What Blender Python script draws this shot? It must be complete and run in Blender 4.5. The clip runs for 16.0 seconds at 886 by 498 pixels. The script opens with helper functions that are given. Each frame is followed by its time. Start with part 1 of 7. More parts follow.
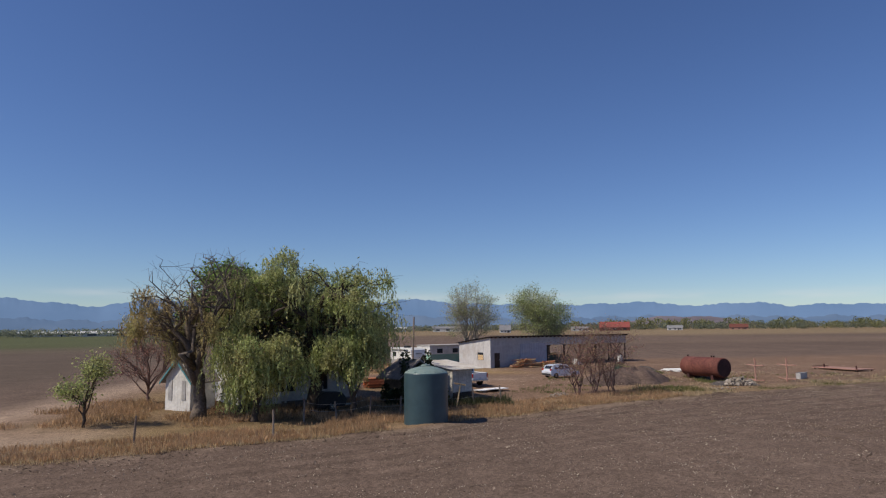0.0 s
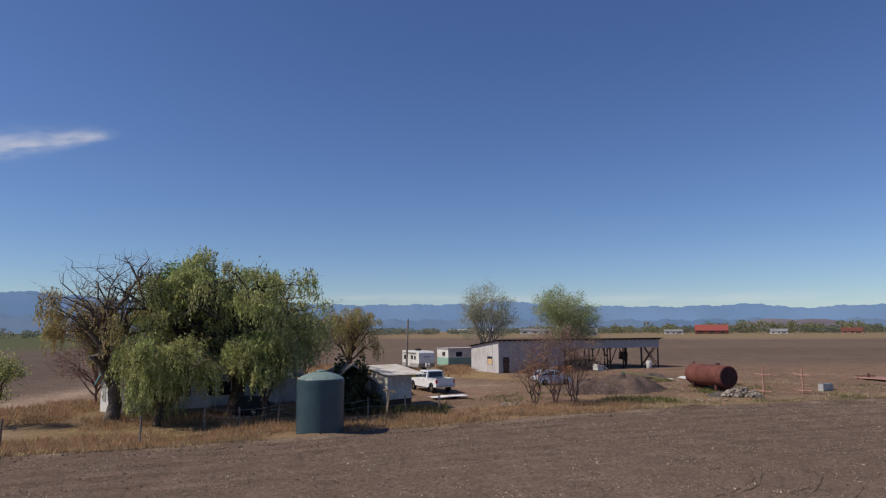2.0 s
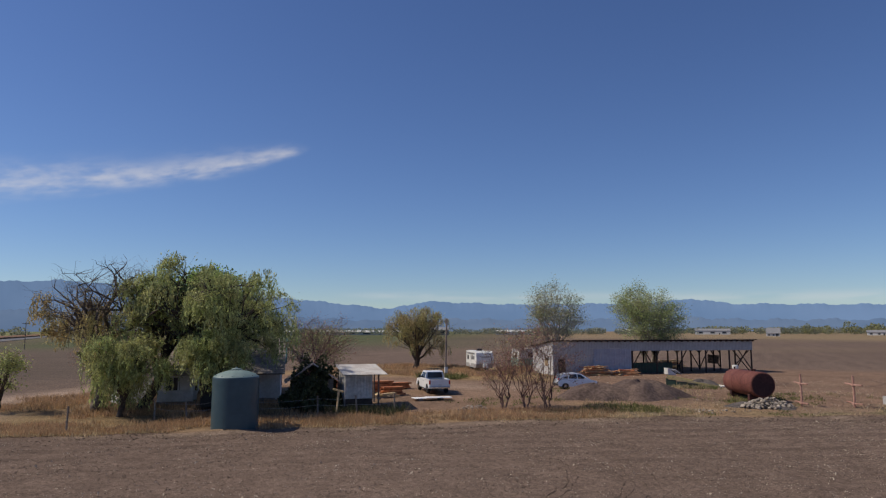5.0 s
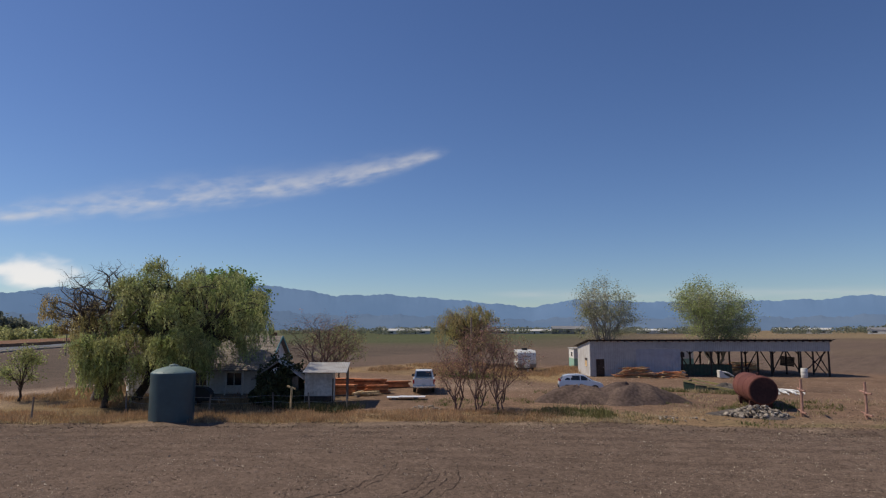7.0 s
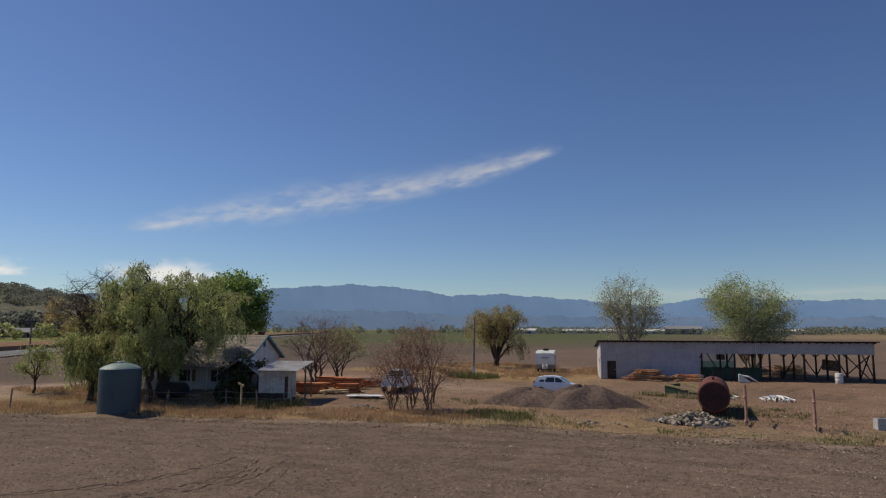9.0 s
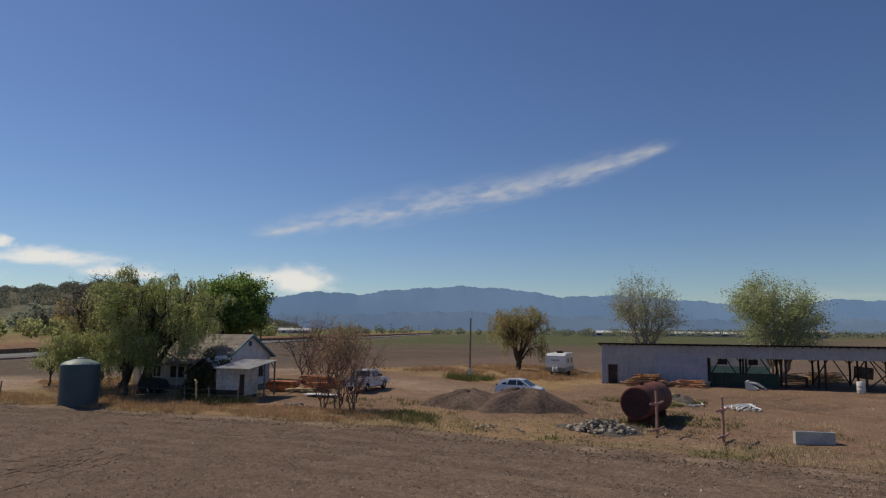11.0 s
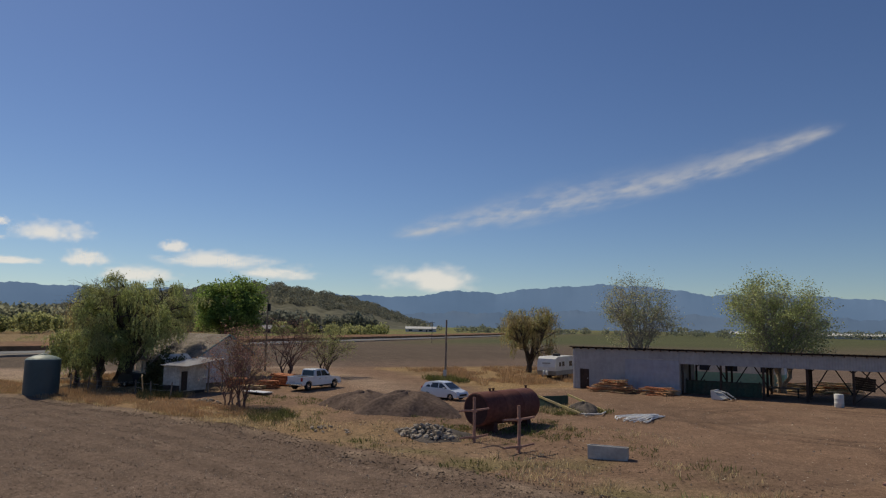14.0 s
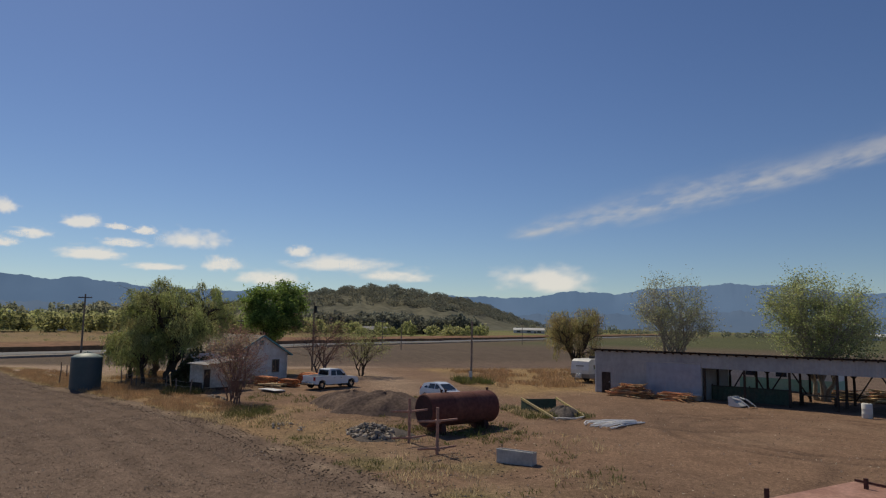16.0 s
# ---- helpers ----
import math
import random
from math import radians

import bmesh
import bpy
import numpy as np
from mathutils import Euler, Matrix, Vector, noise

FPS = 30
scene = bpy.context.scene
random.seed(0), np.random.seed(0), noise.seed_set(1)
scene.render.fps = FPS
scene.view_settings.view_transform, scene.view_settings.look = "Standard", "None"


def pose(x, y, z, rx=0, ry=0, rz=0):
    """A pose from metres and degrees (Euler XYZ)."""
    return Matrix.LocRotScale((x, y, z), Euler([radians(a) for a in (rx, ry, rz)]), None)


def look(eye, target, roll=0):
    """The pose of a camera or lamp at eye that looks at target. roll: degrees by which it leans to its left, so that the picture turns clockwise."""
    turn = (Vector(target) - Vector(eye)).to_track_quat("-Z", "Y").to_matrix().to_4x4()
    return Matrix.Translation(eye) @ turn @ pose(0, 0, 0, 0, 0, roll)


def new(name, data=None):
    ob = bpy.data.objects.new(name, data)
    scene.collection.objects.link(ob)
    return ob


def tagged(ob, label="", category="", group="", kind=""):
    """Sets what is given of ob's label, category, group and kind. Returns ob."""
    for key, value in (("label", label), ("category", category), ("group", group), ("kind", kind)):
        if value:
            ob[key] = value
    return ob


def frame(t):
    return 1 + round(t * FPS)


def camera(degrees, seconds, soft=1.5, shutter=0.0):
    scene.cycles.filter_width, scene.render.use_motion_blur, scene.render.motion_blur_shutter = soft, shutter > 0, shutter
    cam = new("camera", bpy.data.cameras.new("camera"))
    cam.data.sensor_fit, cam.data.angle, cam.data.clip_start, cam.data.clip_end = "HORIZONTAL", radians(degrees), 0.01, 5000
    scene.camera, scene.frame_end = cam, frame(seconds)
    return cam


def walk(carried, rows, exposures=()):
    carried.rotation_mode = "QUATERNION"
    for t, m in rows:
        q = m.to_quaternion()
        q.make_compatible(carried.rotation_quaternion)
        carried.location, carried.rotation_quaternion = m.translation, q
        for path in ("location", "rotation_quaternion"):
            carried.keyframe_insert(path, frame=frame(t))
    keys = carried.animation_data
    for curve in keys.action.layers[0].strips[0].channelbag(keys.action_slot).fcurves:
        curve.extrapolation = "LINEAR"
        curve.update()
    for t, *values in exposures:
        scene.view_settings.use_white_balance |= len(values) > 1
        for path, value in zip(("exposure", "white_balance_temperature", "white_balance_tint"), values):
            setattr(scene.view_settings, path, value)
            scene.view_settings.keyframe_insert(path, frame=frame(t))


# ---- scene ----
cam = camera(67.3, 16.0, soft=1.2)
# seconds, place, then the turn: tilt from straight down, lean, heading
ROWS = [
    (0.0, 0.00, 0.00, 5.69, 96.77, 0.55, 0.60),
    (0.5, 2.86, 0.94, 5.69, 96.78, 0.63, 2.65),
    (1.0, 6.05, 2.12, 5.69, 96.85, 0.61, 4.67),
    (1.5, 9.25, 3.34, 5.69, 96.92, 0.37, 6.70),
    (2.0, 12.03, 4.36, 5.69, 96.99, 0.25, 8.72),
    (2.5, 14.64, 5.20, 5.67, 97.04, 0.20, 10.84),
    (3.0, 17.15, 6.11, 5.64, 97.10, 0.23, 12.96),
    (3.5, 19.71, 7.09, 5.63, 97.11, 0.24, 15.29),
    (4.0, 22.20, 7.96, 5.64, 97.11, 0.13, 17.81),
    (4.5, 24.72, 8.97, 5.68, 97.02, 0.09, 20.73),
    (5.0, 27.42, 10.21, 5.69, 96.98, 0.03, 23.65),
    (5.5, 30.43, 11.92, 5.70, 96.95, 0.01, 26.84),
    (6.0, 33.56, 13.93, 5.69, 96.92, 0.01, 30.11),
    (6.5, 36.65, 16.07, 5.68, 96.90, 0.00, 33.27),
    (7.0, 39.55, 18.17, 5.68, 96.88, -0.01, 36.12),
    (7.5, 42.44, 20.11, 5.66, 96.87, -0.02, 38.92),
    (8.0, 45.01, 22.21, 5.68, 96.86, -0.06, 41.39),
    (8.5, 47.40, 24.50, 5.71, 96.84, -0.09, 43.73),
    (9.0, 49.74, 26.95, 5.73, 96.84, -0.15, 46.12),
    (9.5, 52.02, 29.42, 5.74, 96.85, -0.21, 48.50),
    (10.0, 54.15, 32.06, 5.73, 96.88, -0.30, 50.91),
    (10.5, 56.17, 34.82, 5.72, 96.91, -0.41, 53.32),
    (11.0, 58.11, 37.63, 5.74, 96.92, -0.50, 55.69),
    (11.5, 59.99, 40.45, 5.82, 96.87, -0.57, 57.98),
    (12.0, 61.82, 43.29, 5.94, 96.79, -0.67, 60.16),
    (12.5, 63.73, 46.04, 6.06, 96.71, -0.64, 62.47),
    (13.0, 65.26, 48.80, 6.15, 96.70, -0.77, 64.22),
    (13.5, 66.61, 51.56, 6.22, 96.69, -0.84, 66.02),
    (14.0, 67.78, 54.20, 6.28, 96.68, -0.94, 67.72),
    (14.5, 68.75, 56.65, 6.34, 96.64, -0.99, 69.69),
    (15.0, 69.64, 59.05, 6.41, 96.66, -1.01, 72.17),
    (15.5, 70.47, 61.64, 6.45, 96.60, -0.99, 74.99),
    (16.0, 71.33, 64.32, 6.48, 96.62, -1.02, 77.75),
]
walk(cam, [(t, pose(x, y, z, rx, ry, rz)) for t, x, y, z, rx, ry, rz in ROWS],
     exposures=[(0.0, 0.52, 6850, 10), (4.5, 0.48, 6900, 10), (9.0, 0.37, 7300, 7), (12.5, 0.25, 7530, 6), (16.0, 0.18, 7650, 6)])

# ---- world, sun ----
SUN_AZ, SUN_EL = radians(202.0), radians(48.0)      # the sun's place, counted from +x towards +y
world = bpy.data.worlds.new("sky")
scene.world = world
world.use_nodes = True
wn, wl = world.node_tree.nodes, world.node_tree.links
sky = wn.new("ShaderNodeTexSky")
sky.sky_type, sky.sun_disc = "NISHITA", False
sky.sun_elevation, sky.sun_rotation = SUN_EL, math.pi / 2 - SUN_AZ
sky.altitude, sky.air_density, sky.dust_density, sky.ozone_density = 600.0, 1.0, 0.25, 8.0
clear = wn.new("ShaderNodeHueSaturation")
clear.inputs["Hue"].default_value, clear.inputs["Saturation"].default_value = 0.510, 1.06
wl.new(sky.outputs[0], clear.inputs["Color"])
wl.new(clear.outputs[0], wn["Background"].inputs[0])
wn["Background"].inputs[1].default_value = 0.068
sun = new("sun", bpy.data.lights.new("sun", "SUN"))
sun.data.energy, sun.data.angle, sun.data.color = 2.6, radians(0.55), (1.0, 0.93, 0.82)
sun.matrix_world = look((math.cos(SUN_AZ) * 60, math.sin(SUN_AZ) * 60, math.tan(SUN_EL) * 60), (0, 0, 0))


# ---- materials ----
def material(name, colour, rough=0.85, metal=0.0, grain=8.0, depth=0.25, bump=0.3, big=0.4, tint=None, spec=0.3, per=0.0, attribute="", leaf=0.0, glow=0.0, dust=0.0):
    """Principled surface with fine grain, large stains, bump, and a change from piece to piece."""
    m = bpy.data.materials.new(name)
    m.use_nodes = True
    n, l = m.node_tree.nodes, m.node_tree.links
    b = n["Principled BSDF"]
    b.inputs["Roughness"].default_value, b.inputs["Metallic"].default_value = rough, metal
    b.inputs["Specular IOR Level"].default_value = spec
    co = n.new("ShaderNodeTexCoord")

    def noise_of(scale, detail=4.0):
        t = n.new("ShaderNodeTexNoise")
        t.inputs["Scale"].default_value, t.inputs["Detail"].default_value = scale, detail
        l.new(co.outputs["Object"], t.inputs["Vector"])
        return t.outputs["Fac"]

    def mixed(kind, fac, a, c):
        x = n.new("ShaderNodeMix")
        x.data_type, x.blend_type = "RGBA", kind
        for sock, v in zip((x.inputs[0], x.inputs[6], x.inputs[7]), (fac, a, c)):
            if hasattr(v, "is_linked"):
                l.new(v, sock)
            else:
                sock.default_value = v
        return x.outputs[2]

    def ramp(fac, lo, hi, a, c):
        r = n.new("ShaderNodeMapRange")
        for k, v in zip(range(1, 5), (lo, hi, a, c)):
            r.inputs[k].default_value = v
        l.new(fac, r.inputs[0])
        return r.outputs[0]

    if attribute:
        at = n.new("ShaderNodeAttribute")
        at.attribute_name = attribute
        base = at.outputs["Color"]
    else:
        base = (*colour, 1)
    fine, wide = noise_of(grain), noise_of(big, 5.0)
    if tint:
        base = mixed("MIX", ramp(wide, 0.42, 0.62, 0.0, 0.85), base, (*tint, 1))
    k = n.new("ShaderNodeCombineColor")
    v = ramp(fine, 0.3, 0.7, 1 - depth, 1 + depth)
    for s in k.inputs[:3]:
        l.new(v, s)
    out = mixed("MULTIPLY", 1.0, base, k.outputs[0])
    if dust:
        k3 = n.new("ShaderNodeCombineColor")
        v3 = ramp(noise_of(grain * 5.0, 3.0), 0.36, 0.64, 1 - dust, 1 + dust)
        for sk in k3.inputs[:3]:
            l.new(v3, sk)
        out = mixed("MULTIPLY", 1.0, out, k3.outputs[0])
    if per:
        if leaf:
            rnd = n.new("ShaderNodeNewGeometry").outputs["Random Per Island"]
        else:
            rnd = n.new("ShaderNodeObjectInfo").outputs["Random"]
        k2 = n.new("ShaderNodeCombineColor")
        v2 = ramp(rnd, 0, 1, 1 - per, 1 + per)
        for s in k2.inputs[:3]:
            l.new(v2, s)
        out = mixed("MULTIPLY", 1.0, out, k2.outputs[0])
    l.new(out, b.inputs["Base Color"])
    if bump:
        bp = n.new("ShaderNodeBump")
        bp.inputs["Strength"].default_value, bp.inputs["Distance"].default_value = bump, 0.05
        l.new(fine, bp.inputs["Height"])
        l.new(bp.outputs[0], b.inputs["Normal"])
    if leaf:
        tr = n.new("ShaderNodeBsdfTranslucent")
        l.new(out, tr.inputs[0])
        mx = n.new("ShaderNodeMixShader")
        mx.inputs[0].default_value = leaf
        l.new(b.outputs[0], mx.inputs[1])
        l.new(tr.outputs[0], mx.inputs[2])
        l.new(mx.outputs[0], n["Material Output"].inputs[0])
    # emission, used to paint haze over the far ranges
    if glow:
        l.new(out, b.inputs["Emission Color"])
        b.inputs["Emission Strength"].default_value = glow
    return m


GROUND = material("soil", (0.2, 0.15, 0.1), 0.95, grain=5.0, depth=0.26, bump=0.6, big=0.12, attribute="earth", spec=0.05, dust=0.42)
BARN_PAINT = material("weathered_grey_white_sheet", (0.40, 0.40, 0.41), 0.6, grain=3.0, depth=0.1, bump=0.05, big=0.5, tint=(0.33, 0.33, 0.34))
BARN_END = material("white_sheet", (0.54, 0.53, 0.53), 0.6, grain=3.0, depth=0.1, bump=0.05, big=0.7, tint=(0.46, 0.43, 0.41))
# darker, bluer copy of the front sheet: shade put into the colour
BARN_SHADED = material("shaded_blue_grey_sheet", (0.34, 0.36, 0.42), 0.6, grain=2.0, depth=0.12, bump=0.05, big=0.6, tint=(0.40, 0.41, 0.45))
ROOF_DARK = material("dark_rusted_sheet", (0.035, 0.03, 0.03), 0.7, grain=4.0, depth=0.3, bump=0.1, big=0.8, tint=(0.07, 0.05, 0.045))
ROOF_PALE = material("pale_corrugated_sheet", (0.50, 0.48, 0.45), 0.55, grain=5.0, depth=0.15, bump=0.1, big=0.9, tint=(0.38, 0.33, 0.29))
SHINGLE = material("weathered_shingle", (0.30, 0.26, 0.23), 0.9, grain=7.0, depth=0.35, bump=0.4, big=0.9, tint=(0.20, 0.17, 0.15), per=0.15)
TIMBER_DARK = material("creosoted_timber", (0.045, 0.032, 0.026), 0.85, grain=9.0, depth=0.35, bump=0.3, big=1.0, tint=(0.075, 0.05, 0.04))
TIMBER_NEW = material("orange_sawn_timber", (0.44, 0.14, 0.055), 0.8, grain=6.0, depth=0.3, bump=0.3, big=1.2, tint=(0.52, 0.22, 0.10), per=0.55)
TIMBER_WORN = material("reddish_worn_boards", (0.44, 0.20, 0.10), 0.85, grain=6.0, depth=0.35, bump=0.3, big=1.2, tint=(0.50, 0.30, 0.16), per=0.35)
TIMBER_PALE = material("pale_sawn_timber", (0.60, 0.44, 0.25), 0.8, grain=6.0, depth=0.3, bump=0.3, big=1.2, tint=(0.48, 0.33, 0.19), per=0.25)
TIMBER_GREY = material("grey_weathered_timber", (0.24, 0.20, 0.17), 0.9, grain=9.0, depth=0.3, bump=0.3, big=1.0, tint=(0.17, 0.13, 0.11), per=0.15)
WHITE_PAINT = material("flaking_white_paint", (0.72, 0.71, 0.69), 0.7, grain=6.0, depth=0.1, bump=0.15, big=1.1, tint=(0.58, 0.56, 0.53))
TEAL = material("teal_trim_paint", (0.10, 0.30, 0.34), 0.6, grain=6.0, depth=0.15, bump=0.1, big=1.0, tint=(0.08, 0.24, 0.28))
GRIMY = material("grimy_whitewash", (0.58, 0.54, 0.48), 0.8, grain=6.0, depth=0.2, bump=0.15, big=1.3, tint=(0.42, 0.37, 0.31))
DARK = material("dark_opening", (0.02, 0.02, 0.022), 0.5, grain=3.0, depth=0.2, bump=0.0)
GLASS = material("dark_window_glass", (0.03, 0.035, 0.045), 0.12, grain=2.0, depth=0.1, bump=0.0, spec=0.6)
TANK_GREEN = material("dark_green_polyethylene", (0.038, 0.072, 0.088), 0.36, grain=3.0, depth=0.08, bump=0.03, big=1.0, tint=(0.046, 0.083, 0.098), spec=0.5)
# paler copy of the tank plastic: light on the top put into colour
TANK_TOP = material("lit_green_polyethylene", (0.16, 0.23, 0.22), 0.55, grain=3.0, depth=0.1, bump=0.03, big=1.0, tint=(0.22, 0.28, 0.26))
RUST = material("red_brown_rust", (0.13, 0.043, 0.034), 0.75, grain=6.0, depth=0.25, bump=0.2, big=0.9, tint=(0.19, 0.07, 0.05))
RUST_DARK = material("dark_rust", (0.055, 0.024, 0.022), 0.8, grain=6.0, depth=0.25, bump=0.2, big=1.2, tint=(0.09, 0.035, 0.03))
RUST_PALE = material("pale_pink_rust", (0.42, 0.24, 0.19), 0.8, grain=8.0, depth=0.25, bump=0.2, big=1.0, tint=(0.30, 0.16, 0.12))
STEEL_GREY = material("galvanised_grey", (0.48, 0.47, 0.46), 0.55, 0.2, grain=6.0, depth=0.12, bump=0.05, big=1.3, tint=(0.38, 0.36, 0.35))
PVC = material("white_pvc", (0.84, 0.81, 0.74), 0.45, grain=4.0, depth=0.06, bump=0.02, big=2.0, tint=(0.74, 0.70, 0.62), per=0.08)
SHEET_WHITE = material("bright_white_sheet", (0.90, 0.90, 0.89), 0.35, grain=4.0, depth=0.04, bump=0.0, big=2.0, tint=(0.84, 0.84, 0.83), spec=0.5)
ROCK = material("pale_broken_stone", (0.36, 0.305, 0.245), 0.95, grain=6.0, depth=0.3, bump=0.5, big=1.5, tint=(0.255, 0.221, 0.196), per=0.35)
MOUND = material("grey_brown_spoil", (0.108, 0.077, 0.066), 0.95, grain=5.0, depth=0.35, bump=0.8, big=0.7, tint=(0.155, 0.110, 0.088), spec=0.1)
GRAVEL = material("dark_gravel", (0.085, 0.075, 0.07), 0.95, grain=9.0, depth=0.4, bump=0.8, big=1.5, tint=(0.13, 0.11, 0.10), spec=0.1)
CAR_WHITE = material("white_car_paint", (0.74, 0.75, 0.77), 0.22, grain=2.0, depth=0.03, bump=0.0, spec=0.6)
CAR_SILVER = material("pale_silver_car_paint", (0.70, 0.74, 0.80), 0.22, 0.15, grain=2.0, depth=0.03, bump=0.0, spec=0.6)
CAR_GLASS = material("car_glass", (0.02, 0.025, 0.03), 0.06, grain=2.0, depth=0.05, bump=0.0, spec=0.7)
RUBBER = material("black_rubber", (0.02, 0.02, 0.02), 0.85, grain=8.0, depth=0.2, bump=0.1)
CHROME = material("bright_metal", (0.62, 0.63, 0.65), 0.25, 0.9, grain=4.0, depth=0.05, bump=0.0)
LAMP_RED = material("red_tail_lamp", (0.40, 0.02, 0.02), 0.25, grain=3.0, depth=0.05, bump=0.0)
LAMP_CLEAR = material("clear_headlamp", (0.65, 0.67, 0.70), 0.12, grain=3.0, depth=0.05, bump=0.0)
PLASTIC_BLACK = material("black_plastic", (0.025, 0.025, 0.027), 0.6, grain=6.0, depth=0.15, bump=0.05)
TRAILER_WHITE = material("white_caravan_skin", (0.72, 0.72, 0.70), 0.4, grain=3.0, depth=0.05, bump=0.02, big=1.0, tint=(0.64, 0.63, 0.60))
TRAILER_GREY = material("grey_caravan_stripe", (0.33, 0.32, 0.31), 0.5, grain=3.0, depth=0.1, bump=0.02)
HOME_GREEN = material("faded_green_siding", (0.24, 0.44, 0.35), 0.6, grain=4.0, depth=0.1, bump=0.05, big=0.8, tint=(0.30, 0.46, 0.38))
YELLOW = material("yellow_painted_beam", (0.50, 0.40, 0.16), 0.7, grain=6.0, depth=0.2, bump=0.1, big=1.0, tint=(0.42, 0.34, 0.2))
GREEN_STEEL = material("dark_green_steel", (0.05, 0.085, 0.06), 0.7, grain=6.0, depth=0.2, bump=0.1, big=1.0, tint=(0.08, 0.08, 0.06))
BARK = material("grey_brown_bark", (0.085, 0.065, 0.052), 0.95, grain=10.0, depth=0.4, bump=0.7, big=1.0, tint=(0.055, 0.042, 0.035))
BARK_WORN = material("weathered_grey_bark", (0.17, 0.135, 0.11), 0.95, grain=10.0, depth=0.4, bump=0.6, big=1.0, tint=(0.10, 0.08, 0.065))
BARK_PALE = material("pale_dry_bark", (0.36, 0.32, 0.27), 0.95, grain=10.0, depth=0.35, bump=0.5, big=1.0, tint=(0.26, 0.225, 0.19))
BARK_RED = material("red_brown_twigs", (0.19, 0.115, 0.10), 0.95, grain=10.0, depth=0.35, bump=0.4, big=1.0, tint=(0.13, 0.085, 0.075))
LEAF_WILLOW = material("willow_leaves", (0.365, 0.415, 0.16), 0.6, grain=1.2, depth=0.25, bump=0.0, big=0.55, tint=(0.45, 0.43, 0.195), per=0.45, leaf=0.38)
LEAF_DRY = material("yellowing_willow_leaves", (0.44, 0.34, 0.17), 0.7, grain=1.2, depth=0.25, bump=0.0, big=0.4, tint=(0.36, 0.34, 0.14), per=0.35, leaf=0.42)
LEAF_GREEN = material("fresh_green_leaves", (0.19, 0.285, 0.075), 0.6, grain=1.2, depth=0.3, bump=0.0, big=0.6, tint=(0.26, 0.35, 0.10), per=0.45, leaf=0.55)
LEAF_POPLAR = material("grey_green_leaves", (0.44, 0.43, 0.28), 0.6, grain=1.2, depth=0.25, bump=0.0, big=0.3, tint=(0.28, 0.31, 0.13), per=0.4, leaf=0.60)
LEAF_MEADOW = material("spring_green_leaves", (0.32, 0.34, 0.15), 0.7, grain=0.6, depth=0.2, bump=0.0, big=0.05, tint=(0.37, 0.36, 0.18), per=0.35, leaf=0.65)
LEAF_RED = material("red_brown_leaves", (0.40, 0.21, 0.175), 0.7, grain=1.2, depth=0.3, bump=0.0, big=0.5, tint=(0.36, 0.24, 0.18), per=0.4, leaf=0.50)
LEAF_FAR = material("far_tree_leaves", (0.26, 0.27, 0.14), 0.8, grain=0.5, depth=0.2, bump=0.0, big=0.02, tint=(0.31, 0.30, 0.13), per=0.35, leaf=0.6)
LEAF_PALE = material("pale_green_leaves", (0.42, 0.45, 0.22), 0.6, grain=1.2, depth=0.25, bump=0.0, big=0.3, tint=(0.34, 0.40, 0.16), per=0.4, leaf=0.60)
# lightened towards blue: distance haze is mixed into this leaf colour
LEAF_HILL = material("hazed_oak_leaves", (0.165, 0.180, 0.150), 0.85, grain=0.5, depth=0.2, bump=0.0, big=0.02, tint=(0.20, 0.195, 0.15), per=0.3, leaf=0.6)
# dark trees made paler and bluer, with far haze in the base colour
LEAF_FAR_DARK = material("hazed_far_dark_leaves", (0.225, 0.25, 0.185), 0.8, grain=0.5, depth=0.2, bump=0.0, big=0.02, tint=(0.29, 0.285, 0.20), per=0.35, leaf=0.6)
VINE = material("dark_vine_leaves", (0.055, 0.065, 0.028), 0.7, grain=1.5, depth=0.3, bump=0.0, big=0.6, tint=(0.10, 0.095, 0.04), per=0.4, leaf=0.20)
GRASS_DRY = material("dry_golden_grass", (0.465, 0.30, 0.175), 0.9, grain=0.8, depth=0.25, bump=0.0, big=0.15, tint=(0.40, 0.265, 0.145), per=0.3, leaf=0.32)
GRASS_PALE = material("bleached_straw", (0.575, 0.450, 0.275), 0.9, grain=1.0, depth=0.25, bump=0.0, big=0.3, tint=(0.450, 0.350, 0.225), per=0.35, leaf=0.50)
WEED = material("green_weeds", (0.13, 0.15, 0.05), 0.8, grain=1.0, depth=0.3, bump=0.0, big=0.4, tint=(0.20, 0.18, 0.07), per=0.35, leaf=0.3)
STRAW = material("crop_residue", (0.62, 0.53, 0.41), 0.95, grain=3.0, depth=0.3, bump=0.0, big=0.5, tint=(0.32, 0.24, 0.18))
CLOD = material("dry_soil_clods", (0.150, 0.111, 0.088), 0.95, grain=4.0, depth=0.3, bump=0.3, big=0.6, tint=(0.125, 0.092, 0.072), spec=0.05)
ASPHALT = material("worn_asphalt", (0.12, 0.125, 0.135), 0.85, grain=2.0, depth=0.12, bump=0.1, big=0.1, tint=(0.16, 0.16, 0.165))
EARTH_BANK = material("orange_brown_earth", (0.23, 0.125, 0.075), 0.95, grain=0.6, depth=0.25, bump=0.3, big=0.08, tint=(0.19, 0.12, 0.07), spec=0.1)
FAR_WHITE = material("far_white_wall", (0.62, 0.62, 0.60), 0.7, grain=0.6, depth=0.08, bump=0.0, big=0.05, tint=(0.54, 0.52, 0.5))
FAR_RED = material("far_red_roof", (0.31, 0.075, 0.06), 0.7, grain=0.6, depth=0.1, bump=0.0, big=0.05, tint=(0.27, 0.075, 0.065))
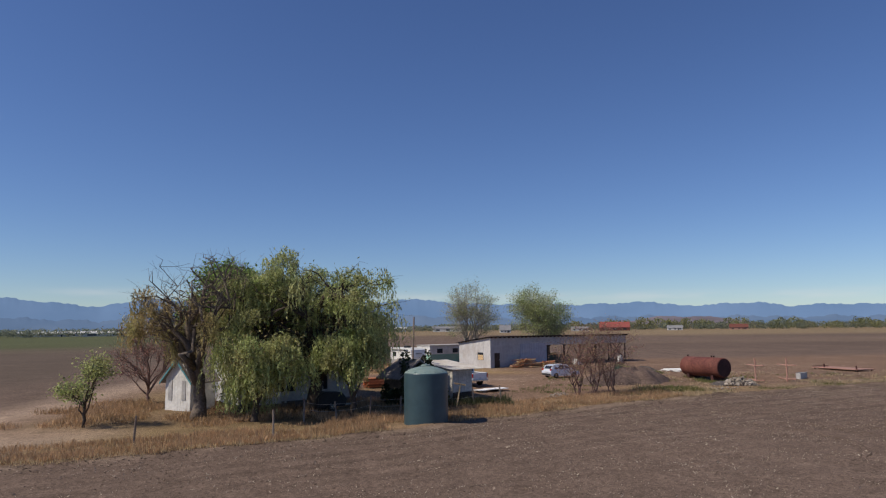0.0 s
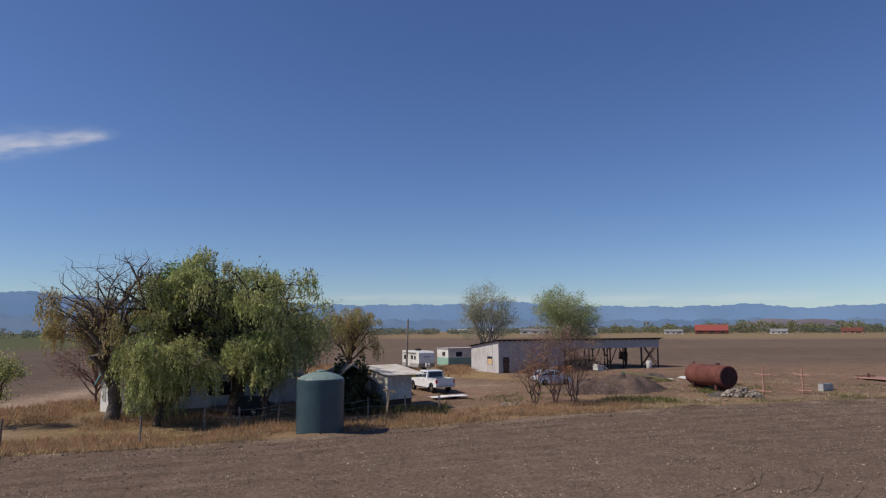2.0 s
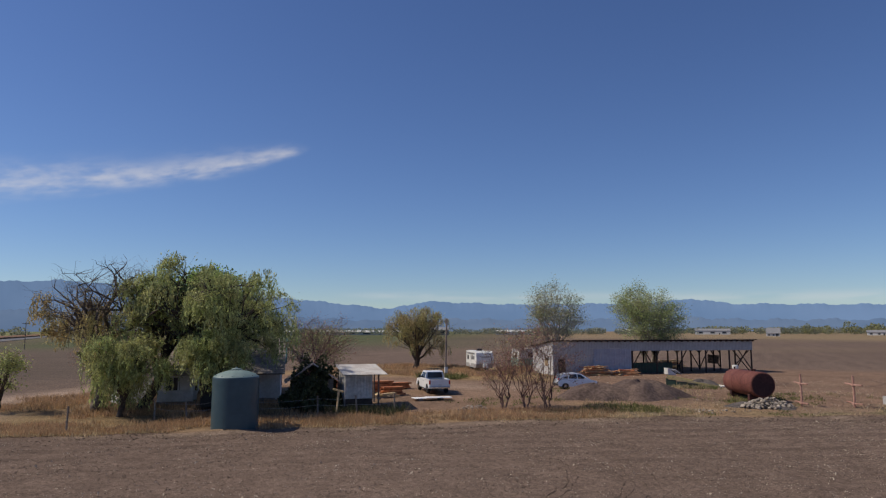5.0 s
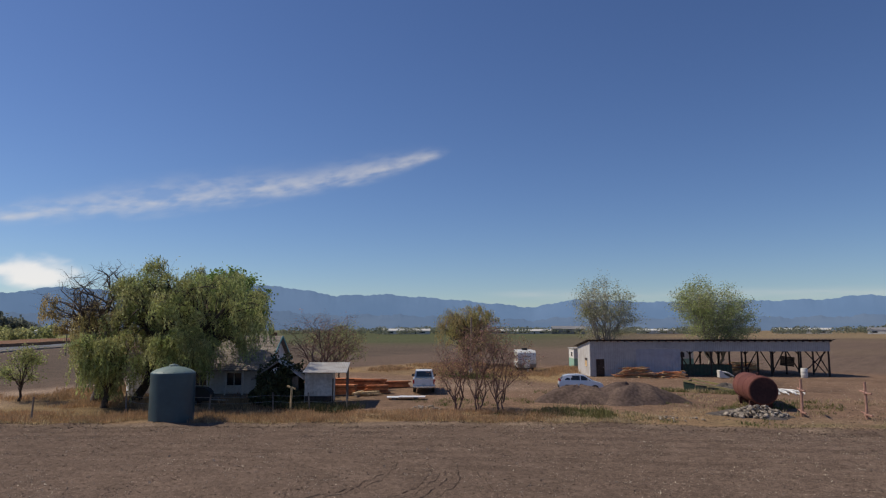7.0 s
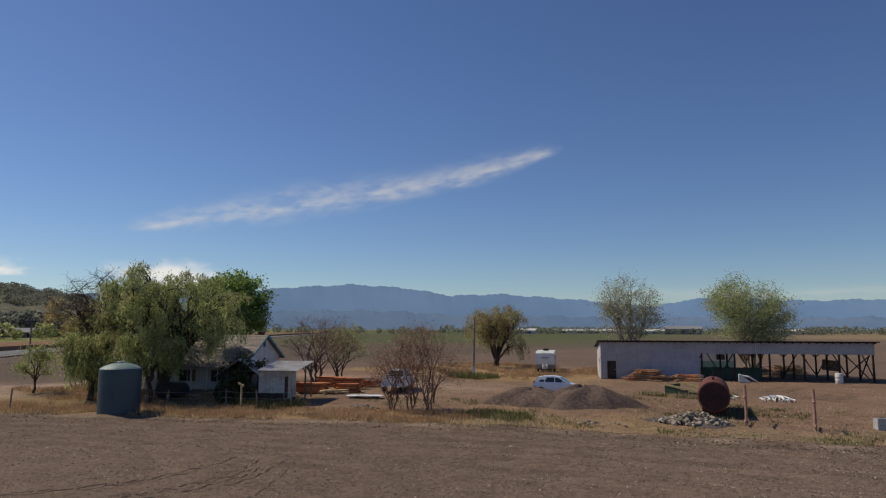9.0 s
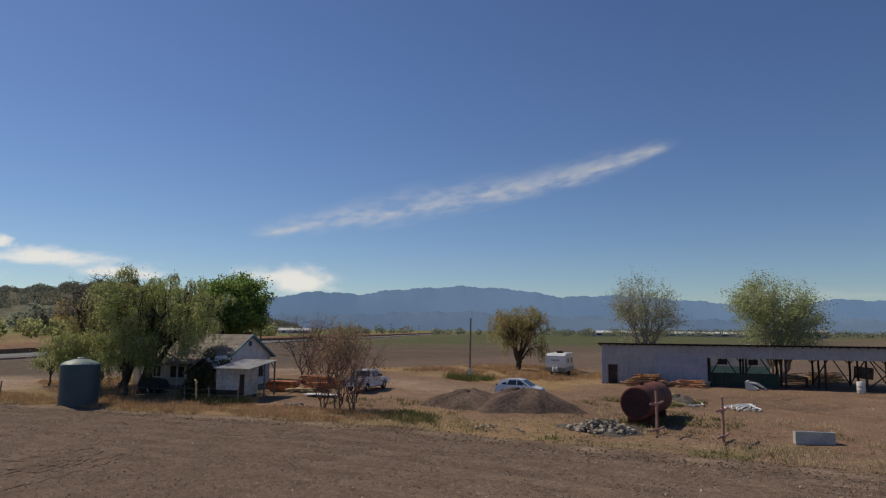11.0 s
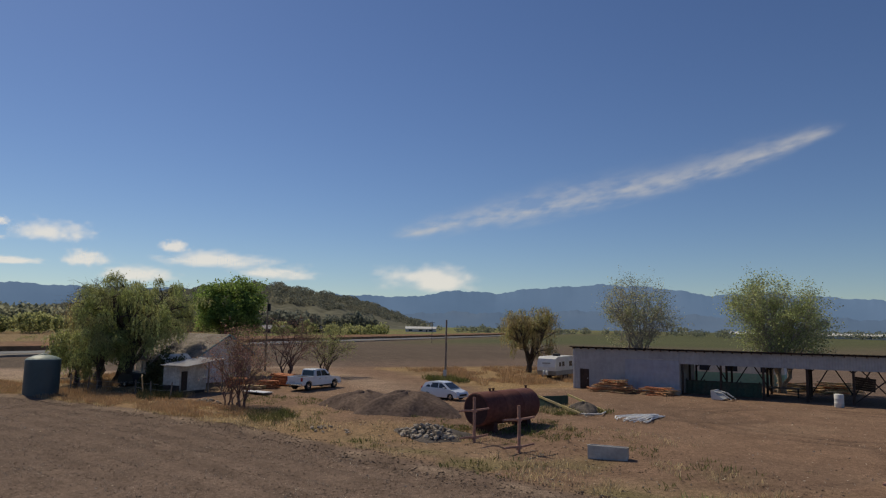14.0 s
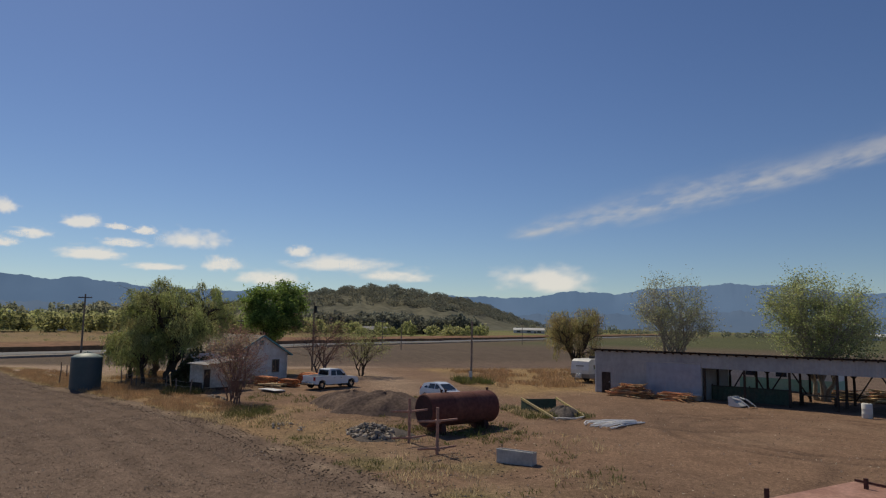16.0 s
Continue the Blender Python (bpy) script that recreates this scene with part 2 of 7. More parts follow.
FAR_GREY = material("far_grey_roof", (0.22, 0.22, 0.23), 0.7, grain=0.6, depth=0.1, bump=0.0, big=0.05, tint=(0.28, 0.27, 0.27))
RUT = material("dark_turned_soil", (0.118, 0.083, 0.064), 0.95, grain=6.0, depth=0.3, bump=0.4, big=1.0, tint=(0.10, 0.072, 0.056), spec=0.1)
# hillside ground, its colour shifted slightly blue to paint haze
HILL = material("dry_wooded_hillside", (0.125, 0.125, 0.095), 0.95, grain=0.06, depth=0.3, bump=0.0, big=0.006, tint=(0.165, 0.155, 0.105), spec=0.05)
# far ranges, a plain backdrop: blue haze is put into colour and glow
RANGE_FAR = material("hazed_distant_range", (0.0490, 0.0820, 0.141), 1.0, grain=0.004, depth=0.03, bump=0.0, big=0.0015, tint=(0.058, 0.092, 0.153), spec=0.0, glow=1.3)
RANGE_NEAR = material("hazed_nearer_range", (0.046, 0.072, 0.119), 1.0, grain=0.006, depth=0.03, bump=0.0, big=0.002, tint=(0.057, 0.082, 0.126), spec=0.0, glow=1.15)
RANGE_BARE = material("hazed_bare_slope", (0.085, 0.075, 0.09), 1.0, grain=0.006, depth=0.25, bump=0.0, big=0.004, tint=(0.07, 0.07, 0.085), spec=0.0, glow=0.7)


# ---- building helpers ----
def mesh_from(name, bm, mat, smooth=False):
    me = bpy.data.meshes.new(name)
    bmesh.ops.recalc_face_normals(bm, faces=bm.faces)
    bm.to_mesh(me)
    bm.free()
    me.materials.append(mat)
    if smooth:
        me.polygons.foreach_set("use_smooth", [True] * len(me.polygons))
    return me


def part(name, bm, mat, parent=None, label="", m=None, smooth=False):
    """One mesh object under a thing or a part."""
    me = bm if isinstance(bm, bpy.types.Mesh) else mesh_from(name, bm, mat, smooth)
    ob = new(name, me)
    ob.parent = parent
    if m is not None:
        ob.matrix_local = m
    return tagged(ob, label)


def thing(name, label, category, m, group="", kind=""):
    ob = new(name)
    ob.matrix_world = m
    ob.empty_display_size = 0.2
    return tagged(ob, label, category, group, kind)


def box(bm, x0, x1, y0, y1, z0, z1, m=None):
    vs = [bm.verts.new(p) for p in ((x0, y0, z0), (x1, y0, z0), (x1, y1, z0), (x0, y1, z0), (x0, y0, z1), (x1, y0, z1), (x1, y1, z1), (x0, y1, z1))]
    for f in ((3, 2, 1, 0), (4, 5, 6, 7), (0, 1, 5, 4), (1, 2, 6, 5), (2, 3, 7, 6), (3, 0, 4, 7)):
        bm.faces.new([vs[i] for i in f])
    if m is not None:
        bmesh.ops.transform(bm, matrix=m, verts=vs)
    return vs


def boxed(x0, x1, y0, y1, z0, z1, m=None, bevel=0.0):
    bm = bmesh.new()
    box(bm, x0, x1, y0, y1, z0, z1, m)
    if bevel:
        bmesh.ops.bevel(bm, geom=bm.edges[:], offset=bevel, segments=2, affect="EDGES", profile=0.6)
    return bm


def tube(bm, pts, radii, n=8, cap=True):
    """A tapered tube along a line of points."""
    rings, last = [], None
    for i, (p, r) in enumerate(zip(pts, radii)):
        p = Vector(p)
        d = (Vector(pts[min(i + 1, len(pts) - 1)]) - Vector(pts[max(i - 1, 0)])).normalized()
        if last is None:
            u = d.orthogonal().normalized()
        else:
            u = (last - d * last.dot(d))
            u = u.normalized() if u.length > 1e-6 else d.orthogonal().normalized()
        last, w = u, d.cross(u)
        rings.append([bm.verts.new(p + (u * math.cos(k * 2 * math.pi / n) + w * math.sin(k * 2 * math.pi / n)) * r) for k in range(n)])
    for a, b in zip(rings, rings[1:]):
        for k in range(n):
            bm.faces.new((a[k], a[(k + 1) % n], b[(k + 1) % n], b[k]))
    if cap:
        bm.faces.new(rings[0][::-1])
        bm.faces.new(rings[-1])
    return bm


def beam(bm, a, b, w, h=None):
    """A squared bar from a to b."""
    a, b, h = Vector(a), Vector(b), h or w
    d = b - a
    q = d.to_track_quat("X", "Z").to_matrix().to_4x4()
    box(bm, 0, d.length, -w / 2, w / 2, -h / 2, h / 2, Matrix.Translation(a) @ q)
    return bm


def lathe(bm, profile, n=40):
    """Turns (radius, height) pairs round the z axis."""
    rings = []
    for r, z in profile:
        rings.append([bm.verts.new((r * math.cos(k * 2 * math.pi / n), r * math.sin(k * 2 * math.pi / n), z)) for k in range(n)] if r > 1e-4 else [bm.verts.new((0, 0, z))])
    for a, b in zip(rings, rings[1:]):
        for k in range(n):
            j = (k + 1) % n
            if len(a) == 1:
                bm.faces.new((a[0], b[j], b[k]))
            elif len(b) == 1:
                bm.faces.new((a[k], a[j], b[0]))
            else:
                bm.faces.new((a[k], a[j], b[j], b[k]))
    return bm


def prism(bm, outline, y0, y1):
    """An outline of (x, z) pairs drawn out along y."""
    a = [bm.verts.new((x, y0, z)) for x, z in outline]
    b = [bm.verts.new((x, y1, z)) for x, z in outline]
    bm.faces.new(a)
    bm.faces.new(b[::-1])
    for i in range(len(outline)):
        j = (i + 1) % len(outline)
        bm.faces.new((a[j], a[i], b[i], b[j]))
    return bm


def cards(name, centre, along, across, mat):
    """Many small leaves as one mesh: a four-sided blade for each centre, with its two half axes."""
    n = len(centre)
    v = np.empty((n, 4, 3))
    v[:, 0], v[:, 2] = centre - along, centre + along
    v[:, 1], v[:, 3] = centre + across - along * 0.1, centre - across - along * 0.1
    me = bpy.data.meshes.new(name)
    me.vertices.add(4 * n)
    me.vertices.foreach_set("co", v.ravel())
    me.loops.add(4 * n)
    me.loops.foreach_set("vertex_index", np.arange(4 * n, dtype=np.int32))
    me.polygons.add(n)
    me.polygons.foreach_set("loop_start", np.arange(0, 4 * n, 4, dtype=np.int32))
    me.update(calc_edges=True)
    me.validate()
    me.materials.append(mat)
    return me


RNG = np.random.default_rng(7)


def unit(n):
    v = RNG.normal(size=(n, 3))
    return v / np.linalg.norm(v, axis=1, keepdims=True)


# ---- ground ----
EDGE_X = (-200, -60, -17.6, -10, -2, 3.5, 7.5, 14, 21, 28, 36, 40, 60, 110, 300)
EDGE_Y = (-70, 4, 26.6, 31, 36.2, 40.9, 43.6, 47.5, 51.8, 55.2, 58.9, 61.0, 73, 97, 190)


def smooth(a, b, x):
    t = np.clip((np.asarray(x, float) - a) / (b - a), 0, 1)
    return t * t * (3 - 2 * t)


def wobble(x, y, scale, seed=0.0):
    """Cheap smooth noise for arrays, about -1 to 1."""
    u, v = np.asarray(x, float) / scale + seed, np.asarray(y, float) / scale - seed * 1.7
    return (np.sin(u * 1.7 + 1.3 * np.sin(v * 1.1 + seed)) + np.sin(v * 2.1 + 1.7 * np.sin(u * 0.9)) + np.sin((u + v) * 1.3 + 2.0 * np.sin((u - v) * 0.7))) / 3.0


def field_side(x, y):
    """Metres north of the tilled field's edge."""
    return np.asarray(y, float) - np.interp(x, EDGE_X, EDGE_Y)


def road_side(x, y):
    """Metres past the middle of the far road."""
    return (np.asarray(x, float) + 57) * -0.65 + (np.asarray(y, float) - 10) * -0.76


def height(x, y):
    x, y = np.asarray(x, float), np.asarray(y, float)
    z = -0.40 * smooth(62, 40, y) * smooth(60, 20, x)
    s = field_side(x, y)
    z = z + 0.12 * np.exp(-((s - 0.6) / 1.1) ** 2) * (1 + 0.6 * wobble(x, y, 1.3, 3))          # ploughed-up lip
    z = z + 0.035 * wobble(x, y, 2.7, 1) * smooth(600, 120, np.abs(x) + np.abs(y))
    z = z - 0.27 * smooth(71, 64, y) * smooth(48, 56, y) * smooth(18, 25, x) * smooth(66, 52, x)      # the near bank dips
    z = z - 0.035 * smooth(0, -1.5, s) * np.sin(s * 5.2 + 1.5 * wobble(x, y, 9, 5)) * smooth(40, 12, -s)
    d = road_side(x, y)
    z = z + 0.004 * np.maximum(d - 30, 0)
    return z


def steps(lo, hi, fine, far):
    mid = list(np.arange(lo, hi + fine / 2, fine))
    out, up, step = [], [], fine
    a, b = lo, hi
    while a > -far or b < far:
        step *= 1.16
        a, b = a - step, b + step
        if a > -far * 1.2:
            out.append(a)
        if b < far * 1.2:
            up.append(b)
    return np.array(out[::-1] + mid + up)


def blend(c, mask, colour):
    return c * (1 - mask[..., None]) + np.array(colour) * mask[..., None]


def build_ground():
    gx, gy = steps(-32, 56, 0.36, 3900), steps(18, 104, 0.36, 3900)
    X, Y = np.meshgrid(gx, gy)
    Z = height(X, Y) + 0.010 * RNG.normal(size=X.shape) * (np.abs(X) + np.abs(Y) < 400)
    s, d, r = field_side(X, Y), road_side(X, Y), np.hypot(X, Y - 50)
    w1, w2, w3 = wobble(X, Y, 3.1, 2), wobble(X, Y, 11, 4), wobble(X, Y, 60, 6)
    soil = np.array((0.156, 0.111, 0.086))
    C = np.ones(X.shape + (3,)) * soil * (1 + 0.10 * w3 + 0.05 * w2)[..., None]
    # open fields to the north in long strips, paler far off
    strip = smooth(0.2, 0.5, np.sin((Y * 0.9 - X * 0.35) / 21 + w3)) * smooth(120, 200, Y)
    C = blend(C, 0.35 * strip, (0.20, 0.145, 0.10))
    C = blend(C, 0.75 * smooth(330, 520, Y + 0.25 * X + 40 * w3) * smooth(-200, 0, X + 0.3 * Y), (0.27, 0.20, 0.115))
    green = smooth(170, 235, np.hypot(X, Y) + 30 * w3) * smooth(60, -60, X + 0.32 * Y) * smooth(0, -25, d)
    C = blend(C, 0.85 * green, (0.088, 0.105, 0.048))
    # dark field beyond the house, then road, bank and meadow
    west = smooth(-30, -48, X + 0.2 * (Y - 60) + 3 * w2) * smooth(-6, -10, d) * (1 - green)
    C = blend(C, 0.85 * west, (0.115, 0.088, 0.068))
    C = blend(C, smooth(12, 16, d + 2 * w1), (0.185, 0.195, 0.075))
    C = blend(C, 0.8 * smooth(12, 16, d + 2 * w1) * smooth(40, 28, d + 4 * w2), (0.165, 0.18, 0.075))
    C = blend(C, 0.85 * smooth(44, 60, d + 6 * w2) * smooth(75, 45, Y + 8 * w2) * smooth(230, 190, d), (0.25, 0.165, 0.095))
    C = blend(C, 0.6 * smooth(90, 120, d + 14 * w3) * smooth(170, 150, d), (0.21, 0.15, 0.09))
    C = blend(C, 0.5 * smooth(-0.1, 0.5, w3) * smooth(170, 210, d), (0.10, 0.115, 0.05))
    # the farmstead: trodden dirt, dry grass, drive
    yard = smooth(0.4, 2.0, s + 0.6 * w1) * smooth(-31, -25, X - 0.06 * (Y - 60) + 1.5 * w2) * smooth(108, 96, Y - 0.15 * X + 3 * w2) * smooth(120, 60, X)
    C = blend(C, yard, (0.207, 0.133, 0.092))
    grass = smooth(0.3, 1.4, s + 0.5 * w1) * smooth(11, 5, s + 2.5 * w1) * smooth(30, 22, X + 2 * w1) * smooth(-40, -30, X)
    C = blend(C, 0.9 * grass, (0.275, 0.185, 0.105))
    lot = smooth(1.0, 3.0, s) * smooth(3, -4, X + 2 * w1) * smooth(-27, -22, X + w1) * smooth(61, 55, Y + w1)
    C = blend(C, 0.7 * lot, (0.20, 0.145, 0.075))
    # faint lines where implements ran along the field's edge, and a pale strip of chaff on it
    C = C * (1 + 0.13 * smooth(0.3, -0.5, s) * smooth(-16, -9, s) * np.sin(s * 3.1 + 1.2 * w2) * smooth(-0.6, 0.4, w1))[..., None]
    C = blend(C, 0.55 * np.exp(-((s - 0.1 + 0.3 * w1) / 0.45) ** 2) * smooth(-0.5, 0.3, wobble(X, Y, 1.4, 17)) * smooth(-40, -20, X) * smooth(70, 40, X), (0.30, 0.225, 0.165))
    rim = smooth(0.2, 1.2, s) * smooth(9, 4, s + 2 * w1) * smooth(22, 30, X) * yard
    C = blend(C, 0.5 * rim * smooth(-0.2, 0.4, w1), (0.235, 0.175, 0.10))
    C = blend(C, 0.55 * rim * smooth(0.0, 0.5, wobble(X, Y, 1.9, 9)), (0.15, 0.145, 0.06))
    back = smooth(72, 76, Y + w1) * smooth(8, 2, X + 0.4 * (Y - 84) + w1) * smooth(-30, -24, X) * smooth(99, 94, Y + 2 * w1)
    C = blend(C, 0.85 * back, (0.31, 0.21, 0.105))
    drive = np.exp(-((X + 28.5 + 1.2 * w2) / 2.4) ** 2) * smooth(72, 64, Y) * smooth(0.5, 3, s)
    drive = np.maximum(drive, smooth(-17, -22, X + 2 * w1) * smooth(-40, -33, X) * smooth(0.5, 2, s) * smooth(42, 33, Y + w1))
    drive = np.maximum(drive, np.exp(-((Y - 66.5 - 0.12 * X + 1.2 * w2) / 3.0) ** 2) * smooth(-32, -27, X) * smooth(12, 2, X) * 0.8)
    C = blend(C, 0.85 * np.clip(drive, 0, 1), (0.34, 0.25, 0.185))
    # wheel marks over the yard
    for cx, cy, rad in ((24.5, 81.5, 2.4), (24.5, 81.5, 4.0), (30.0, 86.0, 7.0), (30.0, 86.0, 8.6), (33.0, 72.0, 9.0)):
        ring = np.abs(np.hypot(X - cx, Y - cy) - rad + 0.2 * w1)
        on = smooth(0.45, 0.12, ring) * yard * smooth(-0.7, 0.1, wobble(X, Y, 4, 8))
        C = blend(C, 0.6 * on, (0.115, 0.077, 0.057))
        Z = Z - 0.04 * on
    # darker damp patches and pale trodden dust over the yard
    C = blend(C, 0.45 * yard * smooth(0.15, 0.7, wobble(X, Y, 5.5, 12)), (0.155, 0.104, 0.076))
    C = blend(C, 0.35 * yard * smooth(0.2, 0.8, wobble(X, Y, 3.6, 15)), (0.27, 0.185, 0.13))
    C = C * (1 + 0.09 * wobble(X, Y, 0.55, 21) * (r < 120) + 0.05 * RNG.normal(size=X.shape) * (r < 120))[..., None]
    C = C * (1 + 0.10 * wobble(X, Y, 1.1, 11) * (r < 300))[..., None]
    ny, nx = X.shape
    idx = np.arange(nx * ny).reshape(ny, nx)
    q = np.stack([idx[:-1, :-1], idx[:-1, 1:], idx[1:, 1:], idx[1:, :-1]], -1).reshape(-1, 4)
    me = bpy.data.meshes.new("ground")
    me.vertices.add(nx * ny)
    me.vertices.foreach_set("co", np.stack([X, Y, Z], -1).ravel())
    me.loops.add(q.size)
    me.loops.foreach_set("vertex_index", q.ravel().astype(np.int32))
    me.polygons.add(len(q))
    me.polygons.foreach_set("loop_start", np.arange(0, q.size, 4, dtype=np.int32))
    me.polygons.foreach_set("use_smooth", np.ones(len(q), bool))
    me.update(calc_edges=True)
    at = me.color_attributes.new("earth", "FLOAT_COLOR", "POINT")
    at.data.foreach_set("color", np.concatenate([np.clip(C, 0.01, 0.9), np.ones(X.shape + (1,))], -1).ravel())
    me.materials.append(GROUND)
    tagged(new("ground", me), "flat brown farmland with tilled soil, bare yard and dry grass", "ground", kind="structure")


build_ground()


def gz(x, y):
    return float(height(x, y))


def strip(name, label, category, mat, off0, off1, top0, top1, drop=0.6):
    """A long raised strip beside the far road, between two offsets from its middle."""
    along, across = Vector((-0.76, 0.65, 0)).normalized(), Vector((-0.65, -0.76, 0)).normalized()
    start = Vector((-57, 10, 0))
    bm = bmesh.new()
    rows = []
    for k in range(-30, 121):
        p = start + along * (k * 6.0)
        wob = 0.12 * math.sin(k * 0.7) + 0.08 * math.sin(k * 1.9)
        z = float(height(p.x, p.y))
        cross = ((off0 - 0.4, -drop), (off0, top0 + wob * 0.3), ((off0 + off1) / 2, (top0 + top1) / 2 + 0.04), (off1, top1 + wob * 0.3), (off1 + 0.4, -drop))
        rows.append([bm.verts.new((*(p + across * o)[:2], z + h)) for o, h in cross])
    for a, b in zip(rows, rows[1:]):
        for i in range(4):
            bm.faces.new((a[i], a[i + 1], b[i + 1], b[i]))
    for r in (rows[0], rows[-1]):
        bm.faces.new(r)
    return tagged(new(name, mesh_from(name, bm, mat)), label, category, kind="structure")


strip("road", "grey asphalt country road beyond the dark field", "road", ASPHALT, -3.6, 3.6, 0.45, 0.5)
strip("road_shoulder", "pale gravel shoulder along the road", "road", material("pale_gravel", (0.22, 0.19, 0.16), 0.95, grain=3.0, depth=0.2, bump=0.2, big=0.2, tint=(0.17, 0.14, 0.11)), -5.2, -3.7, 0.3, 0.42)
strip("earth_bank", "orange-brown earth bank on the far side of the road", "bank", EARTH_BANK, 5.0, 13.0, 1.3, 1.9)


# ---- distance: ranges and the wooded hill ----
RIDGE_AZ = (-180, -60, -35, -30, -27, -24.7, -19.3, -17, -10.7, 0, 2.7, 6, 17, 25, 28, 35, 41, 45, 49, 53.5, 59.6, 62.5, 66, 70, 88, 96, 102, 106.5, 108.5, 113, 140, 180)
RIDGE_EL = (1.5, 1.6, 1.35, 1.55, 1.45, 1.8, 1.6, 2.0, 1.85, 2.1, 2.55, 2.25, 2.2, 2.5, 1.85, 2.55, 3.0, 2.85, 3.5, 3.78, 3.4, 2.95, 3.2, 2.55, 2.8, 2.65, 2.8, 3.3, 3.05, 3.5, 2.0, 1.5)


def build_range(name, label, radius, share, rough, mat, lo=-180.0, hi=180.0, seed=0.0):
    az = np.arange(lo, hi + 0.01, 0.15)
    n, rows = len(az), 8
    el = np.interp(az, RIDGE_AZ, RIDGE_EL) * share
    jag = rough * (0.5 * np.sin(az * 1.9 + seed) + 0.3 * np.sin(az * 4.7 + seed * 2) + 0.2 * np.sin(az * 11.3 + seed) + 0.10 * np.sin(az * 29 + seed))
    if hi - lo < 300:
        el = el * np.sin(np.clip((az - lo) / (hi - lo), 0, 1) * math.pi) ** 0.7
        jag = jag * np.clip(el, 0, 1)
    v = []
    for k in range(rows):
        f = k / (rows - 1)
        rad = radius - (1 - f) * 260
        a = np.radians(az)
        v.append(np.stack([-np.sin(a) * rad, np.cos(a) * rad + 30, -6 + (11 + radius * np.tan(np.radians(el))) * f ** 0.8 + radius * np.tan(np.radians(jag)) * f ** 5], -1))
    v = np.stack(v)
    idx = np.arange(rows * n).reshape(rows, n)
    q = np.stack([idx[:-1, :-1], idx[1:, :-1], idx[1:, 1:], idx[:-1, 1:]], -1).reshape(-1, 4)
    me = bpy.data.meshes.new(name)
    me.from_pydata(v.reshape(-1, 3).tolist(), [], q.tolist())
    me.polygons.foreach_set("use_smooth", [True] * len(me.polygons))
    me.materials.append(mat)
    return tagged(new(name, me), label, "mountains", kind="structure")


# haze on these ranges comes from their glowing material, not from air
build_range("backdrop_range", "mountain range along the horizon with blue haze in its colour", 3900, 1.0, 0.10, RANGE_FAR)
build_range("backdrop_foothills", "foothills in painted blue haze below the mountain range", 3400, 0.42, 0.15, RANGE_NEAR, seed=2.0)
build_range("backdrop_bare_slopes", "bare slopes in painted pale haze on the far foothills", 3150, 0.46, 0.08, RANGE_BARE, -25.0, -14.0, seed=4.0)


def hill_height(a, r):
    """The wooded hill by heading in degrees and distance."""
    crest = 78 * np.exp(-((a - 82) / 7.5) ** 2) + 42 * np.exp(-((a - 92) / 6) ** 2) + 27 * np.exp(-((a - 73.5) / 4.5) ** 2) + 22 * np.exp(-((a - 104) / 8) ** 2)
    return crest * np.exp(-((r - 1400) / 330) ** 2) * (1 + 0.05 * np.sin(a * 3 + r / 90))


def build_hill():
    az, rr = np.arange(60, 125.1, 0.5), np.linspace(700, 2000, 30)
    A, R = np.meshgrid(az, rr)
    a = np.radians(A)
    z = height(-np.sin(a) * R, np.cos(a) * R + 50) * 0.5 - 3 + hill_height(A, R) * 1.05
    v = np.stack([-np.sin(a) * R, np.cos(a) * R + 50, z], -1)
    n, m = len(az), len(rr)
    idx = np.arange(n * m).reshape(m, n)
    q = np.stack([idx[:-1, :-1], idx[1:, :-1], idx[1:, 1:], idx[:-1, 1:]], -1).reshape(-1, 4)
    me = bpy.data.meshes.new("hill")
    me.from_pydata(v.reshape(-1, 3).tolist(), [], q.tolist())
    me.polygons.foreach_set("use_smooth", [True] * len(me.polygons))
    me.materials.append(HILL)
    tagged(new("backdrop_hill", me), "low wooded hill with dry grassy flanks", "hill", kind="structure")


build_hill()


def tyre_ruts():
    """Thin crumbled ridges where wheels have turned on the tilled field."""
    rnd = random.Random(12)
    bm = bmesh.new()
    for cx, cy, rad, a0, a1 in ((11.67, 32.83, 7.08, -60, 46), (11.7, 32.8, 6.75, -50, 30), (13.31, 32.93, 7.12, -55, 48), (13.3, 32.9, 7.45, -40, 35), (13.15, 32.47, 8.63, -45, 53), (13.1, 32.4, 8.2, -20, 40), (13.6, 28.57, 11.7, 8, 60)):
        last = None
        for k in range(int((a1 - a0) / 1.1)):
            a = radians(a0 + k * 1.1)
            r = rad + 0.05 * math.sin(k * 0.31 + cx) + 0.02 * math.sin(k * 0.83 + cy)
            w, up = rnd.uniform(0.04, 0.055), rnd.uniform(0.004, 0.014)
            row = []
            for o, h in ((-w, -0.03), (-w * 0.2, up), (w, -0.03)):
                x, y = cx + math.cos(a) * (r + o), cy + math.sin(a) * (r + o)
                row.append(bm.verts.new((x, y, gz(x, y) + 0.008 + h)))
            if last and rnd.random() > 0.16:
                for i in range(2):
                    bm.faces.new((last[i], last[i + 1], row[i + 1], row[i]))
            last = row
    tagged(new("tyre_ruts", mesh_from("tyre_ruts", bm, RUT)), "thin dark tyre ruts curling over the tilled soil", "wheel marks", kind="structure")


tyre_ruts()


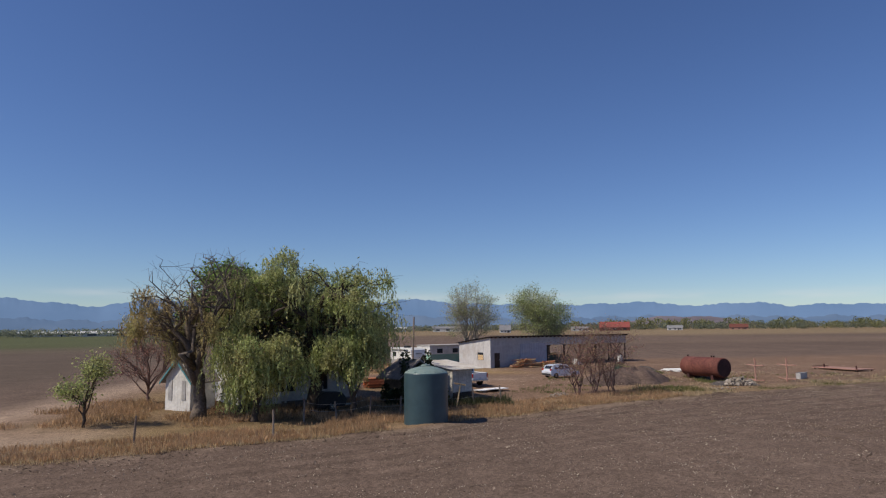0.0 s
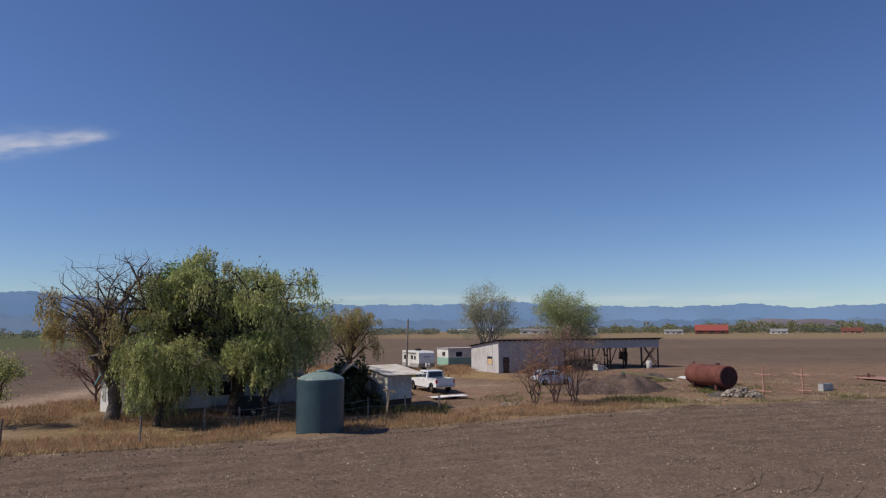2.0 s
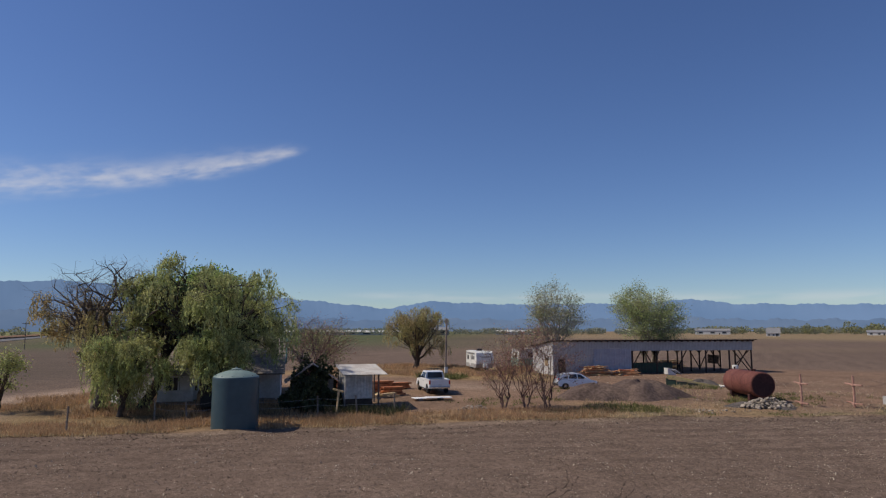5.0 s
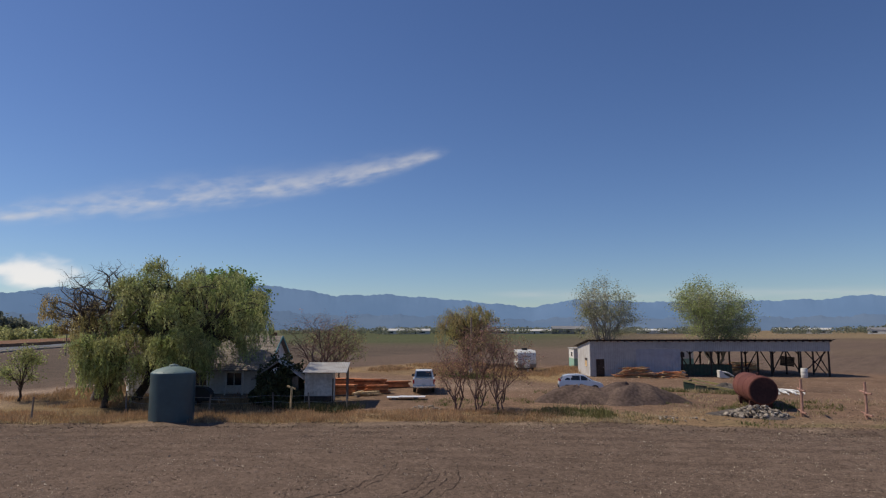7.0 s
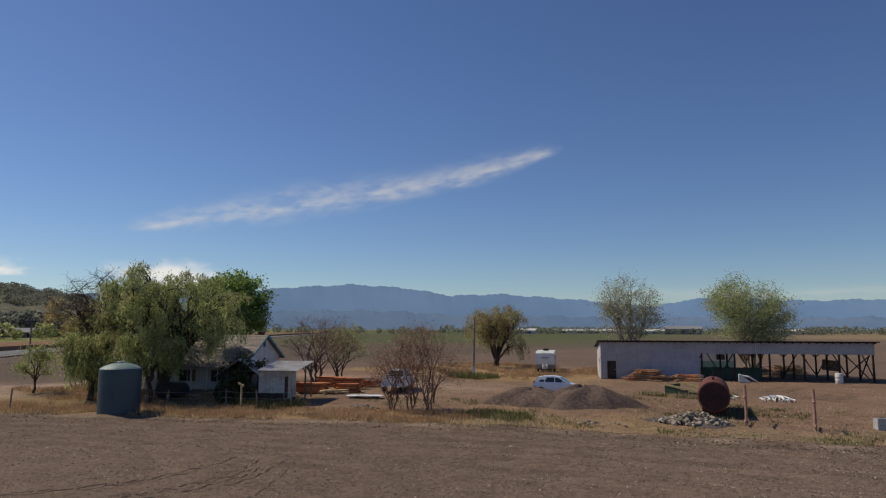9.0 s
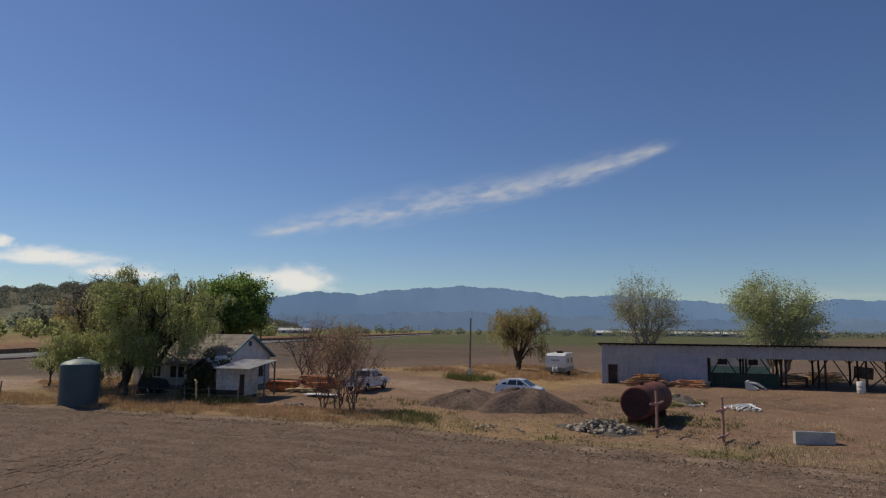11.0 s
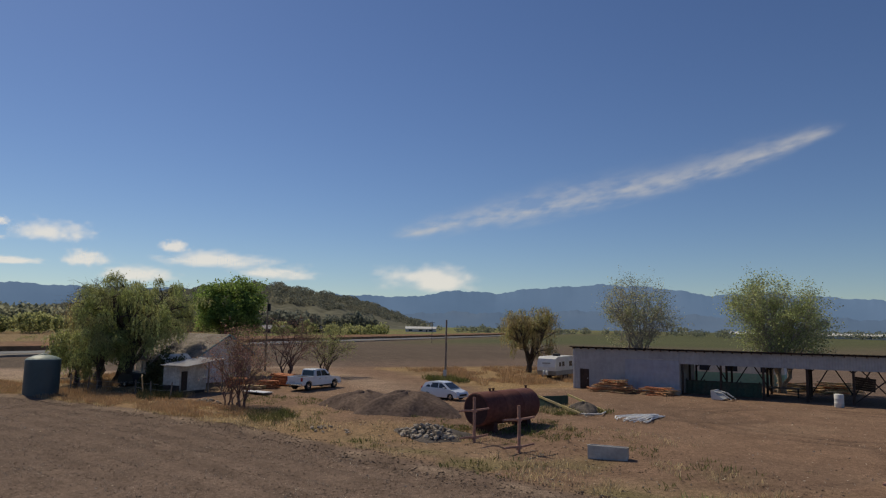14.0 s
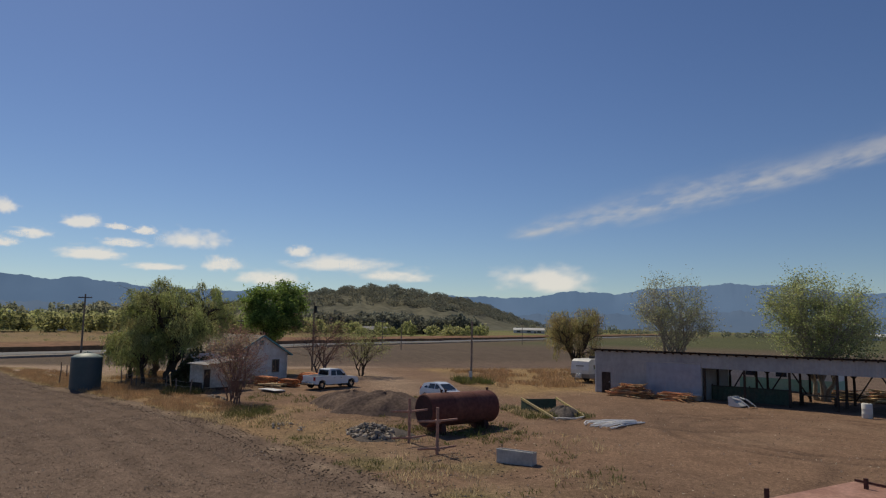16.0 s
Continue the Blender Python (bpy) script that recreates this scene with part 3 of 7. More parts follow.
# ---- barn ----
def corrugated(length, high, wave=0.2, deep=0.02):
    """A ribbed sheet standing in the xz plane, with thickness."""
    bm = bmesh.new()
    n = max(2, int(length / wave) * 2)
    front, back = [], []
    for i in range(n + 1):
        x = length * i / n
        y = -deep if i % 2 else 0.0
        front.append((bm.verts.new((x, y, 0)), bm.verts.new((x, y, high))))
        back.append((bm.verts.new((x, y + 0.03, 0)), bm.verts.new((x, y + 0.03, high))))
    for i in range(n):
        bm.faces.new((front[i][0], front[i + 1][0], front[i + 1][1], front[i][1]))
        bm.faces.new((back[i][0], back[i][1], back[i + 1][1], back[i + 1][0]))
        bm.faces.new((front[i][1], front[i + 1][1], back[i + 1][1], back[i][1]))
        bm.faces.new((front[i][0], back[i][0], back[i + 1][0], front[i + 1][0]))
    for r in (0, n):
        bm.faces.new((front[r][0], front[r][1], back[r][1], back[r][0]))
    return bm


def build_barn():
    ang = math.degrees(math.atan2(15.4, 20.9))
    m = pose(5.0, 84.1, 0, 0, 0, ang)
    barn = thing("barn", "long mono-pitch farm shed of grey-white sheeting with open timber bays", "barn", m)
    L, D, H, HB, W = 26.0, 6.4, 3.78, 3.05, 9.75

    def zr(y):
        return H + (HB - H) * y / D
    # closed part: front sheet round the door opening
    door0, door1, doorh = 0.62, 1.52, 1.85
    part("front_wall", corrugated(door0, H), BARN_PAINT, barn, m=pose(0, 0, 0))
    part("front_wall", corrugated(W - door1, H), BARN_PAINT, barn, m=pose(door1, 0, 0))
    part("front_wall", corrugated(door1 - door0, H - doorh), BARN_PAINT, barn, m=pose(door0, 0, doorh))
    part("fascia", corrugated(L - W, 1.12), BARN_PAINT, barn, "grey-white sheet fascia above the open bays", pose(W, 0, H - 1.12))
    bm = bmesh.new()
    box(bm, 0.02, 0.9 - 0.02, -0.02, 0.03, 0.05, doorh - 0.02)
    dr = part("door", bm, RUST_DARK, barn, "dark brown plank door", pose(door0, -0.01, 0))
    for k in range(4):
        part("plank", boxed(0.04 + k * 0.21, 0.23 + k * 0.21, -0.045, -0.018, 0.06, doorh - 0.04), TIMBER_DARK, dr)
    part("door_handle", boxed(0.74, 0.80, -0.09, -0.04, 0.92, 1.04, bevel=0.01), STEEL_GREY, dr)
    for a, b in ((door0 - 0.07, door0), (door1, door1 + 0.07)):
        part("door_frame", boxed(a, b, -0.05, 0.02, 0, doorh + 0.06), BARN_PAINT, barn)
    # panel and rail are added to paint a shaded patch on the wall
    part("sliding_door", corrugated(4.75, 2.85, 0.3, 0.015), BARN_SHADED, barn, "darker blue-grey panel painting the shaded patch of the front wall", pose(4.95, -0.06, 0.08))
    part("door_rail", boxed(4.4, 9.7, -0.09, -0.03, 2.94, 3.02), STEEL_GREY, barn)
    # end wall with a window, back wall of the closed part, partition
    def sloped(y0, y1, z0, mat, name, x, label=""):
        bm = bmesh.new()
        n = max(2, int((y1 - y0) / 0.25))
        a, b = [], []
        for i in range(n + 1):
            y = y0 + (y1 - y0) * i / n
            off = 0.012 if i % 2 else -0.012
            a.append((bm.verts.new((x - 0.02 + off, y, z0)), bm.verts.new((x - 0.02 + off, y, zr(y)))))
            b.append((bm.verts.new((x + 0.03, y, z0)), bm.verts.new((x + 0.03, y, zr(y)))))
        for i in range(n):
            bm.faces.new((a[i][0], a[i][1], a[i + 1][1], a[i + 1][0]))
            bm.faces.new((b[i][0], b[i + 1][0], b[i + 1][1], b[i][1]))
            bm.faces.new((a[i][1], b[i][1], b[i + 1][1], a[i + 1][1]))
        for i in (0, n):
            bm.faces.new((a[i][0], b[i][0], b[i][1], a[i][1]))
        return part(name, bm, mat, barn, label)
    w0, w1, wz0, wz1 = 1.3, 2.5, 0.95, 1.9
    sloped(0.04, w0, 0, BARN_END, "end_wall", 0)
    sloped(w1, D, 0, BARN_END, "end_wall", 0)
    part("end_wall", boxed(-0.02, 0.03, w0, w1, 0, wz0), BARN_END, barn)
    sloped(w0, w1, wz1, BARN_END, "end_wall", 0)
    win = part("window", boxed(0.0, 0.02, w0, w1, wz0, wz1), GLASS, barn)
    part("board", boxed(-0.05, -0.02, w0 + 0.1, w1 - 0.1, wz0 + 0.05, wz1 - 0.3), TIMBER_PALE, win, "faded tan board over the window")
    for y in (w0 - 0.05, w1):
        part("frame", boxed(-0.05, 0.03, y, y + 0.05, wz0, wz1), WHITE_PAINT, win)
    part("corner_trim", boxed(-0.05, 0.05, -0.05, 0.05, 0, H - 0.02), WHITE_PAINT, barn)
    sloped(0.04, D, 0, BARN_PAINT, "partition", W)
    part("back_wall", corrugated(W, HB - 0.02), BARN_PAINT, barn, m=pose(0, D, 0))
    # roof: two sheets of dark iron, ribs and rafter ends
    slope = math.degrees(math.atan2(HB - H, D))
    for a, b in ((-0.35, 6.8), (6.8, 13.4), (13.4, 19.9), (19.9, 26.4)):
        bm = bmesh.new()
        n = int((b - a) / 0.2)
        lo, up = [], []
        for i in range(n + 1):
            x = a + (b - a) * i / n
            off = 0.03 if i % 2 else 0.0
            lo.append((bm.verts.new((x, -0.45, 0.06 + off)), bm.verts.new((x, D + 0.3, 0.06 + off))))
            up.append((bm.verts.new((x, -0.45, 0.10 + off)), bm.verts.new((x, D + 0.3, 0.10 + off))))
        for i in range(n):
            bm.faces.new((lo[i][0], lo[i][1], lo[i + 1][1], lo[i + 1][0]))
            bm.faces.new((up[i][0], up[i + 1][0], up[i + 1][1], up[i][1]))
            bm.faces.new((lo[i][0], lo[i + 1][0], up[i + 1][0], up[i][0]))
            bm.faces.new((lo[i][1], up[i][1], up[i + 1][1], lo[i + 1][1]))
        part("roof_sheet", bm, ROOF_DARK, barn, "dark rusted corrugated roof sheet", pose(0, 0, H, slope, 0, 0))
    me = mesh_from("rafter", boxed(-0.03, 0.03, -0.38, D + 0.2, -0.1, 0.05), TIMBER_DARK)
    for k in range(36):
        part("rafter", me, None, barn, m=pose(0.02 + k * 0.742, 0, H, slope, 0, 0))
    # posts, plates and braces of the open bays
    bays = [W + 0.2, 13.1, 16.4, 19.6, 22.8, 25.85]
    for row, y in enumerate((0.12, 3.2, D - 0.15)):
        top = zr(y) - 0.1
        for k, x in enumerate(bays):
            bm = bmesh.new()
            tube(bm, [(x, y, -0.15), (x + 0.02, y, top / 2), (x, y, top)], [0.11, 0.10, 0.09], 7)
            part("post", bm, TIMBER_DARK, barn)
            for side in (-1, 1):
                if W < x + side * 0.75 < L:
                    part("knee_brace", beam(bmesh.new(), (x, y, top - 0.85), (x + side * 0.75, y, top - 0.08), 0.09), TIMBER_DARK, barn)
        bm = bmesh.new()
        box(bm, W, L - 0.02, y - 0.07, y + 0.07, top - 0.12, top + 0.02)
        part("wall_plate", bm, TIMBER_DARK, barn)
    y = D - 0.15
    for k in (0, 1, 3, 4):
        x0, x1, top = bays[k], bays[k + 1], zr(y) - 0.2
        mid = (x0 + x1) / 2
        for a, b in (((x0, y, 0.2), (mid, y + 0.02, top)), ((mid, y + 0.06, top), (x1, y, 0.2))):
            part("brace", beam(bmesh.new(), a, b, 0.10), TIMBER_DARK, barn)
    for a, b in (((L - 0.1, 0.2, 0.3), (L - 0.1, 3.1, 3.1)), ((L - 0.1, 3.1, 0.3), (L - 0.1, 0.3, 3.3)), ((22.9, 0.2, 3.2), (25.6, 0.3, 0.2)), ((22.9, 0.24, 0.2), (25.7, 0.36, 2.6))):
        part("brace", beam(bmesh.new(), a, b, 0.09), TIMBER_DARK, barn)
    return m


BARN = build_barn()


# ---- mobile home behind the barn ----
def build_mobile_home():
    home = thing("mobile_home", "white and faded green mobile home behind the barn", "mobile home", pose(-2.9, 96.9, 0, 0, 0, 36.4))
    L, D, H = 15.6, 3.4, 2.5
    part("lower_wall", boxed(0, L, 0, D, 0.12, 1.25, bevel=0.02), HOME_GREEN, home, "faded green lower siding")
    part("upper_wall", boxed(0.004, L - 0.004, 0.004, D - 0.004, 1.25, H, bevel=0.02), WHITE_PAINT, home, "white upper siding")
    part("roof", boxed(-0.12, L + 0.12, -0.12, D + 0.12, H, H + 0.09, bevel=0.03), ROOF_PALE, home)
    for x in (1.2, 4.0, 7.4, 10.2, 13.4):
        w = part("window", boxed(x, x + 1.0, -0.03, 0.0, 1.42, 2.05), GLASS, home)
        for a, b, c, d in ((x - 0.05, x, 1.37, 2.1), (x + 1.0, x + 1.05, 1.37, 2.1), (x, x + 1.0, 1.37, 1.42), (x, x + 1.0, 2.05, 2.1)):
            part("frame", boxed(a, b, -0.05, 0.0, c, d), WHITE_PAINT, w)
    w = part("window", boxed(-0.03, 0.0, 0.9, 1.7, 1.5, 2.05), GLASS, home)
    part("frame", boxed(-0.05, 0.0, 0.85, 1.75, 1.45, 1.5), WHITE_PAINT, w)
    part("skirt", boxed(0.05, L - 0.05, 0.05, D - 0.05, -0.1, 0.12), TIMBER_GREY, home)
    part("door", boxed(6.0, 6.8, -0.04, 0.0, 0.2, 2.1, bevel=0.01), WHITE_PAINT, home)


build_mobile_home()


# ---- house ----
def build_house():
    z0 = -0.1
    house = thing("house", "single-storey white farmhouse with weathered shingle saltbox roof", "house", pose(-9.3, 53.4, z0, 0, 0, 36))
    # x runs back along the ridge from the east gable, y north from the ridge
    X, S, N, P = -8.6, -3.2, 3.2, -4.5
    ridge, eave_n, eave_s, eave_p = 4.58, 2.72, 2.75, 2.0

    def wall(name, a, b, h0, h1, holes=()):
        """An upright wall from a to b with openings (from, to, low, high) cut through it."""
        a, b = Vector((*a, 0)), Vector((*b, 0))
        length = (b - a).length
        cuts = sorted({0.0, length, *(c for h in holes for c in h[:2])})
        m = Matrix.Translation(a) @ Matrix.Rotation(math.atan2(b.y - a.y, b.x - a.x), 4, "Z")
        bm = bmesh.new()
        for u, v in zip(cuts, cuts[1:]):
            hole = [h for h in holes if h[0] <= u + 1e-6 and h[1] >= v - 1e-6]
            spans = [(0.0, hole[0][2]), (hole[0][3], None)] if hole else [(0.0, None)]
            for lo, hi in spans:
                hu = h0 + (h1 - h0) * u / length if hi is None else hi
                hv = h0 + (h1 - h0) * v / length if hi is None else hi
                vs = [bm.verts.new(p) for p in ((u, 0, lo), (v, 0, lo), (v, 0, hv), (u, 0, hu), (u, 0.15, lo), (v, 0.15, lo), (v, 0.15, hv), (u, 0.15, hu))]
                for f in ((0, 1, 2, 3), (7, 6, 5, 4), (1, 5, 6, 2), (4, 0, 3, 7), (3, 2, 6, 7), (4, 5, 1, 0)):
                    bm.faces.new([vs[i] for i in f])
        w = part(name, bm, WHITE_PAINT, house, m=m)
        for u, v, lo, hi in holes:
            win = part("window", boxed(u, v, 0.07, 0.09, lo, hi), GLASS, w)
            for p, q, r, s in ((u - 0.06, u + 0.02, lo - 0.06, hi + 0.06), (v - 0.02, v + 0.06, lo - 0.06, hi + 0.06), (u, v, lo - 0.06, lo + 0.02), (u, v, hi - 0.02, hi + 0.06), ((u + v) / 2 - 0.02, (u + v) / 2 + 0.02, lo, hi)):
                part("frame", boxed(p, q, -0.03, 0.07, r, s), TIMBER_GREY if name == "east_gable" else WHITE_PAINT, w)
        return w
    wall("east_gable", (0, S), (0, 0), eave_s - 0.05, ridge - 0.05)
    wall("east_gable", (0, 0), (0, N), ridge - 0.05, eave_n - 0.05, [(1.35, 2.15, 0.75, 2.0)])
    wall("south_wall", (X, S), (-0.15, S), eave_s - 0.1, eave_s - 0.1, [(0.5, 1.5, 0.75, 1.75), (2.5, 4.1, 0.75, 1.75), (5.4, 6.6, 0.75, 1.75)])
    wall("west_gable", (X, 0), (X, S), ridge - 0.05, eave_s - 0.05)
    wall("west_gable", (X, N), (X, 0), eave_n - 0.05, ridge - 0.05)
    wall("north_wall", (0, N - 0.15), (X, N - 0.15), eave_n - 0.1, eave_n - 0.1)
    vent = part("vent", boxed(-0.05, 0.03, -0.22, 0.22, 3.55, 4.0), DARK, house, "dark louvre in the gable")
    for k in range(4):
        part("slat", boxed(0.03, 0.05, -0.2, 0.2, 3.6 + k * 0.1, 3.65 + k * 0.1), TEAL, vent)
    # roof planes with courses of shingles
    for name, ya, za, yb, zb in (("roof_north", 0, ridge, N + 0.4, eave_n - 0.2), ("roof_south", 0, ridge, S, eave_s), ("porch_roof", S, eave_s, P, eave_p)):
        run = math.hypot(yb - ya, zb - za)
        n = int(run / 0.24)
        x0, x1 = X - 0.3, 0.35
        bm = bmesh.new()
        vs = []
        for x in (x0, x1):
            vs += [bm.verts.new((x, ya, za)), bm.verts.new((x, yb, zb)), bm.verts.new((x, yb, zb - 0.07)), bm.verts.new((x, ya, za - 0.07))]
        for f in ((0, 1, 5, 4), (1, 2, 6, 5), (2, 3, 7, 6), (3, 0, 4, 7), (0, 3, 2, 1), (4, 5, 6, 7)):
            bm.faces.new([vs[i] for i in f])
        deck = part(name, bm, SHINGLE, house)
        for k in range(n):
            f0, f1 = k / n, (k + 1.12) / n
            bm = bmesh.new()
            x = x0
            while x < x1 - 0.05:
                xe = min(x + random.uniform(0.35, 0.6), x1)
                dz = random.uniform(0.015, 0.035)
                q = [bm.verts.new(p) for p in ((x, ya + (yb - ya) * f0, za + (zb - za) * f0 + 0.008), (xe - 0.01, ya + (yb - ya) * f0, za + (zb - za) * f0 + 0.008), (xe - 0.01, ya + (yb - ya) * f1, za + (zb - za) * f1 + dz + 0.01), (x, ya + (yb - ya) * f1, za + (zb - za) * f1 + dz + 0.01))]
                e = [bm.verts.new(v.co - Vector((0, 0, 0.02))) for v in q]
                bm.faces.new(q)
                for i in range(4):
                    bm.faces.new((q[i], e[i], e[(i + 1) % 4], q[(i + 1) % 4]))
                x = xe
            part("shingle_course", bm, SHINGLE, deck)
    for ya, za, yb, zb in ((0, ridge, N + 0.4, eave_n - 0.2), (0, ridge, S, eave_s)):
        part("barge_board", beam(bmesh.new(), (0.37, ya, za - 0.04), (0.37, yb, zb - 0.04), 0.04, 0.16), TEAL, house, "teal painted barge board")
    part("chimney", boxed(-0.7, -0.25, 0.1, 0.55, 4.0, 4.85, bevel=0.02), RUST, house, "red brick chimney stub")
    # porch posts, deck and rail
    for k in range(7):
        x = X + 0.2 + k * 1.36
        part("porch_post", boxed(x - 0.05, x + 0.05, P + 0.15, P + 0.25, 0.0, eave_p - 0.05), WHITE_PAINT, house)
    part("porch_floor", boxed(X, 0, P + 0.1, S, -0.15, 0.12), TIMBER_GREY, house)
    part("half_wall", boxed(X + 0.2, X + 2.6, P + 0.16, P + 0.24, 0.12, 0.9), WHITE_PAINT, house, "white boarded porch half wall")


build_house()


def build_gable_wing():
    # taken for the house's low west gable wing, built here as a separate hut
    hut = thing("gable_wing", "white boarded west gable wing of the house with teal-edged roof under the willow", "hut", pose(-18.4, 45.6, gz(-18.4, 45.6), 0, 0, -25))
    w, h, r, d = 1.15, 2.2, 3.45, 2.2
    for k in range(8):
        x = -w + k * 2 * w / 8
        def top(v):
            return r - (r - h) * abs(v) / w - 0.05
        a, b = x, x + 2 * w / 8 - 0.012
        bm = bmesh.new()
        prism(bm, [(a, 0), (b, 0), (b, top(b)), ((a + b) / 2, max(top(a), top(b)) if a * b >= 0 else r - 0.05), (a, top(a))], -0.04, 0.0)
        part("board", bm, WHITE_PAINT, hut)
    part("side_wall", boxed(-w, -w + 0.06, 0, d, 0, h), WHITE_PAINT, hut)
    part("side_wall", boxed(w - 0.06, w, 0, d, 0, h), WHITE_PAINT, hut)
    part("back_wall", boxed(-w, w, d - 0.06, d, 0, h), WHITE_PAINT, hut)
    for x in (-0.72, 0.52):
        part("shutter", boxed(x - 0.14, x + 0.2, -0.075, -0.042, 0.7, 2.0), STEEL_GREY, hut, "grey shutter")
    for s in (-1, 1):
        bm = bmesh.new()
        q = [(0, r), (s * (w + 0.3), h - 0.32), (s * (w + 0.3), h - 0.40), (0, r - 0.08)]
        prism(bm, q, -0.3, d + 0.2)
        part("roof_side", bm, SHINGLE, hut)
        bm = bmesh.new()
        prism(bm, [(0, r + 0.02), (s * (w + 0.32), h - 0.32), (s * (w + 0.32), h - 0.46), (0, r - 0.12)], -0.34, -0.3)
        part("barge_board", bm, TEAL, hut, "teal painted barge board")


build_gable_wing()


def build_shed():
    z = gz(0.5, 48.5)
    shed = thing("lean_to_shed", "low whitewashed lean-to shed with pale corrugated roof", "shed", pose(0.14, 47.84, z, 0, 0, 41))
    W, D, DW, lo, hi, over = 1.85, 3.65, 2.8, 2.34, 2.76, 1.0

    def zr(y):
        return lo + (hi - lo) * y / D
    for k in range(9):
        a = W * k / 9
        part("wall_board", boxed(a, a + W / 9 - 0.012, -0.03, 0.03, 0.78, lo - 0.03), GRIMY, shed)
    # solid dark board stands in for the dark gap below the raised wall
    part("plinth", boxed(0.02, W - 0.02, -0.02, 0.06, 0, 0.78), TIMBER_DARK, shed, "solid dark board filling the gap under the boards")
    for x in (0, W - 0.06):
        bm = bmesh.new()
        vs = [bm.verts.new((xx, yy, zz)) for xx in (x, x + 0.06) for yy, zz in ((0.03, 0.3), (DW, 0.3), (DW, zr(DW) - 0.03), (0.03, lo - 0.03))]
        for f in ((0, 1, 2, 3), (7, 6, 5, 4), (0, 4, 5, 1), (1, 5, 6, 2), (2, 6, 7, 3), (3, 7, 4, 0)):
            bm.faces.new([vs[i] for i in f])
        part("side_wall", bm, GRIMY, shed)
        part("footing", boxed(x, x + 0.06, 0.1, DW - 0.1, -0.1, 0.3), TIMBER_DARK, shed)
    part("back_wall", boxed(0.06, W - 0.06, DW - 0.06, DW, 0, zr(DW) - 0.04), GRIMY, shed)
    part("shed_door", boxed(W, W + 0.04, 0.15, 0.75, 0.35, 1.9), TIMBER_DARK, shed)
    slope = math.degrees(math.atan2(hi - lo, D))
    x0, x1 = -0.15, W + over
    for j in range(4):
        a, b = x0 + j * (x1 - x0) / 4, x0 + (j + 1) * (x1 - x0) / 4
        bm = bmesh.new()
        top, bot = [], []
        for i in range(13):
            x = a + (b - a) * i / 12
            off = 0.03 if i % 2 else 0.0
            top.append((bm.verts.new((x, -0.32, 0.05 + off)), bm.verts.new((x, D + 0.3, 0.05 + off))))
            bot.append((bm.verts.new((x, -0.32, 0.03 + off)), bm.verts.new((x, D + 0.3, 0.03 + off))))
        for i in range(12):
            bm.faces.new((top[i][0], top[i + 1][0], top[i + 1][1], top[i][1]))
            bm.faces.new((bot[i][0], bot[i][1], bot[i + 1][1], bot[i + 1][0]))
            bm.faces.new((bot[i][0], bot[i + 1][0], top[i + 1][0], top[i][0]))
            bm.faces.new((bot[i][1], top[i][1], top[i + 1][1], bot[i + 1][1]))
        part("roof_sheet", bm, ROOF_PALE, shed, m=pose(0, 0, lo + random.uniform(0, 0.012), slope, 0, 0))
    for x, y in ((x1 - 0.12, 2.2), (x1 - 0.12, D + 0.1), (0.1, D + 0.1)):
        part("post", boxed(x - 0.05, x + 0.05, y - 0.05, y + 0.05, -0.1, zr(y)), TIMBER_GREY, shed)
        part("knee_brace", beam(bmesh.new(), (x, y, zr(y) - 0.6), (x, y - 0.6, zr(y - 0.6) - 0.03), 0.06), TIMBER_GREY, shed)
    return shed


build_shed()


# ---- tanks ----
def build_water_tank():
    z = -0.42
    tank = thing("water_tank", "dark green upright plastic water tank at the field edge", "water tank", pose(-1.42, 38.95, z))
    r, h = 1.26, 2.92
    prof = [(0.0, 0.0), (r - 0.06, 0.0), (r, 0.06)]
    for k in range(12):
        a = 0.06 + (h - 0.12) * k / 12
        b = 0.06 + (h - 0.12) * (k + 1) / 12
        prof += [(r, a + 0.02), (r, b - 0.05), (r - 0.001, b - 0.03), (r - 0.001, b - 0.01)]
    prof += [(r, h - 0.05), (r - 0.03, h)]
    part("shell", lathe(bmesh.new(), prof, 64), TANK_GREEN, tank, smooth=True).data.set_sharp_from_angle(angle=0.7)
    # dome, lid and ribs take the lit copy of the shell colour
    dome = [(r - 0.03, h), (r - 0.06, h + 0.03), (r * 0.8, h + 0.16), (r * 0.5, h + 0.29), (0.28, h + 0.36), (0.26, h + 0.36)]
    part("dome", lathe(bmesh.new(), dome, 56), TANK_TOP, tank, "green dome painted paler for the light on top", smooth=True)
    lid = part("lid", lathe(bmesh.new(), [(0.27, h + 0.35), (0.27, h + 0.42), (0.22, h + 0.45), (0, h + 0.46)], 24), TANK_TOP, tank)
    part("vent", boxed(-0.05, 0.05, -0.05, 0.05, h + 0.45, h + 0.52, bevel=0.015), TANK_TOP, lid)
    for k in range(12):
        a = k * math.pi / 6
        bm = bmesh.new()
        beam(bm, (math.cos(a) * 0.3, math.sin(a) * 0.3, h + 0.365), (math.cos(a) * (r - 0.1), math.sin(a) * (r - 0.1), h + 0.065), 0.05, 0.04)
        part("dome_rib", bm, TANK_TOP, tank)
    part("outlet", tube(bmesh.new(), [(0.5, -r + 0.1, 0.2), (0.5, -r - 0.15, 0.2)], [0.06, 0.06], 10), PLASTIC_BLACK, tank)


build_water_tank()


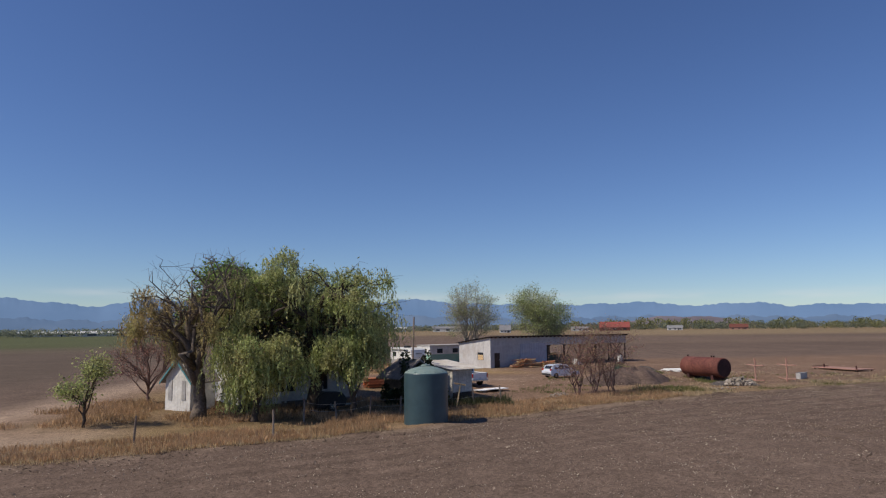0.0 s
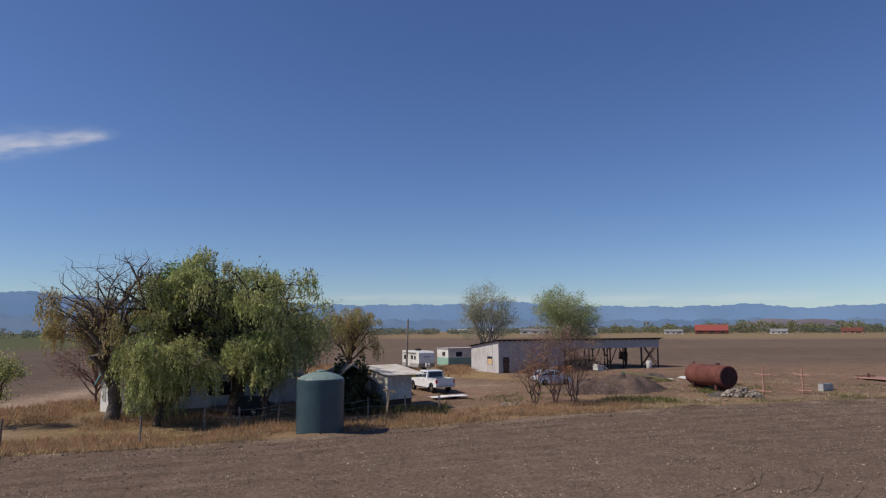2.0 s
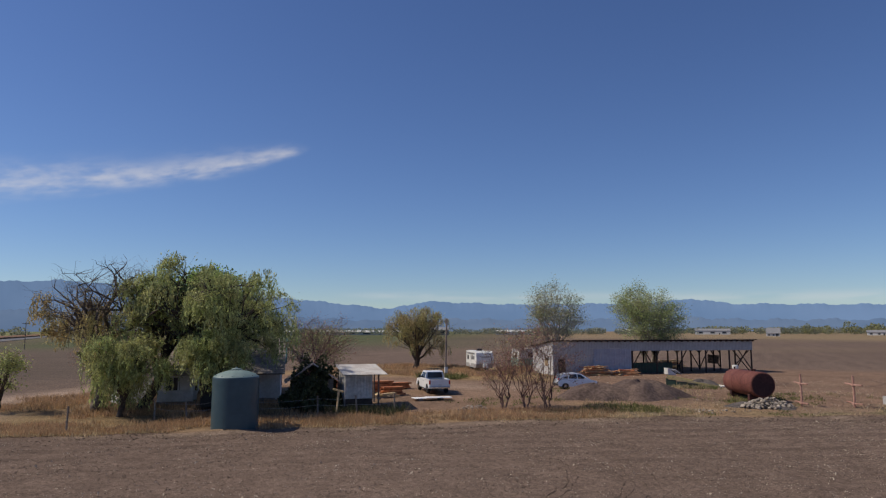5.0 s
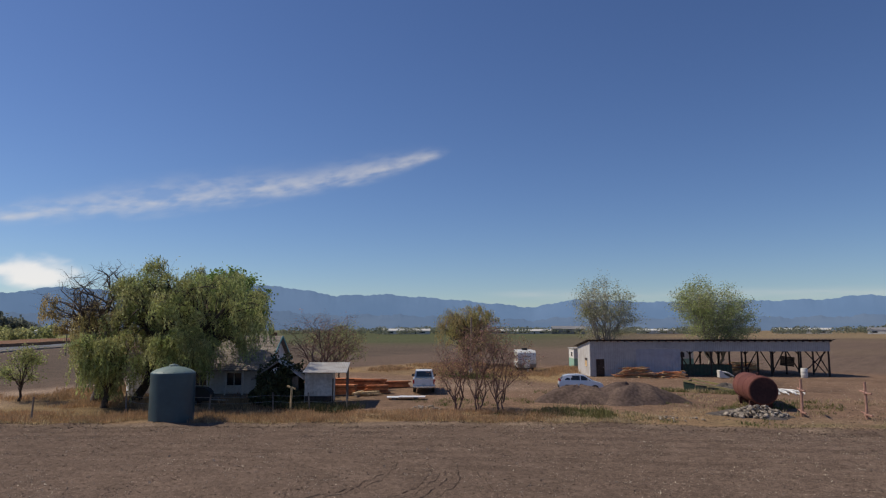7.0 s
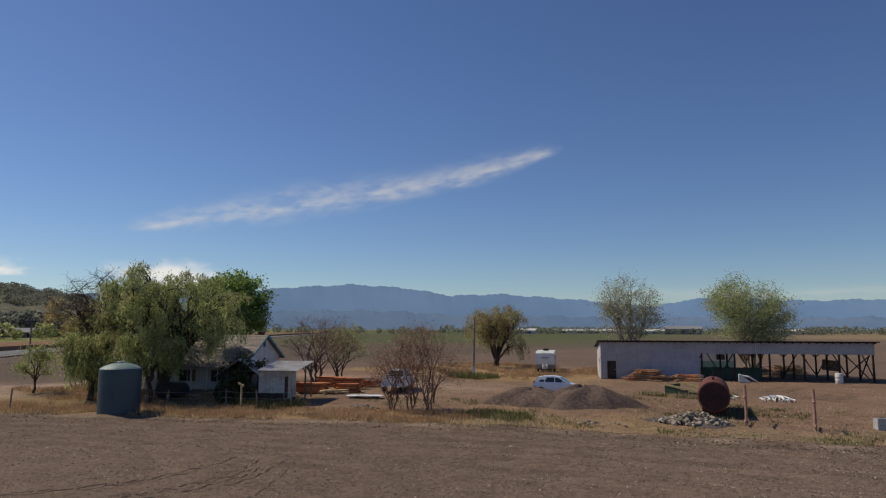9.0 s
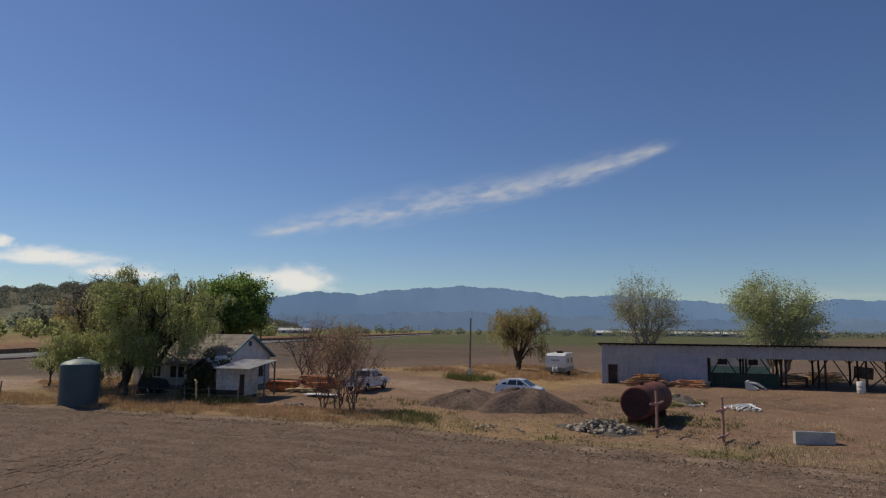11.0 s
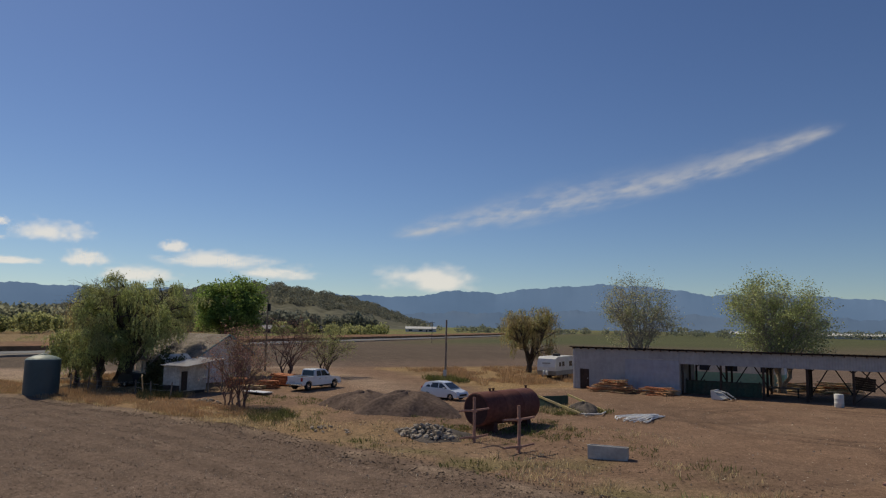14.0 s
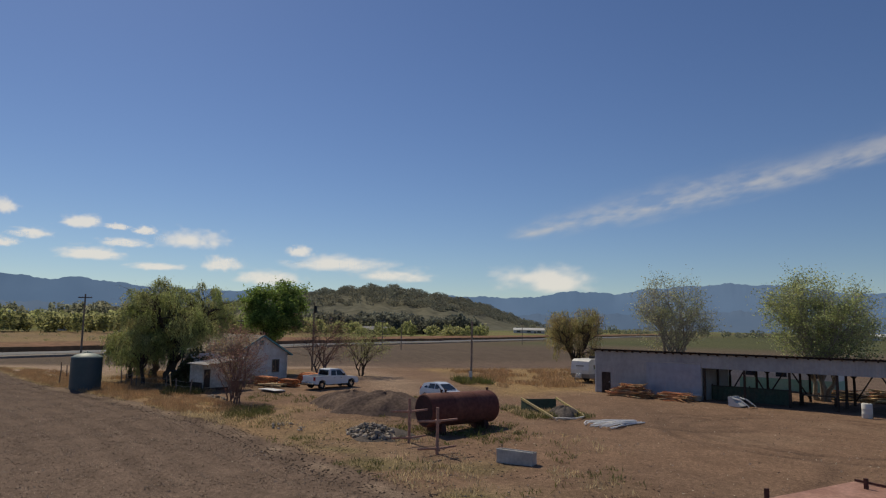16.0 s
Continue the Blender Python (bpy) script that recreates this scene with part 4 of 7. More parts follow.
def build_fuel_tank():
    a, b = Vector((25.85, 64.0, 0)), Vector((23.85, 68.45, 0))
    d = (b - a)
    yaw = math.degrees(math.atan2(d.y, d.x))
    z = gz(24, 67)
    tank = thing("fuel_tank", "large red-brown rusted steel tank lying on stub saddles", "steel tank", pose(a.x, a.y, z, 0, 0, yaw))
    R, L = 0.93, d.length
    prof = [(0, 0), (R - 0.09, 0.0), (R - 0.05, 0.005), (R - 0.02, 0.03), (R, 0.09), (R, L * 0.33), (R + 0.012, L * 0.333), (R, L * 0.336), (R, L * 0.66), (R + 0.012, L * 0.663), (R, L * 0.667), (R, L - 0.16), (R - 0.05, L - 0.05), (R - 0.25, L + 0.03), (0, L + 0.1)]
    bm = lathe(bmesh.new(), prof, 48)
    bmesh.ops.transform(bm, matrix=pose(0, 0, R + 0.30, 0, 90, 0), verts=bm.verts)
    part("shell", bm, RUST, tank, smooth=True).data.set_sharp_from_angle(angle=0.6)
    bm = lathe(bmesh.new(), [(0, -0.012), (R - 0.11, -0.012), (R - 0.1, 0.0)], 48)
    bmesh.ops.transform(bm, matrix=pose(0, 0, R + 0.30, 0, 90, 0), verts=bm.verts)
    part("end_plate", bm, RUST_DARK, tank, "dark rusted end plate")
    for x in (0.9, L - 0.9):
        bm = bmesh.new()
        prism(bm, [(x - 0.18, -0.1), (x + 0.18, -0.1), (x + 0.15, 0.5), (x - 0.15, 0.5)], -0.7, 0.7)
        part("saddle", bm, RUST_DARK, tank)
    for x in (1.2, 1.5, 4.6):
        bm = lathe(bmesh.new(), [(0, 0), (0.06, 0), (0.06, 0.12), (0.09, 0.12), (0.09, 0.17), (0, 0.17)], 12)
        part("fitting", bm, RUST_DARK, tank, m=pose(x, 0, 2 * R + 0.29))


build_fuel_tank()


# ---- trees ----
def curve_points(a, b, sag, n=4, crook=0.03):
    """A bent, slightly crooked line from a to b; sag lifts its middle."""
    a, b = Vector(a), Vector(b)
    long = (b - a).length
    side = Vector((random.uniform(-1, 1), random.uniform(-1, 1), 0)) * long * 0.10
    c = (a + b) / 2 + Vector((0, 0, sag)) + side
    line = [a * (1 - t) ** 2 + c * 2 * t * (1 - t) + b * t ** 2 for t in (i / n for i in range(n + 1))]
    for q in line[1:-1]:
        q += Vector((random.gauss(0, 1), random.gauss(0, 1), random.gauss(0, 0.8))) * long * crook
    return line


def tree(name, label, category, x, y, h, base, rx, ry, stem, bark, limbs=7, subs=7, twigs=4, leaves=(), lean=(0, 0), stems=1, shell=0.62, strand=None, group="", top_bare=0.0, crook=0.03, arch=0.0, fine=1.0):
    """A tree: tapered stems, limbs and twigs that fill an egg-shaped crown, and many small leaves.
    leaves: rows of (number at a twig, half length, half width, spread, material, share of the twigs). strand: hanging switches."""
    random.seed(int(abs(x * 31 + y * 17)) + 5)
    rng = np.random.default_rng(int(abs(x * 13 + y * 7)) + 3)
    ob = thing(name, label, category, pose(x, y, gz(x, y) - 0.05), group)
    zc, rz = (h + base) / 2, (h - base) / 2
    wood, boughs = bmesh.new(), bmesh.new()
    tips, anchors = [], []
    for s in range(stems):
        a = s * 2 * math.pi / stems + 0.5
        foot = Vector((math.cos(a) * stem * 1.6 * (stems > 1), math.sin(a) * stem * 1.6 * (stems > 1), 0))
        fork = Vector((lean[0], lean[1], base + rz * 0.25)) + foot * (4.0 if stems > 1 else 1)
        line = curve_points(foot - Vector((0, 0, 0.15)), fork, 0.2, 6)
        tube(wood, line, [stem * (1.5 if i == 0 else 1.08 - 0.08 * i) for i in range(7)], 9)
        for k in range(max(1, limbs // stems)):
            g = (k + 0.5) / max(1, limbs // stems)
            ang = 2.4 * (k + s * 3) + random.uniform(-0.3, 0.3)
            up = random.uniform(-0.62, 0.85)
            out = math.sqrt(max(0.05, 1 - up * up)) * shell
            end = Vector((lean[0] + math.cos(ang) * rx * out, lean[1] + math.sin(ang) * ry * out, zc + up * rz * 0.7))
            start = line[3 + k % 4]
            lp = curve_points(start, end, 0.18 * (end - start).length * random.uniform(0.4, 1.2), 5, crook)
            r0 = stem * random.uniform(0.45, 0.6)
            tube(boughs, lp, [r0 * (1 - 0.14 * i) for i in range(6)], 6)

            for j in range(subs):
                d = Vector(rng.normal(size=3)).normalized()
                mid = Vector((lean[0], lean[1], zc))
                e2 = end + Vector((d.x * rx * 0.42, d.y * ry * 0.42, d.z * rz * 0.42 + rz * 0.08))
                q = e2 - mid
                f = math.sqrt((q.x / rx) ** 2 + (q.y / ry) ** 2 + (q.z / rz) ** 2)
                if f > 0.97:
                    e2 = mid + q * (0.97 * random.uniform(0.88, 1.05) / f)
                st = lp[random.choice((2, 3, 4, 5))]
                sp = curve_points(st, e2, (0.1 + arch) * (e2 - st).length, 3, crook * 1.6)
                tube(boughs, sp, [r0 * 0.34 * fine, r0 * 0.25 * fine, r0 * 0.17 * fine, r0 * 0.08 * fine], 4, False)
                for _ in range(twigs):
                    d = Vector(rng.normal(size=3)) * 0.16
                    e3 = e2 + Vector((d.x * rx, d.y * ry, abs(d.z) * rz * 0.7))
                    st = sp[random.choice((1, 2, 3))]
                    tube(boughs, curve_points(st, e3, 0.08 + arch * 0.3, 3, crook * 2), [r0 * 0.12 * fine, r0 * 0.08 * fine, r0 * 0.04 * fine, 0.005], 3, False)
                    tips.append((st, e3))
                    anchors.append(e3)
    part("trunk", wood, bark, ob, smooth=True)
    tagged(part("crown_wood", boughs, bark, ob, smooth=True), kind="stuff")
    T = np.array([list(b) for a, b in tips])
    S = np.array([list(a) for a, b in tips])
    for n, hl, hw, spread, mat, share in leaves:
        pick = rng.random(len(T)) < share
        if top_bare:
            pick &= T[:, 2] < h - (h - base) * top_bare * (0.6 + 0.8 * rng.random(len(T)))
        t2, s2 = T[pick], S[pick]
        if not len(t2):
            continue
        f = rng.random((len(t2), n, 1)) ** 0.6
        c = s2[:, None] * (1 - f) + t2[:, None] * f + rng.normal(size=(len(t2), n, 3)) * spread
        c = c.reshape(-1, 3)
        c = c[c[:, 2] > 0.3]
        al = rng.normal(size=(len(c), 3)) * (1, 1, 0.7)
        al /= np.linalg.norm(al, axis=1, keepdims=True)
        ac = np.cross(al, rng.normal(size=(len(c), 3)))
        ac /= np.linalg.norm(ac, axis=1, keepdims=True)
        size = rng.uniform(0.6, 1.3, (len(c), 1))
        tagged(part("leafage", cards("leafage", c, al * hl * size, ac * hw * size, mat), mat, ob), kind="stuff")
    if strand:
        per, lo, hi, mat, low = strand
        # the switches hang in mops, each with its own breadth and length
        M = T.reshape(-1, twigs, 3).mean(1)
        M = M[rng.random(len(M)) < 0.85]
        if top_bare:
            M = M[M[:, 2] < h - (h - base) * top_bare * (0.6 + 0.8 * rng.random(len(M)))]
        n = per * twigs
        wide = np.repeat(rng.uniform(0.35, 1.0, len(M)), n)
        clump = np.repeat(rng.uniform(0, 1, len(M)), n)
        A = np.repeat(M, n, 0)
        ang, rad = rng.uniform(0, 2 * math.pi, len(A)), wide * np.sqrt(rng.random(len(A)))
        A = A + np.stack([np.cos(ang) * rad, np.sin(ang) * rad, 0.35 * wide - 0.55 * rad * rad / wide + rng.normal(size=len(A)) * 0.1], -1)
        length = (lo + (hi - lo) * clump ** 1.6) * rng.uniform(0.55, 1.15, len(A))
        length = np.minimum(length, np.maximum(A[:, 2] - low * rng.uniform(0.8, 1.6, len(A)), 0.3))
        k = 17
        f = np.linspace(0, 1, k)[None, :, None]
        sway = rng.normal(size=(len(A), 1, 3)) * (0.18, 0.18, 0)
        out = (A - np.array([lean[0], lean[1], 0]))[:, None] * (0.05, 0.05, 0)
        c = A[:, None] + f * length[:, None, None] * np.array([0, 0, -1.0]) + (sway + out) * f * (2 - f) + rng.normal(size=(len(A), k, 3)) * 0.045
        al = np.repeat(length[:, None, None] / k * 0.85, k, 1) * np.array([0.0, 0, -1.0]) + rng.normal(size=(len(A), k, 3)) * 0.045
        ac = rng.normal(size=(len(A), k, 3)) * (1, 1, 0.2)
        ac /= np.linalg.norm(ac, axis=2, keepdims=True)
        ac *= rng.uniform(0.022, 0.055, (len(A), k, 1))
        tagged(part("foliage", cards("foliage", c.reshape(-1, 3), al.reshape(-1, 3), ac.reshape(-1, 3), mat), mat, ob), kind="stuff")
    return ob


tree("willow_tree", "old half-dead willow with bare crooked top limbs and drooping switches", "tree", -15.6, 41.8, 10.8, 2.6, 4.0, 3.9, 0.42, BARK_WORN, 11, 7, 6,
     leaves=((11, 0.09, 0.03, 0.34, LEAF_DRY, 0.75),), lean=(-0.3, 0.0), strand=(5, 0.3, 2.2, LEAF_DRY, 2.6), top_bare=0.46, crook=0.08, arch=0.10, fine=0.8)
tree("willow_tree", "large dense weeping willow with green switches hanging in mops", "tree", -9.2, 44.6, 10.4, 2.6, 5.7, 5.5, 0.50, BARK, 18, 7, 4,
     leaves=((9, 0.10, 0.034, 0.30, LEAF_WILLOW, 0.5),), lean=(0.1, 0.3), strand=(7, 0.3, 2.7, LEAF_WILLOW, 1.7), arch=0.08)
tree("willow_tree", "leaning weeping willow between its larger neighbours", "tree", -13.4, 43.4, 9.8, 3.4, 3.5, 3.3, 0.34, BARK, 11, 7, 4,
     leaves=((10, 0.10, 0.034, 0.30, LEAF_DRY, 0.5),), lean=(1.2, 0.8), strand=(6, 0.4, 2.4, LEAF_WILLOW, 2.4), arch=0.08)
tree("willow_tree", "smaller willow with switches trailing to the ground", "tree", -11.6, 40.2, 6.0, 1.0, 2.6, 2.0, 0.22, BARK, 9, 6, 4,
     leaves=((8, 0.10, 0.034, 0.34, LEAF_DRY, 0.6),), strand=(6, 0.4, 2.8, LEAF_WILLOW, 0.5), arch=0.08)
tree("willow_tree", "low willow clump with light green switches near the tank", "tree", -6.2, 42.7, 5.6, 1.8, 2.4, 2.0, 0.2, BARK, 8, 6, 4,
     leaves=((10, 0.10, 0.034, 0.30, LEAF_WILLOW, 0.6),), strand=(9, 0.3, 2.2, LEAF_WILLOW, 1.5), arch=0.08)
tree("maple_tree", "full round-crowned tree in fresh green leaf behind the house", "tree", -17.8, 54.0, 10.8, 3.3, 3.5, 3.5, 0.30, BARK, 12, 9, 4,
     leaves=((64, 0.13, 0.085, 0.30, LEAF_GREEN, 1.0),), shell=0.74)
tree("fruit_tree", "small sparse fruit tree with thin yellow-green leaves", "tree", -20.9, 38.6, 4.1, 0.9, 1.75, 1.75, 0.10, BARK, 9, 7, 4,
     leaves=((11, 0.08, 0.045, 0.18, LEAF_WILLOW, 0.85),))
for sx, sy, sh, sr in ((9.8, 52.2, 5.4, 1.7), (11.2, 52.6, 5.7, 1.9), (12.5, 52.9, 5.8, 2.0)):
    tree("plum_tree", "thin many-stemmed bare tree with a few red-brown leaves", "tree", sx, sy, sh, 0.35, sr * 1.2, sr * 1.2, 0.06, BARK_RED, 12, 8, 6,
         leaves=((4, 0.055, 0.03, 0.15, LEAF_RED, 0.55), (3, 0.05, 0.028, 0.15, LEAF_DRY, 0.3)), stems=3, group="bare plum trees")
tree("poplar_tree", "tall thinly leaved poplar with upright pale stems", "tree", 2.9, 93.4, 11.4, 2.6, 3.9, 3.9, 0.15, BARK_PALE, 20, 10, 6,
     leaves=((11, 0.075, 0.05, 0.24, LEAF_POPLAR, 0.8),), stems=4, group="poplars behind the barn")
tree("poplar_tree", "broad poplar in pale green leaf behind the barn", "tree", 13.6, 101.0, 11.2, 1.8, 4.5, 4.5, 0.2, BARK_PALE, 22, 10, 6,
     leaves=((26, 0.08, 0.052, 0.30, LEAF_PALE, 0.9),), stems=4, group="poplars behind the barn")
tree("willow_tree", "lone weeping willow with thick dark trunk beside the field", "tree", -15.6, 90.8, 8.2, 0.7, 4.2, 4.2, 0.40, BARK, 12, 7, 4,
     leaves=((8, 0.11, 0.04, 0.36, LEAF_WILLOW, 0.7),), lean=(0.3, 0.2), strand=(5, 0.4, 2.6, LEAF_DRY, 0.8))
tree("walnut_tree", "bare grey-limbed tree north of the house", "tree", -10.6, 59.6, 7.0, 0.6, 4.0, 4.0, 0.12, BARK_RED, 12, 9, 8,
     leaves=((4, 0.06, 0.03, 0.2, LEAF_RED, 0.45),), stems=3)
tree("locust_tree", "thin tree with sparse yellow-green leaves north of the house", "tree", -13.4, 64.2, 5.9, 0.5, 3.2, 3.2, 0.10, BARK, 12, 8, 6,
     leaves=((8, 0.08, 0.04, 0.25, LEAF_MEADOW, 0.6),), stems=3)
tree("dead_tree", "leafless grey tree beyond the willow", "tree", -22.0, 49.0, 6.2, 0.6, 3.6, 3.2, 0.12, BARK_RED, 11, 10, 8,
     leaves=((6, 0.06, 0.03, 0.2, LEAF_RED, 0.6),))


def far_trees(name, label, spots, mat, count=130, fine=0.10):
    """Far woods as one piece: each spot is (x, y, height, half width)."""
    rng = np.random.default_rng(len(spots) * 7 + 1)
    C, A, W = [], [], []
    for x, y, h, w in spots:
        u = rng.normal(size=(count, 3))
        u /= np.linalg.norm(u, axis=1, keepdims=True)
        u *= rng.uniform(0.35, 1.0, (count, 1)) ** 0.5
        lump = 1 + 0.25 * np.sin(u[:, :1] * 5 + x) * np.cos(u[:, 1:2] * 4 + y)
        c = np.array((x, y, float(height(x, y)) + h * 0.54)) + u * lump * (w, w, h * 0.46)
        a = rng.normal(size=(count, 3))
        a /= np.linalg.norm(a, axis=1, keepdims=True)
        b = np.cross(a, rng.normal(size=(count, 3)))
        b /= np.linalg.norm(b, axis=1, keepdims=True)
        s = fine * (h + w) * 0.5 * rng.uniform(0.6, 1.4, (count, 1))
        C.append(c), A.append(a * s), W.append(b * s * 0.8)
    me = cards(name, np.concatenate(C), np.concatenate(A), np.concatenate(W), mat)
    return tagged(new(name, me), label, "trees", kind="stuff")


def polar(az, r):
    a = radians(az)
    return 30 - math.sin(a) * r, 45 + math.cos(a) * r


def spots(n, az0, az1, r0, r1, h0, h1, w=0.45, seed=1):
    rnd = random.Random(seed)
    out = []
    for _ in range(n):
        x, y = polar(rnd.uniform(az0, az1), rnd.uniform(r0, r1))
        h = rnd.uniform(h0, h1)
        out.append((x, y, h, h * w * rnd.uniform(0.7, 1.5)))
    return out


far_trees("far_woods", "far tree belt along the northern plain", spots(300, -42, 5, 850, 1050, 5, 10, 0.9, 2), LEAF_FAR_DARK, 130, 0.09)
far_trees("far_woods", "dark trees within the northern belt", spots(110, -42, 5, 900, 1080, 6, 12, 0.8, 22), LEAF_FAR, 130, 0.09)
far_trees("far_woods", "separate green trees round the far farms", spots(70, -38, -4.5, 860, 980, 9, 17, 0.5, 31), LEAF_FAR, 240, 0.08)
far_trees("far_woods", "far tree belt beyond the brown fields", spots(180, 5, 42, 700, 900, 5, 9, 0.9, 3), LEAF_FAR_DARK, 130, 0.09)
far_trees("far_woods", "mixed trees at the far edge of the green field", spots(60, 36, 66, 560, 700, 3, 7, 0.6, 4), LEAF_FAR_DARK, 170)
far_trees("far_woods", "dark far tree clumps", spots(26, 40, 70, 600, 760, 5, 10, 0.6, 5), LEAF_FAR_DARK, 170)
far_trees("far_woods", "young poplar belt beyond the meadow", spots(60, 92, 112, 290, 330, 6, 9.5, 0.4, 6), LEAF_MEADOW, 300)
far_trees("far_woods", "bright green trees below the hill", spots(26, 70, 92, 300, 340, 4, 8, 0.5, 7), LEAF_MEADOW, 300)
far_trees("far_woods", "dark conifer plantation below the hill", spots(90, 72, 89, 380, 430, 9, 14, 0.42, 8), LEAF_HILL, 240)
far_trees("far_woods", "orchard trees west of the house", spots(60, 86, 116, 340, 460, 6, 11, 0.55, 9), LEAF_MEADOW, 260)
far_trees("far_woods", "tall dark trees on the western skyline", spots(34, 88, 116, 480, 560, 12, 19, 0.5, 10), LEAF_FAR_DARK, 240)
far_trees("roadside_scrub", "green shrubs on the meadow past the road", [(x, y, h * 0.5, h * 0.6) for x, y, h, w in spots(70, 74, 112, 165, 250, 1.2, 2.8, 0.5, 12)], LEAF_FAR, 60)
HILLTREES = []
for _ in range(3400):
    a, r = random.uniform(66, 112), random.uniform(1130, 1560)
    up = float(hill_height(a, r))
    if up > 8 and (random.random() < 0.3 + up / 50):
        HILLTREES.append((-math.sin(radians(a)) * r, math.cos(radians(a)) * r + 50, up, random.uniform(5, 10)))


def hill_woods():
    rng = np.random.default_rng(4)
    C, A, W = [], [], []
    for x, y, up, h in HILLTREES:
        n = 46
        u = rng.normal(size=(n, 3))
        u /= np.linalg.norm(u, axis=1, keepdims=True)
        z = float(height(x, y)) * 0.5 - 3 + up * 1.05
        C.append(np.array((x, y, z + h * 0.45)) + u * (h * 0.6, h * 0.6, h * 0.5))
        a = rng.normal(size=(n, 3))
        a /= np.linalg.norm(a, axis=1, keepdims=True)
        A.append(a * h * 0.13)
        b = np.cross(a, rng.normal(size=(n, 3)))
        W.append(b / np.linalg.norm(b, axis=1, keepdims=True) * h * 0.11)
    me = cards("hill_woods", np.concatenate(C), np.concatenate(A), np.concatenate(W), LEAF_HILL)
    tagged(new("hill_woods", me), "dark oak woods over the hill", "trees", kind="stuff")


hill_woods()


# ---- grass, weeds, straw and clods ----
def tufts(name, label, n, where, mat, hi, width, lean=0.35, bunch=9, near=0.16):
    """Blades in tufts. where(rng, n) gives the tufts' x and y."""
    rng = np.random.default_rng(n)
    x, y = where(rng, n)
    h = hi * rng.uniform(0.45, 1.15, len(x))
    x, y, h = np.repeat(x, bunch), np.repeat(y, bunch), np.repeat(h, bunch) * rng.uniform(0.6, 1.1, len(x) * bunch)
    x, y = x + rng.normal(size=len(x)) * near, y + rng.normal(size=len(x)) * near
    z = height(x, y)
    up = np.stack([rng.normal(size=len(x)) * lean, rng.normal(size=len(x)) * lean, np.ones(len(x))], -1)
    up = up / np.linalg.norm(up, axis=1, keepdims=True) * (h / 2)[:, None]
    side = rng.normal(size=(len(x), 3)) * (1, 1, 0)
    side = side / np.linalg.norm(side, axis=1, keepdims=True) * width
    me = cards(name, np.stack([x, y, z], -1) + up * 0.95, up, side, mat)
    return tagged(new(name, me), label, "grass", kind="stuff")


def verge(x0, x1, s0, s1, power=1.0):
    def at(rng, n):
        x = rng.uniform(x0, x1, n)
        s = s0 + (s1 - s0) * rng.random(n) ** power
        y = np.interp(x, EDGE_X, EDGE_Y) + s
        keep = (wobble(x, s * 2, 2.2, 3) > -0.55 + 0.5 * rng.random(n)) & (np.hypot(x + 1.4, y - 37.8) > 2.5)
        return x[keep], y[keep]
    return at


def patch(x0, x1, y0, y1, thin=-0.2, seed=3.0):
    def at(rng, n):
        x, y = rng.uniform(x0, x1, n), rng.uniform(y0, y1, n)
        keep = (wobble(x, y, 2.4, seed) > thin) & (field_side(x, y) > 0.8)
        return x[keep], y[keep]
    return at


tufts("dry_grass", "tall dry golden grass along the field edge", 6500, verge(-26, 17, 0.6, 6.5, 1.4), GRASS_DRY, 0.40, 0.014)
tufts("dry_grass", "bleached straw grass along the field edge", 4600, verge(-30, 22, 0.3, 5.0, 1.2), GRASS_PALE, 0.26, 0.016)
tufts("dry_grass", "dry grass round the willows and house", 3200, patch(-27, 4, 38, 50), GRASS_DRY, 0.5, 0.018)
tufts("dry_grass", "dry grass on waste ground by the trailer", 3000, patch(-24, 2, 76, 98, -0.1, 5), GRASS_DRY, 0.6, 0.022)
tufts("weeds", "low green and yellow weeds round the rubble", 1000, patch(8, 40, 54, 70, 0.25, 8), WEED, 0.3, 0.02, 0.6)
tufts("weeds", "dry weeds round the rubble and old steel", 1000, patch(14, 46, 56, 72, 0.15, 6), GRASS_PALE, 0.32, 0.016, 0.5)
tufts("weeds", "bleached weeds on the near bank", 520, patch(34, 52, 60, 68, 0.0, 4), GRASS_PALE, 0.34, 0.016, 0.5)
tufts("weeds", "low green weeds by the spoil heaps", 500, patch(2, 22, 50, 58, 0.3, 2), WEED, 0.28, 0.02, 0.6)


def litter(name, label, n, where, size, mat, flat=0.7):
    rng = np.random.default_rng(n + 1)
    x, y = where(rng, n)
    s = size * rng.uniform(0.4, 1.5, (len(x), 1))
    al = rng.normal(size=(len(x), 3)) * (1, 1, flat)
    ac = np.cross(al, rng.normal(size=(len(x), 3)) * (flat, flat, 1))
    al /= np.linalg.norm(al, axis=1, keepdims=True)
    ac /= np.linalg.norm(ac, axis=1, keepdims=True)
    me = cards(name, np.stack([x, y, height(x, y) + 0.035], -1), al * s, ac * s * 0.38, mat)
    return tagged(new(name, me), label, "straw", kind="stuff")


def on_field(rng, n):
    t = rng.uniform(0, 1, n)
    x = np.interp(t, (0, 0.55, 1), (-14, 40, 58)) + rng.normal(size=n) * 7
    y = np.interp(x, EDGE_X, EDGE_Y) - 0.5 - 24 * rng.random(n) ** 1.3
    keep = wobble(x, y, 1.6, 31) > -0.9 + 1.2 * rng.random(n)
    return x[keep], y[keep]


litter("crop_residue", "pale bits of straw and stubble over the tilled soil", 60000, on_field, 0.024, STRAW)
litter("crop_residue", "larger pale stalks on the tilled soil", 2600, on_field, 0.05, STRAW)
litter("yard_litter", "pale chips and twigs on the bare yard", 3500, patch(2, 48, 58, 92, -2), 0.045, STRAW)


